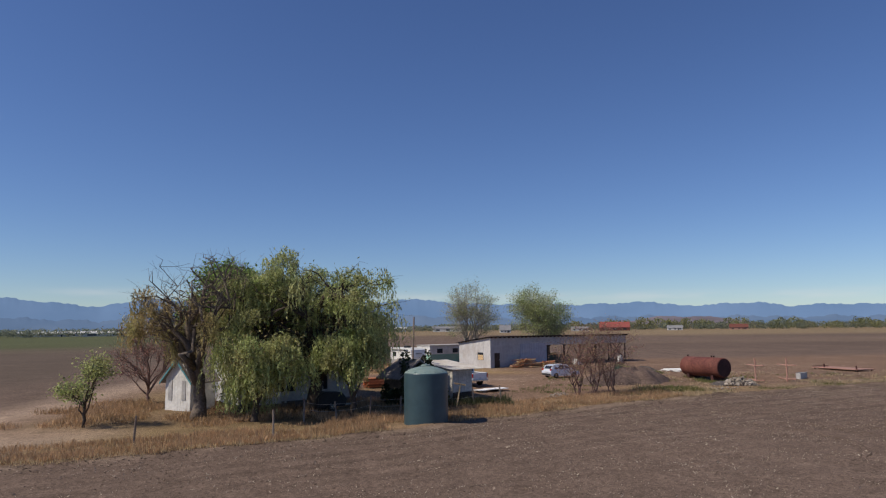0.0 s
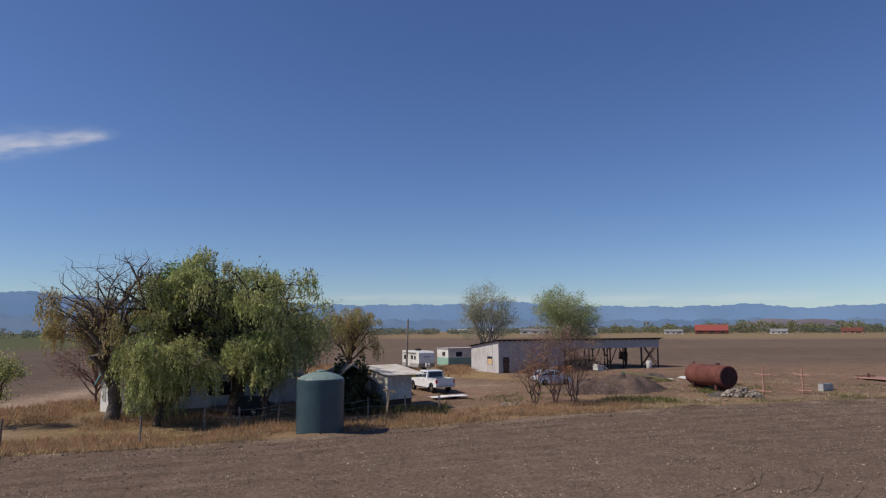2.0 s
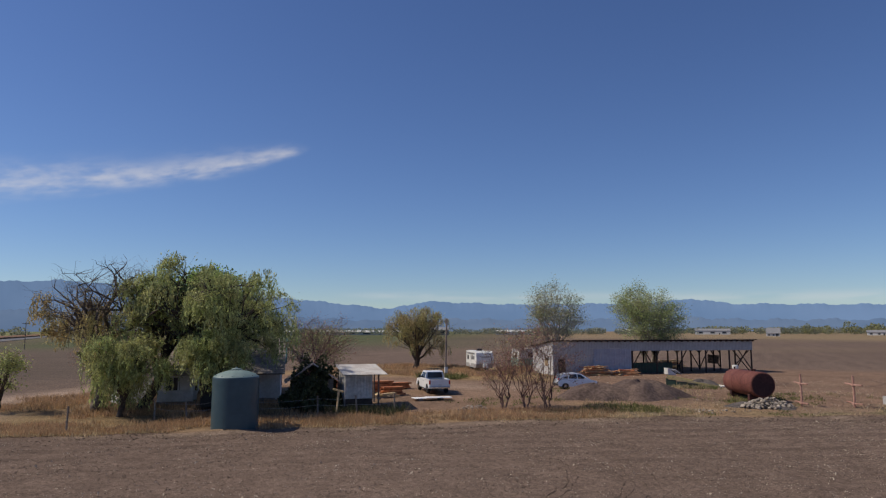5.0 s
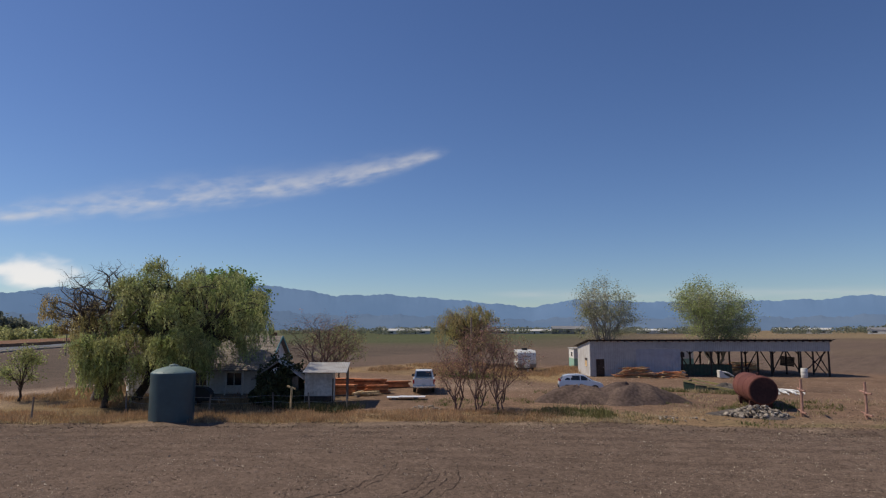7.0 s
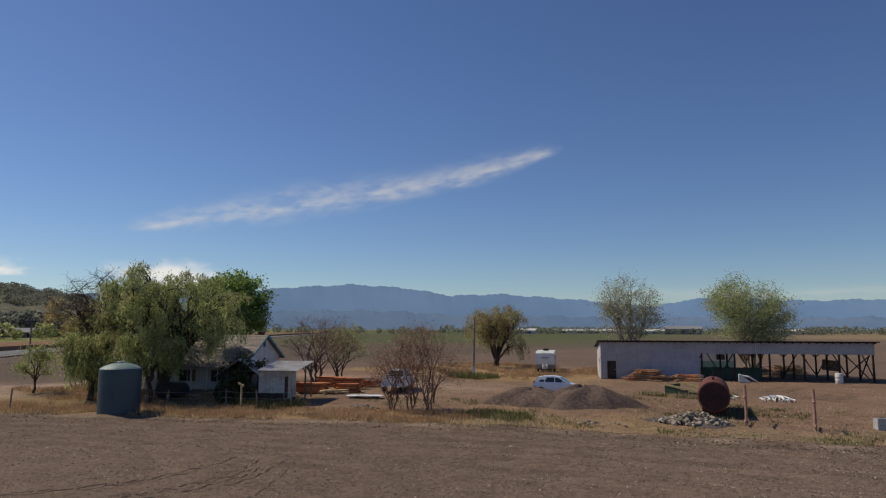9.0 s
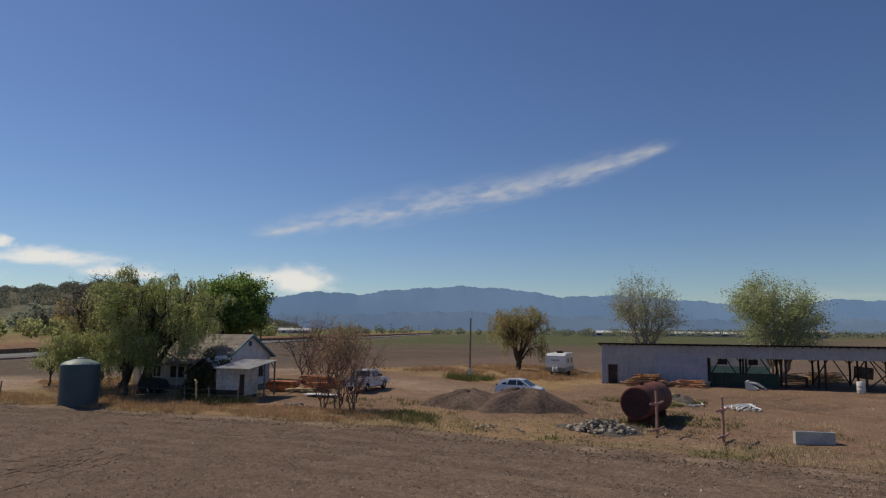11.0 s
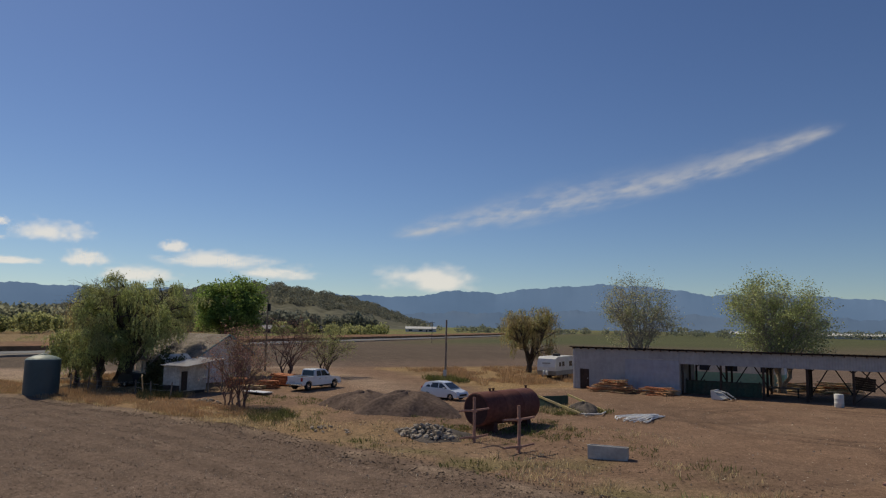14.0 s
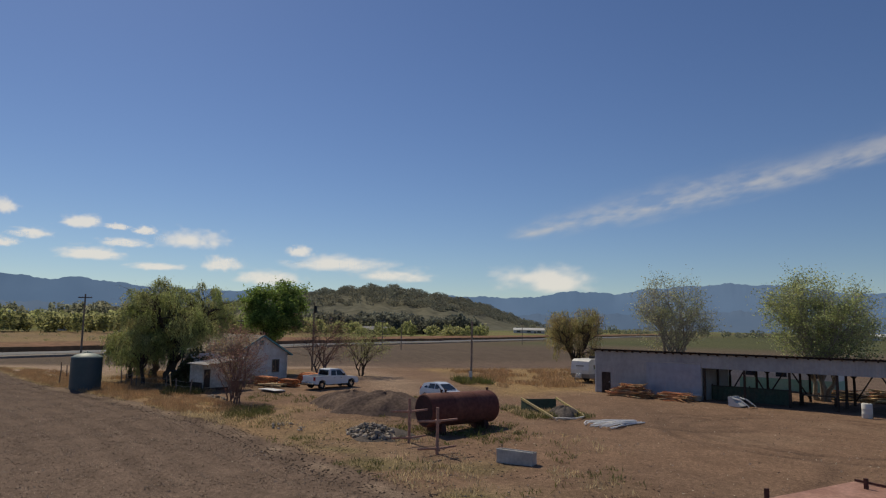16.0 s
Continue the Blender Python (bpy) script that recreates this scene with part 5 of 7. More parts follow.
def clods(name, label, n, where, size, mat):
    rng = np.random.default_rng(n + 2)
    x, y = where(rng, n)
    n = len(x)
    s = size * rng.uniform(0.35, 1.3, (n, 1, 1)) ** 1.5
    o = np.array([(1, 0, 0), (0, 1, 0), (-1, 0, 0), (0, -1, 0), (0, 0, 1), (0, 0, -1)], float)
    v = o[None] * s * rng.uniform(0.6, 1.3, (n, 6, 1)) * (1, 1, 0.36) + rng.normal(size=(n, 6, 3)) * s * (0.15, 0.15, 0.08)
    v = v + np.stack([x, y, height(x, y) + 0.01], -1)[:, None]
    f = np.array([(0, 1, 4), (1, 2, 4), (2, 3, 4), (3, 0, 4), (1, 0, 5), (2, 1, 5), (3, 2, 5), (0, 3, 5)])
    f = (f[None] + np.arange(n)[:, None, None] * 6).reshape(-1, 3)
    me = bpy.data.meshes.new(name)
    me.vertices.add(n * 6)
    me.vertices.foreach_set("co", v.ravel())
    me.loops.add(f.size)
    me.loops.foreach_set("vertex_index", f.ravel().astype(np.int32))
    me.polygons.add(len(f))
    me.polygons.foreach_set("loop_start", np.arange(0, f.size, 3, dtype=np.int32))
    me.update(calc_edges=True)
    me.materials.append(mat)
    return tagged(new(name, me), label, "soil", kind="stuff")


clods("soil_clods", "dry brown clods over the tilled field", 50000, on_field, 0.028, CLOD)
clods("soil_clods", "larger clods along the field's lip", 5000, verge(-20, 54, -0.9, 1.8), 0.05, CLOD)
clods("soil_clods", "crumbled clods over the rough bank", 6000, patch(20, 54, 54, 70, -0.3, 9), 0.04, CLOD)
clods("loose_stones", "scattered stones on the rough bank", 450, patch(18, 48, 56, 68, -0.1, 7), 0.06, ROCK)


# ---- vehicles ----
def wheel(parent, x, y, r, w, out):
    m = pose(x, y, r, 90, 0, 0)
    prof = [(r * 0.62, -w / 2), (r * 0.9, -w / 2), (r, -w * 0.36), (r, w * 0.36), (r * 0.9, w / 2), (r * 0.62, w / 2), (r * 0.62, -w / 2)]
    wh = part("wheel", lathe(bmesh.new(), [(0, -w * 0.3), (r * 0.58, -w * 0.3), (r * 0.58, w * 0.3), (0, w * 0.3)], 20), PLASTIC_BLACK, parent, m=m)
    part("tyre", lathe(bmesh.new(), prof, 24), RUBBER, wh)
    bm = bmesh.new()
    lathe(bm, [(0.0, out * -(w * 0.38)), (r * 0.16, out * -(w * 0.38))], 12)
    for k in range(5):
        a = k * 2 * math.pi / 5
        beam(bm, (0, 0, out * -(w * 0.34)), (math.cos(a) * r * 0.6, math.sin(a) * r * 0.6, out * -(w * 0.36)), r * 0.2, 0.03)
    part("rim", bm, CHROME, wh)


def shell(profile, half, inset, mat, name, parent, label="", bevel=0.05):
    """A body from a side outline (x, z), drawn in above the waist by inset."""
    bm = bmesh.new()
    zs = [z for x, z in profile]
    lo, hi = min(zs), max(zs)
    a = [bm.verts.new((x, -(half - inset * max(0, (z - lo) / (hi - lo)) ** 1.5), z)) for x, z in profile]
    b = [bm.verts.new((x, (half - inset * max(0, (z - lo) / (hi - lo)) ** 1.5), z)) for x, z in profile]
    bm.faces.new(a)
    bm.faces.new(b[::-1])
    for i in range(len(profile)):
        j = (i + 1) % len(profile)
        bm.faces.new((a[j], a[i], b[i], b[j]))
    if bevel:
        bmesh.ops.bevel(bm, geom=[e for e in bm.edges if e.calc_face_angle(0) > 0.25], offset=bevel, segments=2, affect="EDGES", profile=0.6)
    return part(name, bm, mat, parent, label)


def pane(parent, quad, mat=None, lift=0.0, name="window"):
    """A glass pane with a little thickness from four corners."""
    bm = bmesh.new()
    q = [Vector(p) for p in quad]
    n = (q[1] - q[0]).cross(q[2] - q[0]).normalized()
    a = [bm.verts.new(p + n * 0.012) for p in q]
    b = [bm.verts.new(p - n * 0.012) for p in q]
    bm.faces.new(a)
    bm.faces.new(b[::-1])
    for i in range(4):
        bm.faces.new((a[i], b[i], b[(i + 1) % 4], a[(i + 1) % 4]))
    return part(name, bm, mat or CAR_GLASS, parent)


def build_pickup():
    yaw = math.degrees(math.atan2(0.796, -0.605))
    cx, cy = 0.95, 60.1
    t = thing("pickup_truck", "white crew-cab pickup truck parked in the yard", "pickup truck", pose(cx, cy, gz(cx, cy) + 0.02, 0, 0, yaw) @ Matrix.Scale(1 / 1.13, 4))
    H = 0.97
    body = shell([(-2.92, 0.62), (-2.90, 1.18), (-0.95, 1.20), (1.15, 1.20), (1.35, 1.17), (2.55, 1.10), (2.82, 0.98), (2.88, 0.62), (2.75, 0.45), (2.45, 0.45), (2.32, 0.80), (1.95, 0.93), (1.55, 0.80), (1.42, 0.45), (-1.42, 0.42), (-1.52, 0.78), (-1.9, 0.92), (-2.28, 0.78), (-2.38, 0.5), (-2.8, 0.5)], H, 0.05, CAR_WHITE, "body", t, bevel=0.03)
    part("load_bed", boxed(-2.82, -1.0, -0.8, 0.8, 1.19, 1.225), PLASTIC_BLACK, t, "dark open load bed")
    for y in (-0.9, 0.9):
        part("bed_rail", boxed(-2.9, -0.98, y - 0.06, y + 0.06, 1.19, 1.30, bevel=0.02), CAR_WHITE, t)
    part("tailgate", boxed(-2.95, -2.86, -0.9, 0.9, 0.72, 1.29, bevel=0.02), CAR_WHITE, t)
    cab = shell([(-1.02, 1.19), (-0.92, 1.86), (-0.70, 1.93), (0.45, 1.93), (0.68, 1.88), (1.38, 1.20)], 0.92, 0.17, CAR_WHITE, "cab", t, bevel=0.04)
    for s in (-1, 1):
        lo, hi = 0.905 * s, 0.785 * s
        pane(cab, [(-0.78, lo, 1.29), (-0.10, lo, 1.29), (-0.12, hi, 1.79), (-0.68, hi, 1.79)])
        pane(cab, [(-0.02, lo, 1.29), (0.98, lo, 1.27), (0.50, hi, 1.79), (-0.02, hi, 1.79)])
        part("mirror", boxed(0.78, 0.92, s * 0.92 if s > 0 else -1.14, 1.14 if s > 0 else -0.92, 1.26, 1.46, bevel=0.03), PLASTIC_BLACK, t)
        part("tail_lamp", boxed(-2.955, -2.80, s * 0.90 - 0.07, s * 0.90 + 0.07, 0.86, 1.22, bevel=0.015), LAMP_RED, t)
        part("headlamp", boxed(2.72, 2.86, s * 0.74 - 0.16, s * 0.74 + 0.16, 0.82, 1.0, bevel=0.02), LAMP_CLEAR, t)
        for k, x in enumerate((-0.35, 0.55)):
            part("door_handle", boxed(x - 0.1, x + 0.1, s * 0.965 - 0.015, s * 0.965 + 0.015, 1.02, 1.06), CHROME, t)
        part("running_board", boxed(-1.35, 1.35, s * 0.95 - 0.1, s * 0.95 + 0.06, 0.36, 0.42, bevel=0.015), PLASTIC_BLACK, t)
        for x in (-1.9, 1.94):
            wheel(t, x, s * 0.82, 0.40, 0.27, s)
    pane(cab, [(1.28, -0.76, 1.29), (1.28, 0.76, 1.29), (0.78, 0.68, 1.83), (0.78, -0.68, 1.83)])
    pane(cab, [(-1.03, -0.72, 1.32), (-1.03, 0.72, 1.32), (-0.955, 0.66, 1.80), (-0.955, -0.66, 1.80)])
    part("rear_bumper", boxed(-3.08, -2.88, -0.92, 0.92, 0.50, 0.68, bevel=0.03), CHROME, t, "chrome rear bumper")
    part("front_bumper", boxed(2.78, 2.98, -0.94, 0.94, 0.45, 0.66, bevel=0.03), CHROME, t)
    part("grille", boxed(2.84, 2.90, -0.5, 0.5, 0.72, 1.0), PLASTIC_BLACK, t)
    part("number_plate", boxed(-2.975, -2.955, -0.16, 0.16, 0.74, 0.86), FAR_WHITE, t)


build_pickup()


def build_car():
    cx, cy = 11.1, 68.2
    t = thing("hatchback_car", "pale silver-blue hatchback car parked on the dirt yard", "car", pose(cx, cy, gz(cx, cy) + 0.02, 0, 0, 30) @ Matrix.Scale(1 / 1.2, 4))
    shell([(-2.15, 0.42), (-2.18, 0.72), (-2.10, 1.0), (-1.9, 1.04), (0.85, 1.02), (1.55, 0.90), (2.05, 0.72), (2.18, 0.5), (2.12, 0.28), (1.72, 0.26), (1.62, 0.52), (1.33, 0.64), (1.03, 0.52), (0.93, 0.24), (-0.98, 0.24), (-1.08, 0.52), (-1.38, 0.64), (-1.68, 0.52), (-1.78, 0.28), (-2.05, 0.28)], 0.91, 0.06, CAR_SILVER, "body", t, bevel=0.05)
    cab = shell([(-2.02, 1.0), (-1.72, 1.46), (-1.2, 1.58), (-0.2, 1.62), (0.35, 1.54), (1.30, 0.96)], 0.86, 0.20, CAR_SILVER, "cabin", t, bevel=0.06)
    for s in (-1, 1):
        lo, hi = 0.835 * s, 0.70 * s
        pane(cab, [(-1.62, lo, 1.08), (-1.08, lo, 1.06), (-1.1, hi, 1.47), (-1.42, hi, 1.40)])
        pane(cab, [(-1.0, lo, 1.06), (-0.12, lo, 1.05), (-0.14, hi, 1.50), (-1.0, hi, 1.48)])
        pane(cab, [(-0.04, lo, 1.05), (0.92, lo, 1.03), (0.30, hi, 1.45), (-0.05, hi, 1.50)])
        part("mirror", boxed(0.60, 0.75, s * 0.88 if s > 0 else -1.06, 1.06 if s > 0 else -0.88, 1.0, 1.13, bevel=0.03), CAR_SILVER, t)
        part("tail_lamp", boxed(-2.14, -1.98, s * 0.74 - 0.12, s * 0.74 + 0.12, 0.88, 1.12, bevel=0.03), LAMP_RED, t)
        part("headlamp", boxed(1.78, 2.02, s * 0.66 - 0.16, s * 0.66 + 0.16, 0.68, 0.80, bevel=0.03), LAMP_CLEAR, t)
        for x in (-1.38, 1.33):
            wheel(t, x, s * 0.78, 0.33, 0.22, s)
    pane(cab, [(1.20, -0.70, 1.05), (1.20, 0.70, 1.05), (0.46, 0.60, 1.50), (0.46, -0.60, 1.50)])
    pane(cab, [(-2.0, -0.62, 1.10), (-2.0, 0.62, 1.10), (-1.74, 0.56, 1.44), (-1.74, -0.56, 1.44)])
    part("grille", boxed(2.08, 2.19, -0.55, 0.55, 0.40, 0.58, bevel=0.02), PLASTIC_BLACK, t)
    part("rear_bumper", boxed(-2.24, -2.12, -0.8, 0.8, 0.36, 0.56, bevel=0.03), PLASTIC_BLACK, t)
    part("number_plate", boxed(-2.215, -2.195, -0.24, 0.24, 0.70, 0.81), FAR_WHITE, t)


build_car()


def build_caravan():
    yaw = -55.0
    t = thing("travel_trailer", "white travel trailer with grey lower band and propane bottles", "caravan", pose(-5.6, 88.7, 0.02, 0, 0, yaw) @ Matrix.Scale(0.92, 4))
    shell([(-2.9, 0.55), (-2.9, 2.70), (2.35, 2.70), (2.75, 2.45), (2.95, 1.5), (2.85, 0.95), (2.6, 0.55)], 1.2, 0.05, TRAILER_WHITE, "body", t, bevel=0.08)
    shell([(-2.915, 0.54), (-2.915, 1.05), (2.93, 1.05), (2.88, 0.95), (2.63, 0.54)], 1.212, 0.0, TRAILER_GREY, "lower_band", t, "grey lower band", bevel=0.02)
    part("front_logo_band", boxed(2.80, 2.90, -0.5, 0.5, 1.86, 2.02), TRAILER_GREY, t, m=pose(0.03, 0, 0))
    for s in (-1, 1):
        for x0, x1, z0, z1 in ((-2.2, -1.3, 1.5, 2.1), (0.2, 0.9, 1.55, 2.1), (1.3, 1.8, 1.55, 2.05)):
            w = pane(t, [(x0, s * 1.185, z0), (x1, s * 1.185, z0), (x1, s * 1.175, z1), (x0, s * 1.175, z1)])
        for x in (-0.65, -0.05):
            wheel(t, x, s * 1.05, 0.33, 0.22, s)
    part("door", boxed(-0.75, -0.1, -1.225, -1.19, 0.75, 2.35, bevel=0.01), TRAILER_WHITE, t)
    part("air_conditioner", boxed(-0.6, 0.3, -0.35, 0.35, 2.70, 2.98, bevel=0.08), PLASTIC_BLACK, t, "dark roof air conditioner")
    part("awning", tube(bmesh.new(), [(-2.3, -1.27, 2.45), (2.0, -1.27, 2.45)], [0.07, 0.07], 8), TRAILER_GREY, t)
    bm = bmesh.new()
    for s in (-1, 1):
        beam(bm, (2.4, s * 0.8, 0.5), (4.0, 0, 0.48), 0.09)
    part("drawbar", bm, PLASTIC_BLACK, t)
    for s in (-1, 1):
        part("propane_bottle", lathe(bmesh.new(), [(0, 0.55), (0.15, 0.56), (0.16, 0.62), (0.16, 1.0), (0.1, 1.08), (0, 1.1)], 14), FAR_WHITE, t, "white propane bottle", pose(3.15, s * 0.19, 0), True)
    part("jack", tube(bmesh.new(), [(3.85, 0, 0.0), (3.85, 0, 0.9)], [0.04, 0.04], 8), STEEL_GREY, t)


build_caravan()


# ---- timber, pipes, rubble, spoil ----
def timber_stack(label, x, y, yaw, length, cols, layers, mat, size=(0.2, 0.12), messy=0.04, group="", name="timber_stack", tilt=0.0):
    t = thing(name, label, "timber", pose(x, y, gz(x, y), 0, 0, yaw), group)
    rnd = random.Random(int(x * 100 + y * 10))
    w, h = size
    meshes = [mesh_from("timber", boxed(-length / 2 * k, length / 2 * k, -w / 2, w / 2, 0, h, bevel=0.008), mat) for k in (1.0, 0.94, 0.86)]
    for b in (-0.35, 0.35):
        part("bearer", boxed(b * length - 0.06, b * length + 0.06, -cols * w / 2, cols * w / 2, -0.03, 0.08), TIMBER_GREY, t)
    for j in range(layers):
        n = cols if j < layers - 1 else max(1, cols - rnd.randint(0, 2))
        for i in range(n):
            part("timber", rnd.choice(meshes), None, t, m=pose(rnd.uniform(-messy, messy) * 4, (i - (cols - 1) / 2) * (w + 0.012) + rnd.uniform(-messy, messy) * 0.3, 0.08 + j * (h + 0.006), rnd.uniform(-tilt, tilt), rnd.uniform(-tilt, tilt) * 0.3, rnd.uniform(-messy, messy) * 60 * (1 + tilt)))
    return t


STK = "stacks of orange timber"
LB = "neat stack of orange sawn timbers on bearers"
timber_stack(LB, -2.8, 54.2, 36, 2.6, 5, 6, TIMBER_NEW, group=STK)
timber_stack("orange sawn timbers stacked beside the shed", -0.9, 56.4, 48, 1.8, 4, 5, TIMBER_NEW, group=STK)
timber_stack("loosely stacked orange timbers", -3.4, 58.3, 34, 2.4, 5, 7, TIMBER_NEW, group=STK, messy=0.08)
timber_stack("low stack of orange timbers near the truck", -3.0, 61.2, 52, 2.4, 5, 4, TIMBER_NEW, group=STK, messy=0.06)
timber_stack("weathered orange timbers behind the other stacks", -6.2, 58.6, 30, 2.6, 5, 6, TIMBER_NEW, group=STK, messy=0.06)
timber_stack("leaning pile of orange timbers", -0.9, 54.9, 75, 1.9, 4, 2, TIMBER_PALE, group=STK, messy=0.2, tilt=5)


def jumble(name, label, x, y, yaw, length, wide, high, n, mat, size):
    """A heap of loose boards."""
    t = thing(name, label, "timber", pose(x, y, gz(x, y), 0, 0, yaw))
    rnd = random.Random(int(x * 37 + y))
    kinds = (mat, mat, mat, TIMBER_PALE, TIMBER_NEW)
    meshes = [mesh_from("board", boxed(-l / 2, l / 2, -w / 2, w / 2, 0, 0.03 + w * 0.15), kinds[k]) for k, (l, w) in enumerate(((length * 0.55, size), (length * 0.8, size * 0.7), (length * 0.95, size * 1.2), (length * 0.7, size), (length * 0.6, size * 0.8)))]
    for i in range(n):
        f = (i + 0.5) / n
        half = wide / 2 * (1 - 0.7 * f)
        off = rnd.gauss(0, length * 0.13)
        z = high * f * max(0.25, 0.95 - 0.45 * abs(off) / (length * 0.2))
        part("board", rnd.choice(meshes), None, t, m=pose(off, rnd.uniform(-half, half), z, rnd.uniform(-14, 14) * (1 - f), rnd.uniform(-7, 7), rnd.gauss(0, 20)))
    return t


jumble("board_pile", "loose pile of pale and reddish sawn boards against the barn wall", 9.5, 85.3, 36.4, 3.4, 1.7, 1.15, 95, TIMBER_WORN, 0.16)
jumble("board_pile", "low pile of reddish boards against the barn wall", 12.5, 87.6, 36.4, 2.9, 1.1, 0.7, 46, TIMBER_WORN, 0.18)
jumble("board_pile", "jumbled old timber and scrap behind the barn", 15.6, 105.6, 30, 3.6, 2.8, 1.3, 60, TIMBER_PALE, 0.2)
jumble("board_pile", "old grey timber scrap behind the open bays", 12.9, 103.6, 50, 3.2, 2.4, 0.9, 40, TIMBER_GREY, 0.2)


def build_pipes():
    t = thing("pipe_bundle", "loose fan of bowed white plastic pipes lying in the yard", "pipes", pose(25.3, 75.7, gz(25.3, 75.7), 0, 0, 112) @ Matrix.Scale(0.88, 4))
    rnd = random.Random(9)
    for k in range(11):
        f = k / 10 * 2 - 1
        y0, y1, bow = f * 1.15 + rnd.gauss(0, 0.08), f * 0.12 + rnd.gauss(0, 0.05), rnd.gauss(0, 0.08) + 0.30 * f
        z = 0.06 + 0.07 * (k % 3)
        L = rnd.uniform(1.9, 2.3)
        pts = [(-L + 0.5 * abs(f), y0 * 0.9, z), (-0.55 * L, y0 * 0.85 + bow, z + 0.10), (0.0, y0 * 0.5 + bow, z + 0.12), (0.5 * L, y1 + bow * 0.6, z + 0.06), (L + 0.1, y1, z)]
        part("pipe", tube(bmesh.new(), pts, [0.045] * 5, 7), SHEET_WHITE, t)
    for f in (-1, 1):
        part("long_pipe", tube(bmesh.new(), [(-1.2, f * 0.8, 0.05), (0.3, f * 0.6, 0.08), (2.0, f * 0.25, 0.07), (3.0, 0.12 * f - 0.1, 0.05)], [0.045] * 4, 7), SHEET_WHITE, t)


build_pipes()


def stone_mesh(seed, r):
    rnd = random.Random(seed)
    bm = bmesh.new()
    bmesh.ops.create_icosphere(bm, subdivisions=1, radius=r)
    sx, sy, sz = rnd.uniform(0.7, 1.3), rnd.uniform(0.6, 1.1), rnd.uniform(0.45, 0.8)
    for v in bm.verts:
        k = 1 + rnd.uniform(-0.28, 0.22)
        v.co = Vector((v.co.x * sx, v.co.y * sy, v.co.z * sz)) * k
    return mesh_from("stone", bm, ROCK)


STONES = [stone_mesh(k, 0.12) for k in range(9)]


def rubble(label, x, y, rx, ry, h, n, big=1.0, yaw=0.0):
    t = thing("rubble_heap", label, "rubble", pose(x, y, gz(x, y), 0, 0, yaw), "rubble heaps")
    rnd = random.Random(int(x * 11 + y))
    for k in range(n):
        a, f = rnd.uniform(0, 6.283), math.sqrt(rnd.random())
        s = big * (0.35 + 1.2 * rnd.random() ** 2)
        z = h * (1 - f * f) * rnd.uniform(0.7, 1.05) + 0.04
        part("stone", STONES[k % 9], None, t, m=Matrix.Translation((math.cos(a) * f * rx, math.sin(a) * f * ry, z)) @ Euler((rnd.uniform(-0.6, 0.6), rnd.uniform(-0.6, 0.6), rnd.uniform(0, 6.28))).to_matrix().to_4x4() @ Matrix.Scale(s, 4))


def mound(name, label, x, y, rx, ry, h, mat, yaw=0.0, seed=1.0, category="spoil heap"):
    n, m = 44, 16
    verts, faces = [(0, 0, h)], []
    for i in range(1, m + 1):
        f = i / m
        for k in range(n):
            a = k * 2 * math.pi / n
            out = 1 + 0.14 * math.sin(3 * a + seed) + 0.08 * math.sin(7 * a + seed * 2)
            px, py = math.cos(a) * rx * f * out, math.sin(a) * ry * f * out
            z = h * (1 - f ** 2.4) ** 1.35 * (1 + 0.10 * math.sin(5 * a + 6 * f + seed)) + 0.10 * noise.noise(Vector((px * 1.7, py * 1.7, seed))) * (1.2 - f) - 0.12 * f ** 6
            verts.append((px, py, z))
    for k in range(n):
        faces.append((0, 1 + k, 1 + (k + 1) % n))
    for i in range(m - 1):
        for k in range(n):
            a, b = 1 + i * n + k, 1 + i * n + (k + 1) % n
            faces.append((a, a + n, b + n, b))
    me = bpy.data.meshes.new(name)
    me.from_pydata(verts, [], faces)
    me.polygons.foreach_set("use_smooth", [True] * len(me.polygons))
    me.materials.append(mat)
    ob = new(name, me)
    ob.matrix_world = pose(x, y, gz(x, y), 0, 0, yaw)
    return tagged(ob, label, category, "spoil heaps")


mound("soil_mound", "broad heap of grey-brown spoil soil", 17.2, 63.0, 3.7, 3.2, 1.18, MOUND, 30, 1.0)
mound("soil_mound", "lower heap of spoil beside the larger one", 14.3, 60.9, 3.3, 2.8, 1.02, MOUND, 20, 3.0)
mound("soil_mound", "low spread of dark grey gravelly spoil under broken stone", 25.6, 61.6, 2.8, 1.9, 0.34, GRAVEL, 25, 5.0)
mound("gravel_heap", "small heap of dark gravel inside the steel frame", 21.2, 74.3, 1.7, 1.1, 0.62, GRAVEL, -15, 2.0, "gravel heap")
rubble("heap of pale broken concrete and stone", 26.0, 61.2, 1.7, 1.2, 0.62, 250, 1.1, 30)
rubble("spread of broken stone beside the rusted tank", 24.9, 60.7, 1.3, 0.9, 0.26, 80, 0.95, 20)
rubble("small heap of broken grey stone by the dry grass", 8.2, 50.9, 1.2, 0.6, 0.3, 60, 0.7, 35)
rubble("thin scatter of dark stones at the field edge", 22.4, 56.6, 1.7, 0.8, 0.15, 40, 0.7, 25)


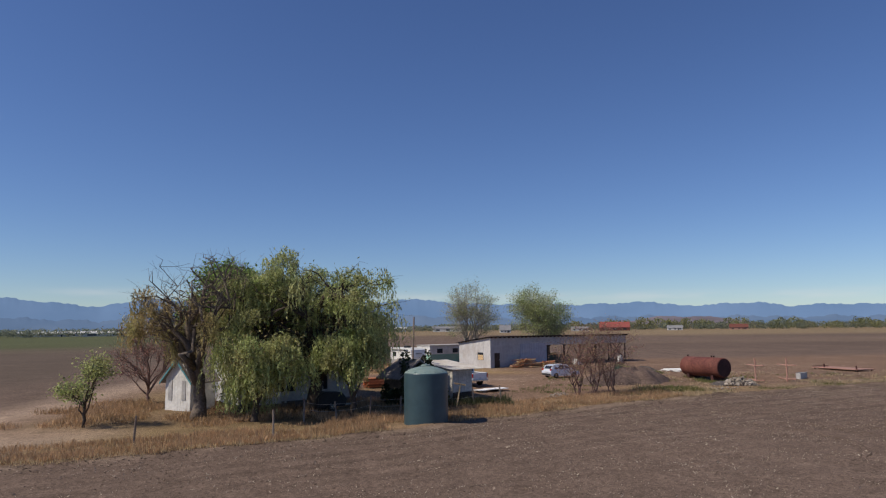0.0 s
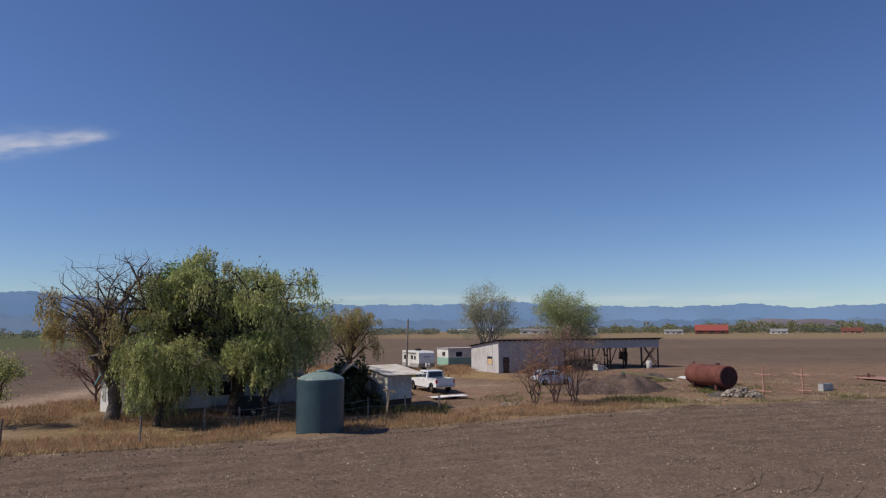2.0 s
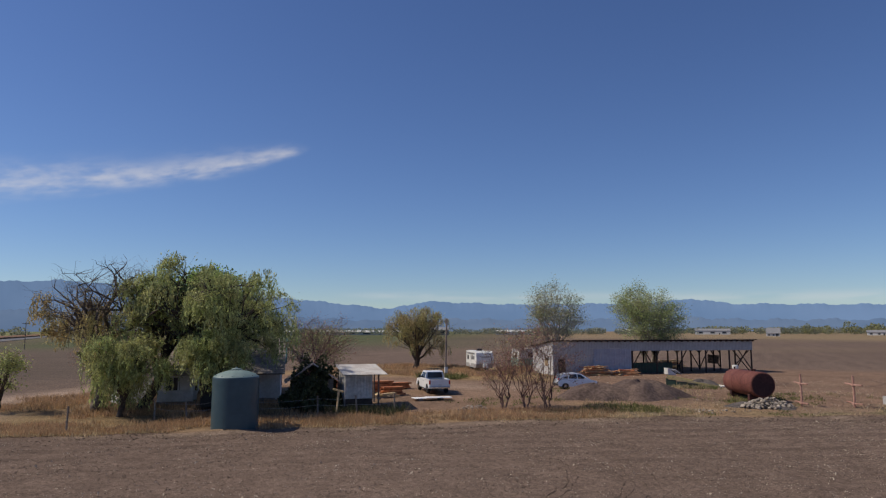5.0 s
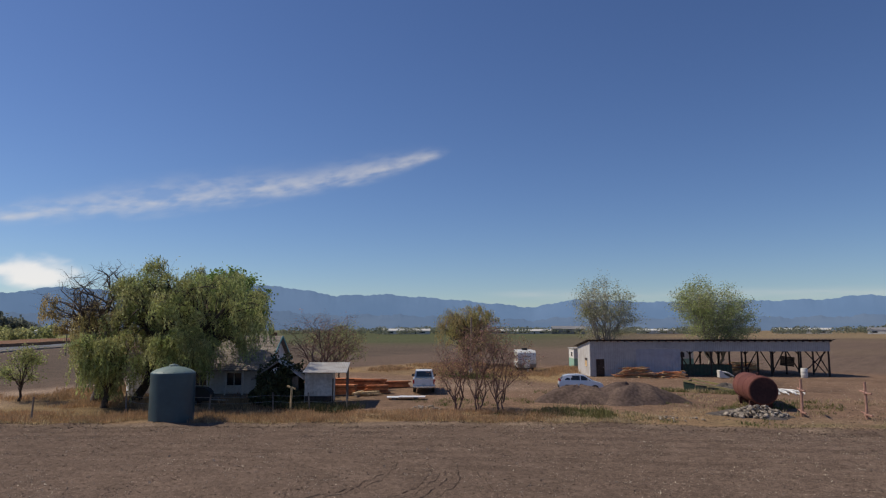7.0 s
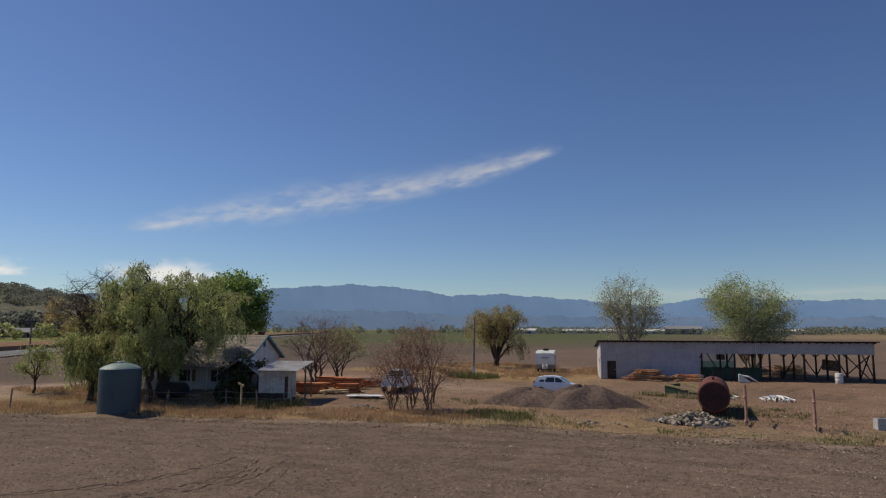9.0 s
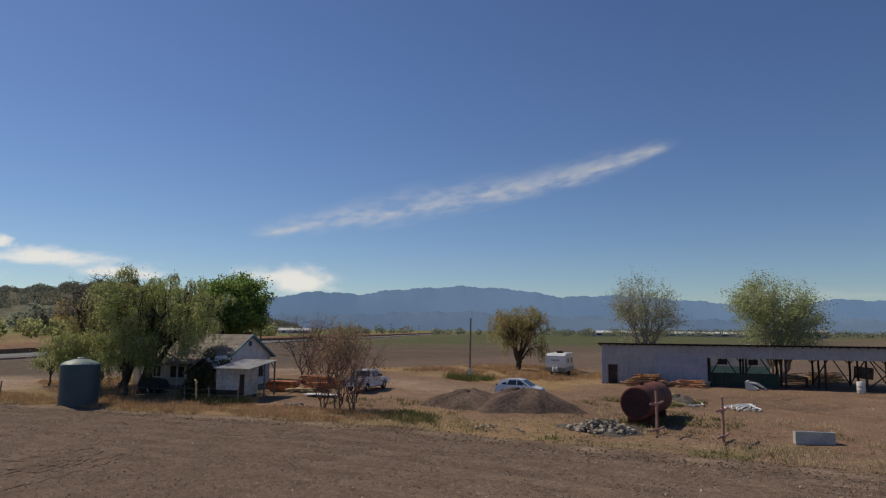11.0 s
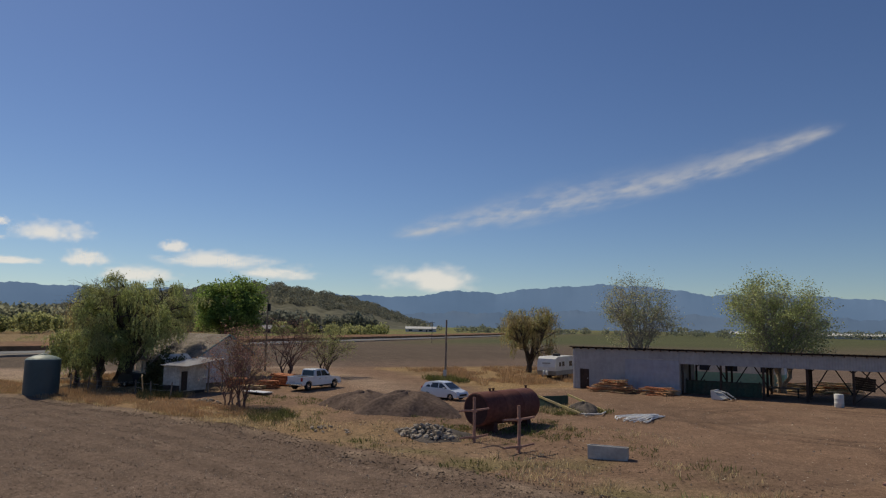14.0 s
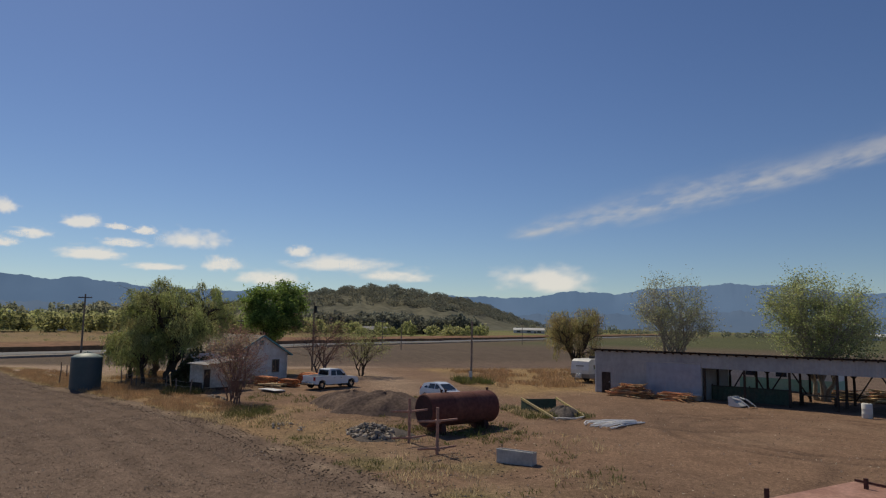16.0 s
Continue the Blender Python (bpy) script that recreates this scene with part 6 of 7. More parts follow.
# ---- steel and odd pieces in the yard ----
def build_rack(label, x, y, yaw, h, arm):
    t = thing("steel_rack", label, "pipe rack", pose(x, y, gz(x, y), 0, 0, yaw), "rusted pipe racks")
    part("upright", tube(bmesh.new(), [(0, 0, -0.2), (0.02, 0, h * 0.5), (0, 0, h)], [0.085, 0.075, 0.075], 8), RUST_PALE, t)
    for z, l in ((h * 0.70, arm), (0.24, arm * 0.95)):
        for s in (-1, 1):
            part("cross_arm", tube(bmesh.new(), [(0.0, 0.04 * s, z), (0.05 * s, 0.5 * l * s, z + 0.03), (0.02, l * s, z + 0.05)], [0.06, 0.055, 0.05], 7), RUST_PALE, t)
        part("bracket", boxed(-0.10, 0.10, -0.11, 0.11, z - 0.08, z + 0.08, bevel=0.02), RUST_PALE, t)


build_rack("rusted pink-brown steel post rack with cross arms", 28.2, 62.8, 19.6, 2.25, 1.05)
build_rack("second rusted steel post rack with cross arms", 31.5, 63.6, 19.6, 2.15, 1.1)


def build_trough():
    a, b = Vector((33.9, 65.8)), Vector((35.05, 66.9))
    yaw = math.degrees(math.atan2(b.y - a.y, b.x - a.x))
    t = thing("steel_trough", "grey galvanised box trough lying on the dirt", "trough", pose(a.x, a.y, -0.28, 0, 0, yaw))
    L, D, H = 1.75, 0.45, 0.64
    for args in ((0, L, 0, 0.03, 0.05, H), (0, L, D - 0.03, D, 0.05, H), (0, 0.03, 0.03, D - 0.03, 0.05, H), (L - 0.03, L, 0.03, D - 0.03, 0.05, H)):
        part("side_panel", boxed(*args, bevel=0.008), STEEL_GREY, t)
    part("bottom_panel", boxed(0.03, L - 0.03, 0.03, D - 0.03, 0.05, 0.08), STEEL_GREY, t)
    part("rim", boxed(-0.02, L + 0.02, -0.02, 0.03, H, H + 0.03), PVC, t)
    part("base_board", boxed(0.1, L + 0.35, -0.06, D, -0.02, 0.05), TIMBER_DARK, t)


build_trough()


def build_trench_frame():
    t = thing("steel_pit_frame", "low frame of yellow beams and dark green steel boards", "frame", pose(0, 0, 0))
    p = [Vector(v) for v in ((18.3, 72.3, 0), (22.7, 72.9, 0), (18.2, 74.9, 0), (22.3, 75.2, 0))]
    ga = [gz(v.x, v.y) for v in p]
    part("beam", beam(bmesh.new(), p[0] + Vector((0, 0, 0.86)), p[1] + Vector((0, 0, 0.14)), 0.10, 0.14), YELLOW, t, "faded yellow beam")
    part("beam", beam(bmesh.new(), p[2] + Vector((0, 0, 0.86)), p[3] + Vector((0, 0, 0.14)), 0.10, 0.14), YELLOW, t, "faded yellow beam")
    for f, h in ((0.0, 0.74), (0.2, 0.58), (0.4, 0.42), (0.6, 0.26)):
        q = p[0].lerp(p[1], f)
        r = p[0].lerp(p[1], f + 0.19)
        part("board", beam(bmesh.new(), q + Vector((0, 0.02, h * 0.45)), r + Vector((0, 0.02, h * 0.40)), 0.05, h * 0.95), GREEN_STEEL, t)
    part("end_board", beam(bmesh.new(), p[0] + Vector((0, 0, 0.42)), p[2] + Vector((0, 0, 0.42)), 0.06, 0.78), GREEN_STEEL, t)
    part("rail", tube(bmesh.new(), [p[1] + Vector((0, 0, 0.12)), (p[1] + p[3]) / 2 + Vector((0.6, 0.2, 0.12)), p[3] + Vector((0, 0, 0.12))], [0.05] * 3, 6), PVC, t)
    return t


build_trench_frame()
rubble("few pale stones at the corner of the yellow frame", 23.1, 72.8, 0.45, 0.35, 0.2, 9, 0.8)
tufts("weeds", "green and yellow weeds round the yellow frame", 420, patch(16.5, 22.4, 71.2, 76, -0.1, 3), WEED, 0.4, 0.022, 0.5)
tufts("weeds", "pale weeds along the yellow frame", 300, patch(16.8, 22, 71.3, 75.5, -0.5, 3), GRASS_PALE, 0.4, 0.02, 0.4)
tufts("weeds", "bush of dry weeds at the foot of the pole", 160, patch(-7.2, -2.4, 73.2, 76.4, -1.5, 3), WEED, 0.85, 0.03, 0.7)
tufts("weeds", "green weeds under the rusted tank", 260, patch(23.5, 30, 62.0, 69.5, -0.2, 9), WEED, 0.32, 0.022, 0.6)


tufts("weeds", "dark dead scrub below the lean-to shed", 260, patch(-2.0, 4.2, 46.2, 49.2, -0.6, 3), VINE, 0.75, 0.022, 0.6)
tufts("weeds", "dull green scrub by the spoil heaps", 240, patch(14.8, 19.8, 52.8, 55.4, -0.3, 5), WEED, 0.5, 0.02, 0.6)


tufts("weeds", "yellow-green bush of weeds on the near bank", 90, patch(42.2, 43.8, 63.4, 64.8, -1.5, 3), LEAF_MEADOW, 0.6, 0.03, 0.6)


def build_sheets():
    t = thing("roofing_sheets", "two white corrugated sheets lying on low blocks", "metal sheets", pose(3.1, 55.0, gz(3.1, 55.0), 0, 0, 38))
    for k, (x, y, r) in enumerate(((-0.45, 0.0, 3), (0.55, 0.15, -4))):
        bm = corrugated(1.9, 1.0, 0.14, 0.012)
        part("sheet", bm, SHEET_WHITE, t, m=pose(x - 0.9, y + 0.5 - 0.3 * k, 0.16 + 0.05 * k, 90, 0, r))
    for x in (-0.8, 0.8):
        part("block", boxed(x - 0.15, x + 0.15, -0.4, 0.7, -0.05, 0.12, bevel=0.01), TIMBER_GREY, t)


build_sheets()


def build_loader_bucket():
    t = thing("loader_bucket", "white skid-loader bucket and arms under the barn edge", "machine part", pose(17.3, 90.3, 0.0, 0, 0, 25) @ Matrix.Scale(0.8, 4))
    bm = prism(bmesh.new(), [(-0.9, 0.05), (0.2, 0.02), (0.35, 0.12), (-0.3, 0.5), (-0.65, 0.98), (-0.95, 0.95)], -0.75, 0.75)
    bmesh.ops.bevel(bm, geom=bm.edges[:], offset=0.03, segments=2, affect="EDGES")
    part("bucket", bm, FAR_WHITE, t)
    for y in (-0.6, 0.6):
        part("arm", tube(bmesh.new(), [(-0.8, y, 0.85), (0.2, y, 0.7), (1.1, y, 0.12)], [0.08, 0.08, 0.06], 8), FAR_WHITE, t)
    part("axle", tube(bmesh.new(), [(0.9, -0.7, 0.2), (0.9, 0.7, 0.2)], [0.09, 0.09], 10), PLASTIC_BLACK, t)
    part("hose", tube(bmesh.new(), [(-0.5, 0.2, 0.9), (0.1, 0.3, 1.0), (0.5, 0.2, 0.4)], [0.03] * 3, 6), PLASTIC_BLACK, t)


build_loader_bucket()


def build_drums():
    s = thing("plastic_drum", "white plastic drum standing beside a barn post", "drum", pose(23.9, 95.2, 0.0))
    part("body", lathe(bmesh.new(), [(0, 0), (0.3, 0), (0.33, 0.05), (0.33, 0.3), (0.345, 0.33), (0.33, 0.36), (0.33, 0.62), (0.345, 0.65), (0.33, 0.68), (0.33, 0.95), (0.29, 1.0), (0, 1.0)], 24), FAR_WHITE, s, smooth=True)
    part("bung", lathe(bmesh.new(), [(0, 1.0), (0.04, 1.0), (0.04, 1.03), (0, 1.03)], 10), PLASTIC_BLACK, s, m=pose(0.18, 0, 0))
    d = thing("plastic_tub", "pale round plastic tub against the barn wall", "tub", pose(13.1, 89.2, 0.0))
    part("body", lathe(bmesh.new(), [(0, 0), (0.35, 0), (0.42, 0.45), (0.45, 0.46), (0.45, 0.5), (0.4, 0.5), (0.34, 0.08), (0, 0.08)], 24), BARN_END, d, smooth=True)
    part("handle", tube(bmesh.new(), [(0.45, -0.1, 0.44), (0.52, 0, 0.44), (0.45, 0.1, 0.44)], [0.015] * 3, 6), PLASTIC_BLACK, d)
    b = thing("boarded_screen", "dark boarded panel hanging in the last barn bay", "panel", BARN @ pose(22.7, 4.4, 0.95, 0, 6, 0))
    for k in range(6):
        part("board", boxed(0, 1.6, -0.03, 0.03, k * 0.18, k * 0.18 + 0.17), TIMBER_DARK, b)
    g = thing("green_boarding", "dark green net hung along the first open bay", "netting", BARN @ pose(9.9, 1.8, 0.0))
    part("sheet", corrugated(6.2, 1.15, 0.4, 0.05), GREEN_STEEL, g)
    part("rail", boxed(0, 6.2, -0.04, 0.06, 1.15, 1.2), TIMBER_DARK, g)
    for k in range(5):
        part("stake", boxed(k * 1.5, k * 1.5 + 0.08, 0.05, 0.13, 0, 1.3), TIMBER_DARK, g)
    p = thing("work_bench", "dark timber bench with junk in the barn bay", "bench", BARN @ pose(16.2, 3.6, 0.0))
    part("top", boxed(0, 2.6, 0, 0.8, 0.72, 0.8, bevel=0.01), TIMBER_GREY, p)
    for x, y in ((0.05, 0.05), (2.45, 0.05), (0.05, 0.65), (2.45, 0.65)):
        part("leg", boxed(x, x + 0.1, y, y + 0.1, 0, 0.72), TIMBER_DARK, p)
    for k in range(4):
        c = thing("scrap_crate", "weathered crate of scrap in the barn", "crate", BARN @ pose(11.0 + k * 1.3, 4.6, 0, 0, 0, k * 23))
        part("side", boxed(-0.4, 0.4, -0.3, 0.3, 0.0, 0.5 + 0.1 * (k % 3), bevel=0.01), TIMBER_GREY if k % 2 else RUST, c)
        part("rim", boxed(-0.43, 0.43, -0.33, 0.33, 0.5 + 0.1 * (k % 3), 0.55 + 0.1 * (k % 3)), TIMBER_DARK, c)


build_drums()


def build_plate():
    t = thing("steel_hopper", "flat red-brown rusted steel deck with stub posts", "steel deck", pose(43.4, 75.2, gz(43, 75) - 0.33, 0, 0, 109))
    part("deck", boxed(-2.9, 2.9, -1.3, 1.3, 0.5, 0.58, bevel=0.02), RUST_PALE, t)
    for x, y in ((-2.7, -1.0), (2.7, -1.0), (-2.7, 1.0), (2.7, 1.0)):
        part("leg", tube(bmesh.new(), [(x, y, -0.1), (x, y, 0.5)], [0.07, 0.07], 8), RUST_DARK, t)
    for x, y in ((-2.7, 1.15), (2.0, 0.4)):
        part("stub_post", boxed(x - 0.06, x + 0.06, y - 0.06, y + 0.06, 0.58, 0.95, bevel=0.01), RUST_DARK, t)
    part("side_rail", beam(bmesh.new(), (2.8, -1.1, 0.62), (2.8, 1.2, 0.66), 0.08), RUST_DARK, t)


build_plate()


def build_vine_shed():
    t = thing("overgrown_outhouse", "small outhouse buried in dark vines between house and shed", "outhouse", pose(-2.9, 48.4, gz(-2.9, 48.4), 0, 0, 38) @ Matrix.Scale(1.06, 4))
    part("wall", boxed(-1.3, 1.3, -1.0, 1.2, 0, 1.9), TIMBER_GREY, t)
    for s in (-1, 1):
        bm = prism(bmesh.new(), [(0, 2.95), (s * 1.75, 1.75), (s * 1.75, 1.67), (0, 2.86)], -1.25, 1.5)
        part("roof_side", bm, SHINGLE if s < 0 else ROOF_PALE, t)
    rng = np.random.default_rng(5)
    n = 9000
    u = rng.normal(size=(n, 3))
    u /= np.linalg.norm(u, axis=1, keepdims=True)
    u[:, 2] = np.abs(u[:, 2])
    lump = 1 + 0.35 * np.sin(u[:, :1] * 7) * np.cos(u[:, 1:2] * 6 + 2) + 0.15 * np.sin(u[:, 2:] * 9)
    c = u * lump * rng.uniform(0.8, 1.02, (n, 1)) * (1.7, 1.6, 2.5) + (0.1, -0.5, 0.1)
    c = c[(c[:, 2] < 2.2 + 0.4 * np.sin(c[:, 0] * 3)) | (rng.random(n) < 0.4)]
    al = rng.normal(size=c.shape)
    al /= np.linalg.norm(al, axis=1, keepdims=True)
    ac = np.cross(al, rng.normal(size=c.shape))
    ac /= np.linalg.norm(ac, axis=1, keepdims=True)
    part("vines", cards("vines", c, al * 0.12, ac * 0.08, VINE), VINE, t, "dark tangled vines")


build_vine_shed()


def build_black_bin():
    t = thing("covered_trailer", "black tarpaulin-covered cart beside the porch", "cart", pose(-8.2, 45.1, gz(-8.2, 45.1), 0, 0, 40))
    bm = bmesh.new()
    prism(bm, [(-1.1, 0.3), (1.1, 0.3), (1.15, 0.8), (0.8, 1.2), (-0.5, 1.3), (-1.1, 1.0)], -0.6, 0.6)
    bmesh.ops.bevel(bm, geom=bm.edges[:], offset=0.08, segments=2, affect="EDGES")
    part("cover", bm, PLASTIC_BLACK, t)
    for s in (-1, 1):
        wheel(t, 0, s * 0.62, 0.3, 0.16, s)
    part("drawbar", beam(bmesh.new(), (1.0, 0, 0.35), (2.3, 0, 0.3), 0.07), STEEL_GREY, t)


build_black_bin()


# ---- fence, poles ----
def build_fence():
    t = thing("wire_fence", "leaning old timber posts with sagging wire beside the willows", "fence", pose(0, 0, 0))
    P = ((-22.0, 30.6), (-15.5, 33.2), (-9.0, 34.5), (-8.7, 40.2), (-6.9, 41.0), (-5.0, 41.9), (-3.2, 42.7), (-0.6, 45.8), (1.6, 47.0), (3.6, 48.4))
    tops = []
    for k, (x, y) in enumerate(P):
        z = gz(x, y)
        lx, ly = random.uniform(-0.12, 0.12), random.uniform(-0.1, 0.1)
        h = random.uniform(1.05, 1.4)
        part("post", tube(bmesh.new(), [(x, y, z - 0.2), (x + lx * 0.5, y + ly * 0.5, z + h * 0.5), (x + lx, y + ly, z + h)], [0.06, 0.055, 0.05], 7), TIMBER_GREY, t)
        tops.append(Vector((x + lx * 0.8, y + ly * 0.8, z + h * 0.85)))
    for a, b in zip(tops[3:], tops[4:]):
        for d in (0.0, -0.4):
            m = (a + b) / 2 + Vector((0, 0, d - 0.08))
            part("wire", tube(bmesh.new(), [a + Vector((0, 0, d)), m, b + Vector((0, 0, d))], [0.008] * 3, 4), STEEL_GREY, t)
    s = thing("broken_sign_post", "leaning pale timber T-post in the dry grass", "post", pose(0.4, 46.4, gz(0.4, 46.4), 6, 10, 0))
    part("post", boxed(-0.05, 0.05, -0.05, 0.05, -0.2, 1.6), TIMBER_PALE, s)
    part("cross_bar", boxed(-0.45, 0.35, -0.04, 0.04, 1.5, 1.6), TIMBER_PALE, s)


build_fence()


def build_pole(label, x, y, z, h, arm=0.0, lean=0.0, lamp=False, boxy=False, r=0.12):
    t = thing("utility_pole", label, "utility pole", pose(x, y, z, lean, lean * 0.7, random.uniform(0, 90)), "utility poles")
    part("pole", tube(bmesh.new(), [(0, 0, -0.5), (0, 0, h * 0.5), (0, 0, h)], [r, r * 0.88, r * 0.7], 9), TIMBER_GREY, t)
    if arm:
        part("cross_arm", boxed(-arm, arm, -0.07, 0.07, h - 0.6, h - 0.46), TIMBER_DARK, t)
        for k in (-0.9, -0.4, 0.4, 0.9):
            part("insulator", lathe(bmesh.new(), [(0, 0), (0.05, 0), (0.06, 0.06), (0.03, 0.14), (0, 0.15)], 8), FAR_WHITE, t, m=pose(arm * k, 0, h - 0.46))
    if lamp:
        part("lamp_head", boxed(-0.12, 0.12, -0.2, 0.2, h - 1.3, h - 0.4, bevel=0.05), PLASTIC_BLACK, t, "dark transformer can", pose(0.2, 0, 0))
    if boxy:
        part("meter_box", boxed(-0.16, 0.16, -0.26, -0.08, 0.5, 1.1, bevel=0.02), FAR_WHITE, t, "pale meter box")
    return t


build_pole("grey timber pole with a meter box beside the drive", -4.2, 74.6, 0.1, 6.2, boxy=True, lean=1.5)
build_pole("timber pole with dark transformer behind the house", -22.4, 58.9, 0, 8.4, lamp=True)
build_pole("tall timber power pole with cross arm by the road", -46.5, 25.5, 0.4, 9.2, arm=1.1, r=0.15)
for px_, py_, h_ in ((-98, 77, 7.0), (-94, 81, 5.4), (-155, 132, 7.5), (-230, 195, 8.0), (-300, 255, 8.0)):
    build_pole("distant timber power pole along the road", px_, py_, gz(px_, py_), h_, arm=0.9 if h_ > 6 else 0.0)
build_pole("thin timber pole near the western fields", -62.0, 47.0, 0, 6.5, arm=0.8)


# ---- far buildings ----
def far_house(label, x, y, yaw, w, d, h, roof, wall_mat, roof_mat, windows=3):
    z = gz(x, y)
    t = thing("farm_building", label, "building", pose(x, y, z - 0.3, 0, 0, yaw), "far buildings")
    part("wall", boxed(-w / 2, w / 2, -d / 2, d / 2, 0, h), wall_mat, t)
    bm = bmesh.new()
    a = [bm.verts.new((s * (w / 2 + 0.5), yy, zz)) for s in (-1, 1) for yy, zz in ((-d / 2 - 0.6, h - 0.1), (0, h + roof), (d / 2 + 0.6, h - 0.1))]
    for f in ((0, 1, 2), (3, 5, 4), (0, 3, 4, 1), (1, 4, 5, 2), (0, 2, 5, 3)):
        bm.faces.new([a[i] for i in f])
    part("roof", bm, roof_mat, t)
    for k in range(windows):
        x0 = -w / 2 + w * (k + 0.5) / windows
        wn_ = part("window", boxed(x0 - w * 0.06, x0 + w * 0.06, -d / 2 - 0.08, -d / 2 - 0.01, h * 0.3, h * 0.72), GLASS, t)
    part("door", boxed(w * 0.18, w * 0.18 + 1.2, -d / 2 - 0.07, -d / 2 - 0.01, 0.3, 2.4), DARK, t)


def by_heading(az, r, cx=20.0, cy=20.0):
    a = radians(az)
    return cx - math.sin(a) * r, cy + math.cos(a) * r


FAR = (("large barn with bright red roof on the plain", -12.7, 800, -10, 34, 18, 4.2, 6.5, RUST, FAR_RED),
       ("white farmhouse beside the tree belt", -17.6, 820, -15, 17, 10, 3.0, 3.0, FAR_WHITE, FAR_GREY),
       ("tan farmhouse with orange-red roof", -22.5, 840, -20, 20, 10, 3.0, 4.0, RUST_PALE, RUST),
       ("white steep-roofed farmhouse on the plain", -3.0, 620, 0, 10, 7, 3.0, 4.5, FAR_WHITE, FAR_GREY),
       ("pale grey metal building near the red barn", -9.8, 800, -8, 20, 12, 3.4, 2.2, FAR_WHITE, FAR_GREY),
       ("long low white shed on the plain", 28.5, 760, 28, 70, 12, 3.6, 2.0, FAR_WHITE, FAR_WHITE),
       ("long white greenhouse shed", 33.0, 800, 32, 60, 12, 3.6, 2.0, FAR_WHITE, FAR_WHITE),
       ("grey barn beside long white sheds", 24.6, 740, 24, 36, 16, 6.0, 3.0, FAR_GREY, FAR_GREY),
       ("long white packing shed", 17.0, 820, 17, 60, 14, 4.0, 2.0, FAR_WHITE, FAR_WHITE),
       ("white industrial shed in the far town", 7.0, 900, 7, 60, 16, 5.0, 2.0, FAR_WHITE, FAR_WHITE),
       ("pale town building among trees", 1.5, 880, 2, 40, 14, 5.0, 2.5, FAR_WHITE, FAR_GREY),
       ("far white shed across the green field", 38.5, 700, 38, 50, 12, 4.0, 2.0, FAR_WHITE, FAR_WHITE),
       ("pale farm shed below the hill", 74.0, 420, 72, 26, 10, 3.2, 2.0, FAR_GREY, FAR_WHITE),
       ("low farmhouse past the meadow", 77.0, 360, 76, 18, 9, 3.0, 2.0, TIMBER_GREY, FAR_GREY),
       ("white cottage across the meadow", 103.0, 330, 103, 9, 7, 3.0, 2.2, FAR_WHITE, FAR_WHITE),
       ("low white farm shed among trees", 66.0, 640, 66, 30, 10, 3.5, 2.0, FAR_WHITE, FAR_WHITE))
for label, az, r, yaw, w, d, h, rf, wm, rm in FAR:
    x, y = by_heading(az, r)
    far_house(label, x, y, yaw, w, d, h, rf, wm, rm)


# ---- clouds ----
def cloud_material(name, strength):
    m = bpy.data.materials.new(name)
    m.use_nodes = True
    n, l = m.node_tree.nodes, m.node_tree.links
    n.remove(n["Principled BSDF"])
    at = n.new("ShaderNodeAttribute")
    at.attribute_name = "puff"
    em, tr, mx = n.new("ShaderNodeEmission"), n.new("ShaderNodeBsdfTransparent"), n.new("ShaderNodeMixShader")
    em.inputs[0].default_value, em.inputs[1].default_value = (0.93, 0.92, 0.95, 1), strength
    l.new(at.outputs["Fac"], mx.inputs[0])
    l.new(tr.outputs[0], mx.inputs[1])
    l.new(em.outputs[0], mx.inputs[2])
    l.new(mx.outputs[0], n["Material Output"].inputs[0])
    return m


# clouds emit their white; the sunlight on them is painted as glow
CLOUD = cloud_material("glowing_cloud", 0.72)
CIRRUS = cloud_material("thin_ice_cloud", 0.55)


def lattice(x, y, seed):
    """Smooth value noise on a unit lattice, 0 to 1."""
    i, j = np.floor(x), np.floor(y)
    u, v = x - i, y - j
    u, v = u * u * (3 - 2 * u), v * v * (3 - 2 * v)

    def value(a, c):
        h = np.sin(a * 127.1 + c * 311.7 + seed * 74.7) * 43758.5453
        return h - np.floor(h)
    return (value(i, j) * (1 - u) + value(i + 1, j) * u) * (1 - v) + (value(i, j + 1) * (1 - u) + value(i + 1, j + 1) * u) * v


def ruffled(u, v, seed, octaves=5):
    """Layered noise, about 0 to 1."""
    out, amp, total = np.zeros_like(u), 1.0, 0.0
    for k in range(octaves):
        out, total = out + amp * lattice(u * 2.0 ** k, v * 2.0 ** k, seed + k * 3.1), total + amp
        amp *= 0.55
    return out / total


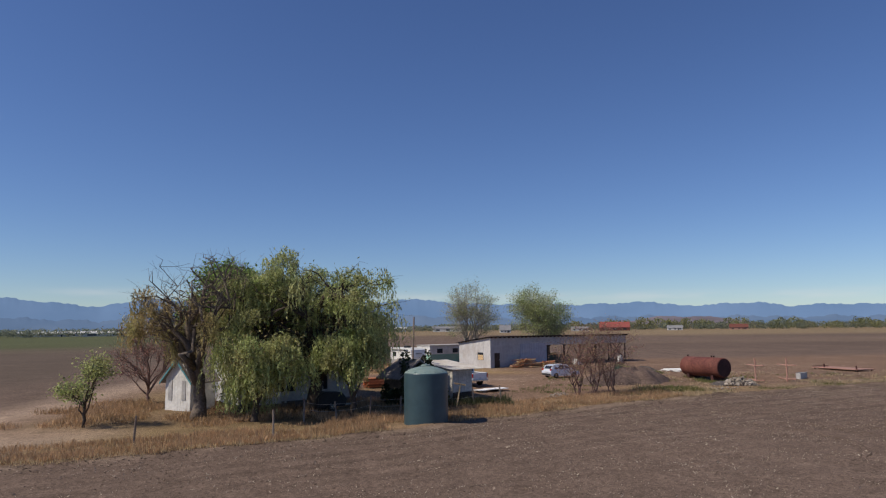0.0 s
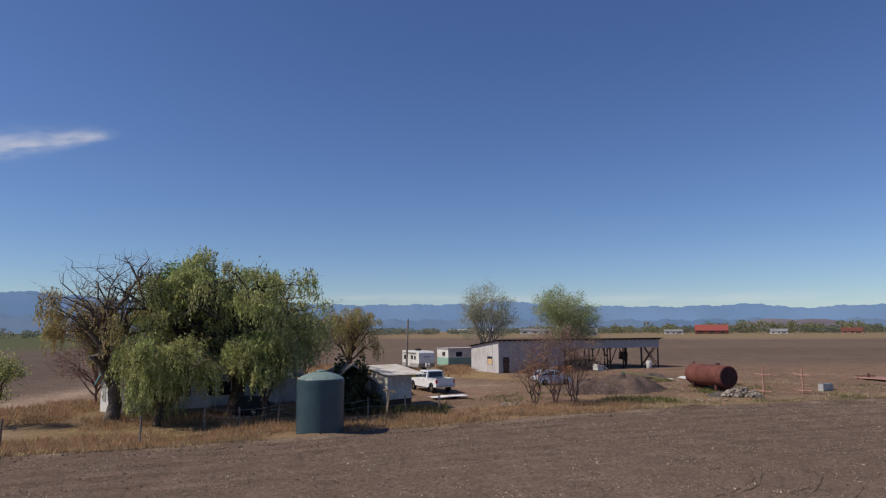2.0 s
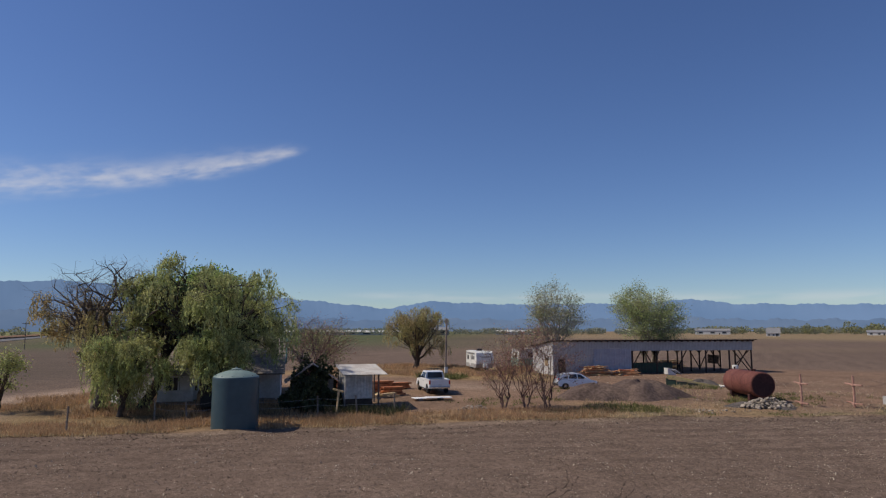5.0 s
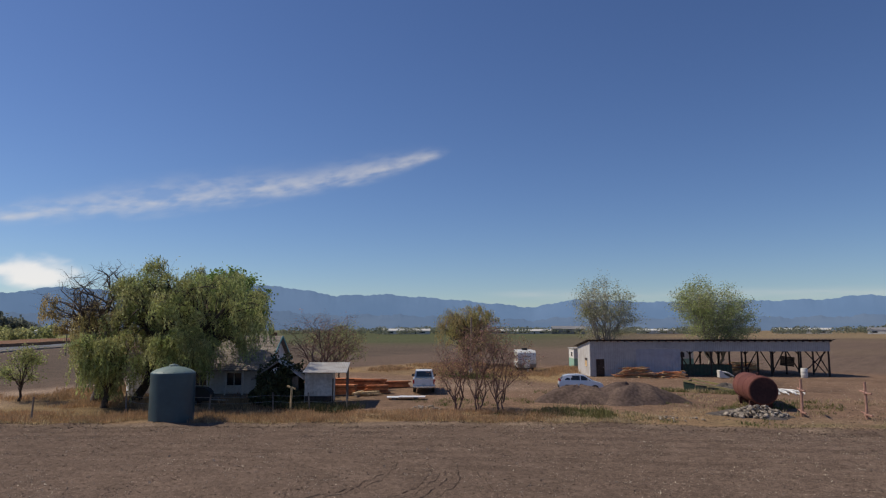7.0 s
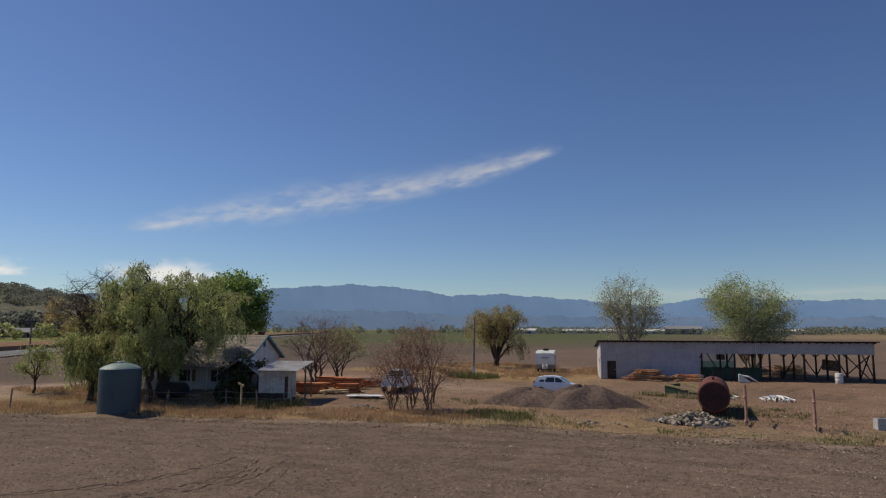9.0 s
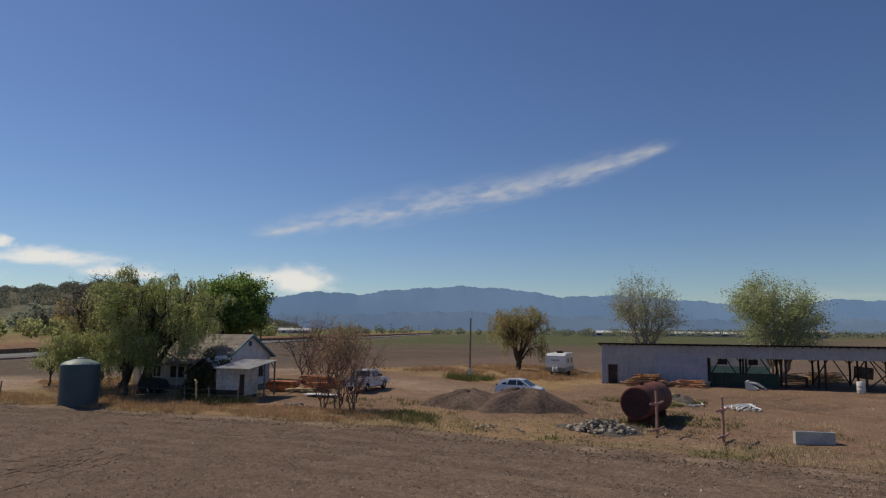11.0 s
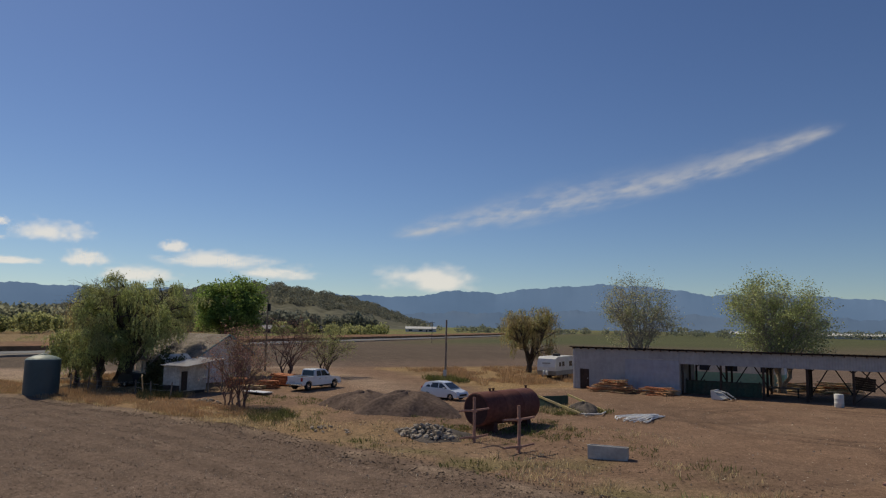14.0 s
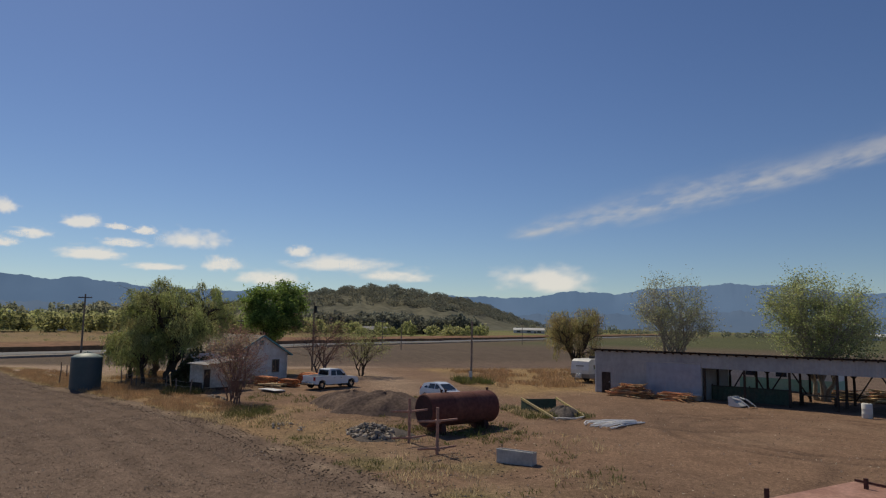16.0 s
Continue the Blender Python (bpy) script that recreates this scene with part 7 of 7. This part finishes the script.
def cloud(label, mat, az0, el0, az1, el1, half, nu, nv, shape, seed, name="cloud"):
    """A cloud on the sky's dome, from one heading and height to another; shape gives its thickness over (u, v)."""
    u, v = np.meshgrid(np.linspace(0, 1, nu), np.linspace(-1, 1, nv))
    az = az0 + (az1 - az0) * u
    el = el0 + (el1 - el0) * u + v * half
    a, e, R = np.radians(az), np.radians(el), 4300.0
    P = np.stack([-np.sin(a) * np.cos(e) * R, np.cos(a) * np.cos(e) * R + 30, np.sin(e) * R + 5], -1)
    idx = np.arange(nu * nv).reshape(nv, nu)
    q = np.stack([idx[:-1, :-1], idx[:-1, 1:], idx[1:, 1:], idx[1:, :-1]], -1).reshape(-1, 4)
    me = bpy.data.meshes.new(name)
    me.from_pydata(P.reshape(-1, 3).tolist(), [], q.tolist())
    at = me.attributes.new("puff", "FLOAT", "POINT")
    at.data.foreach_set("value", np.clip(shape(u, v, seed), 0, 1).ravel())
    me.materials.append(mat)
    return tagged(new(name, me), label, "cloud", kind="structure")


def streak(u, v, seed):
    mid = np.interp(u, (0, 0.2, 0.4, 0.58, 0.75, 0.88, 1), (-0.05, -0.22, -0.24, -0.30, -0.34, -0.12, 0)) + 0.22 * (ruffled(u * 8, v * 0, seed + 5, 3) - 0.5)
    wide = np.interp(u, (0, 0.12, 0.35, 0.55, 0.75, 0.9, 1), (0.16, 0.36, 0.60, 0.54, 0.44, 0.30, 0.14))
    q = (v - mid) / wide
    fibre = ruffled(u * 26 + v * 2.4, v * 4.0 - u * 9.0, seed)
    shreds = ruffled(u * 9 + v * 1.5, v * 1.8 - u * 6.0, seed + 2, 4)
    q = q + 0.9 * (shreds - 0.5)
    body = np.where(q < 0, np.exp(-(q / 0.60) ** 2), np.exp(-(q / 1.0) ** 2))
    thick = smooth(0.26, 0.74, 0.5 * fibre + 0.5 * shreds)
    return 0.48 * body * (0.15 + 1.0 * thick) * smooth(0, 0.07, u) * smooth(1, 0.92, u) * smooth(1, 0.8, np.abs(v))


def puffs(u, v, seed):
    x = (u - 0.5) * 2
    n1, n2 = ruffled(u * 4.0 + seed, v * 1.6 + seed, seed, 3), ruffled(u * 13.0 + seed, v * 5.0, seed + 3, 4)
    y = np.where(v > -0.15, v + 0.15, (v + 0.15) * 1.7)
    body = np.exp(-(2.4 * x * x + 2.9 * y * y)) * (0.35 + 0.95 * n1) + 0.42 * (n2 - 0.5)
    return 0.80 * smooth(0.16, 0.74, body) * smooth(1, 0.7, np.abs(v)) * smooth(1, 0.75, np.abs(x))


def veil(u, v, seed):
    return 0.22 * np.exp(-(v / 0.5) ** 2) * smooth(0.25, 0.7, ruffled(u * 16, v * 1.2 + u * 2, seed)) * smooth(0, 0.1, u) * smooth(1, 0.9, u) * smooth(1, 0.7, np.abs(v))


cloud("long thin streak of white cirrus", CIRRUS, 72.5, 8.0, 34.8, 15.6, 2.2, 420, 70, streak, 1.0)
cloud("pale thin cloud band low over the northern range", CIRRUS, -38, 2.2, 34, 3.0, 0.75, 240, 24, veil, 2.0)
for k, (az, el, wa, he) in enumerate(((106.5, 7.6, 1.5, 0.55), (104.1, 7.4, 0.9, 0.3), (101.9, 7.2, 0.9, 0.4), (98.4, 6.8, 2.3, 0.95), (96.0, 4.9, 1.4, 0.75), (89.6, 6.2, 1.0, 0.6),
                                      (86.2, 5.3, 3.7, 0.85), (81.5, 4.5, 2.9, 0.8), (105.7, 5.2, 2.0, 0.6), (103.4, 6.2, 1.7, 0.45), (110.0, 6.4, 1.5, 0.45), (111.6, 5.7, 1.0, 0.4),
                                      (69.0, 4.2, 4.0, 1.3), (92.2, 3.8, 2.6, 0.8), (101.0, 4.4, 2.0, 0.35), (112.0, 8.3, 1.2, 0.7))):
    cloud("small flat-based white cloud low in the west", CLOUD, az + wa * 1.7, el, az - wa * 1.7, el, he * 1.9, 70, 40, puffs, 1.3 * k + 0.7)


# the plan above is drawn at 1 : 1.13; bring the whole place to true metres
for ob in [o for o in scene.objects if o.parent is None and o.type in ("MESH", "EMPTY")]:
    ob.matrix_world = Matrix.Scale(1.13, 4) @ ob.matrix_world
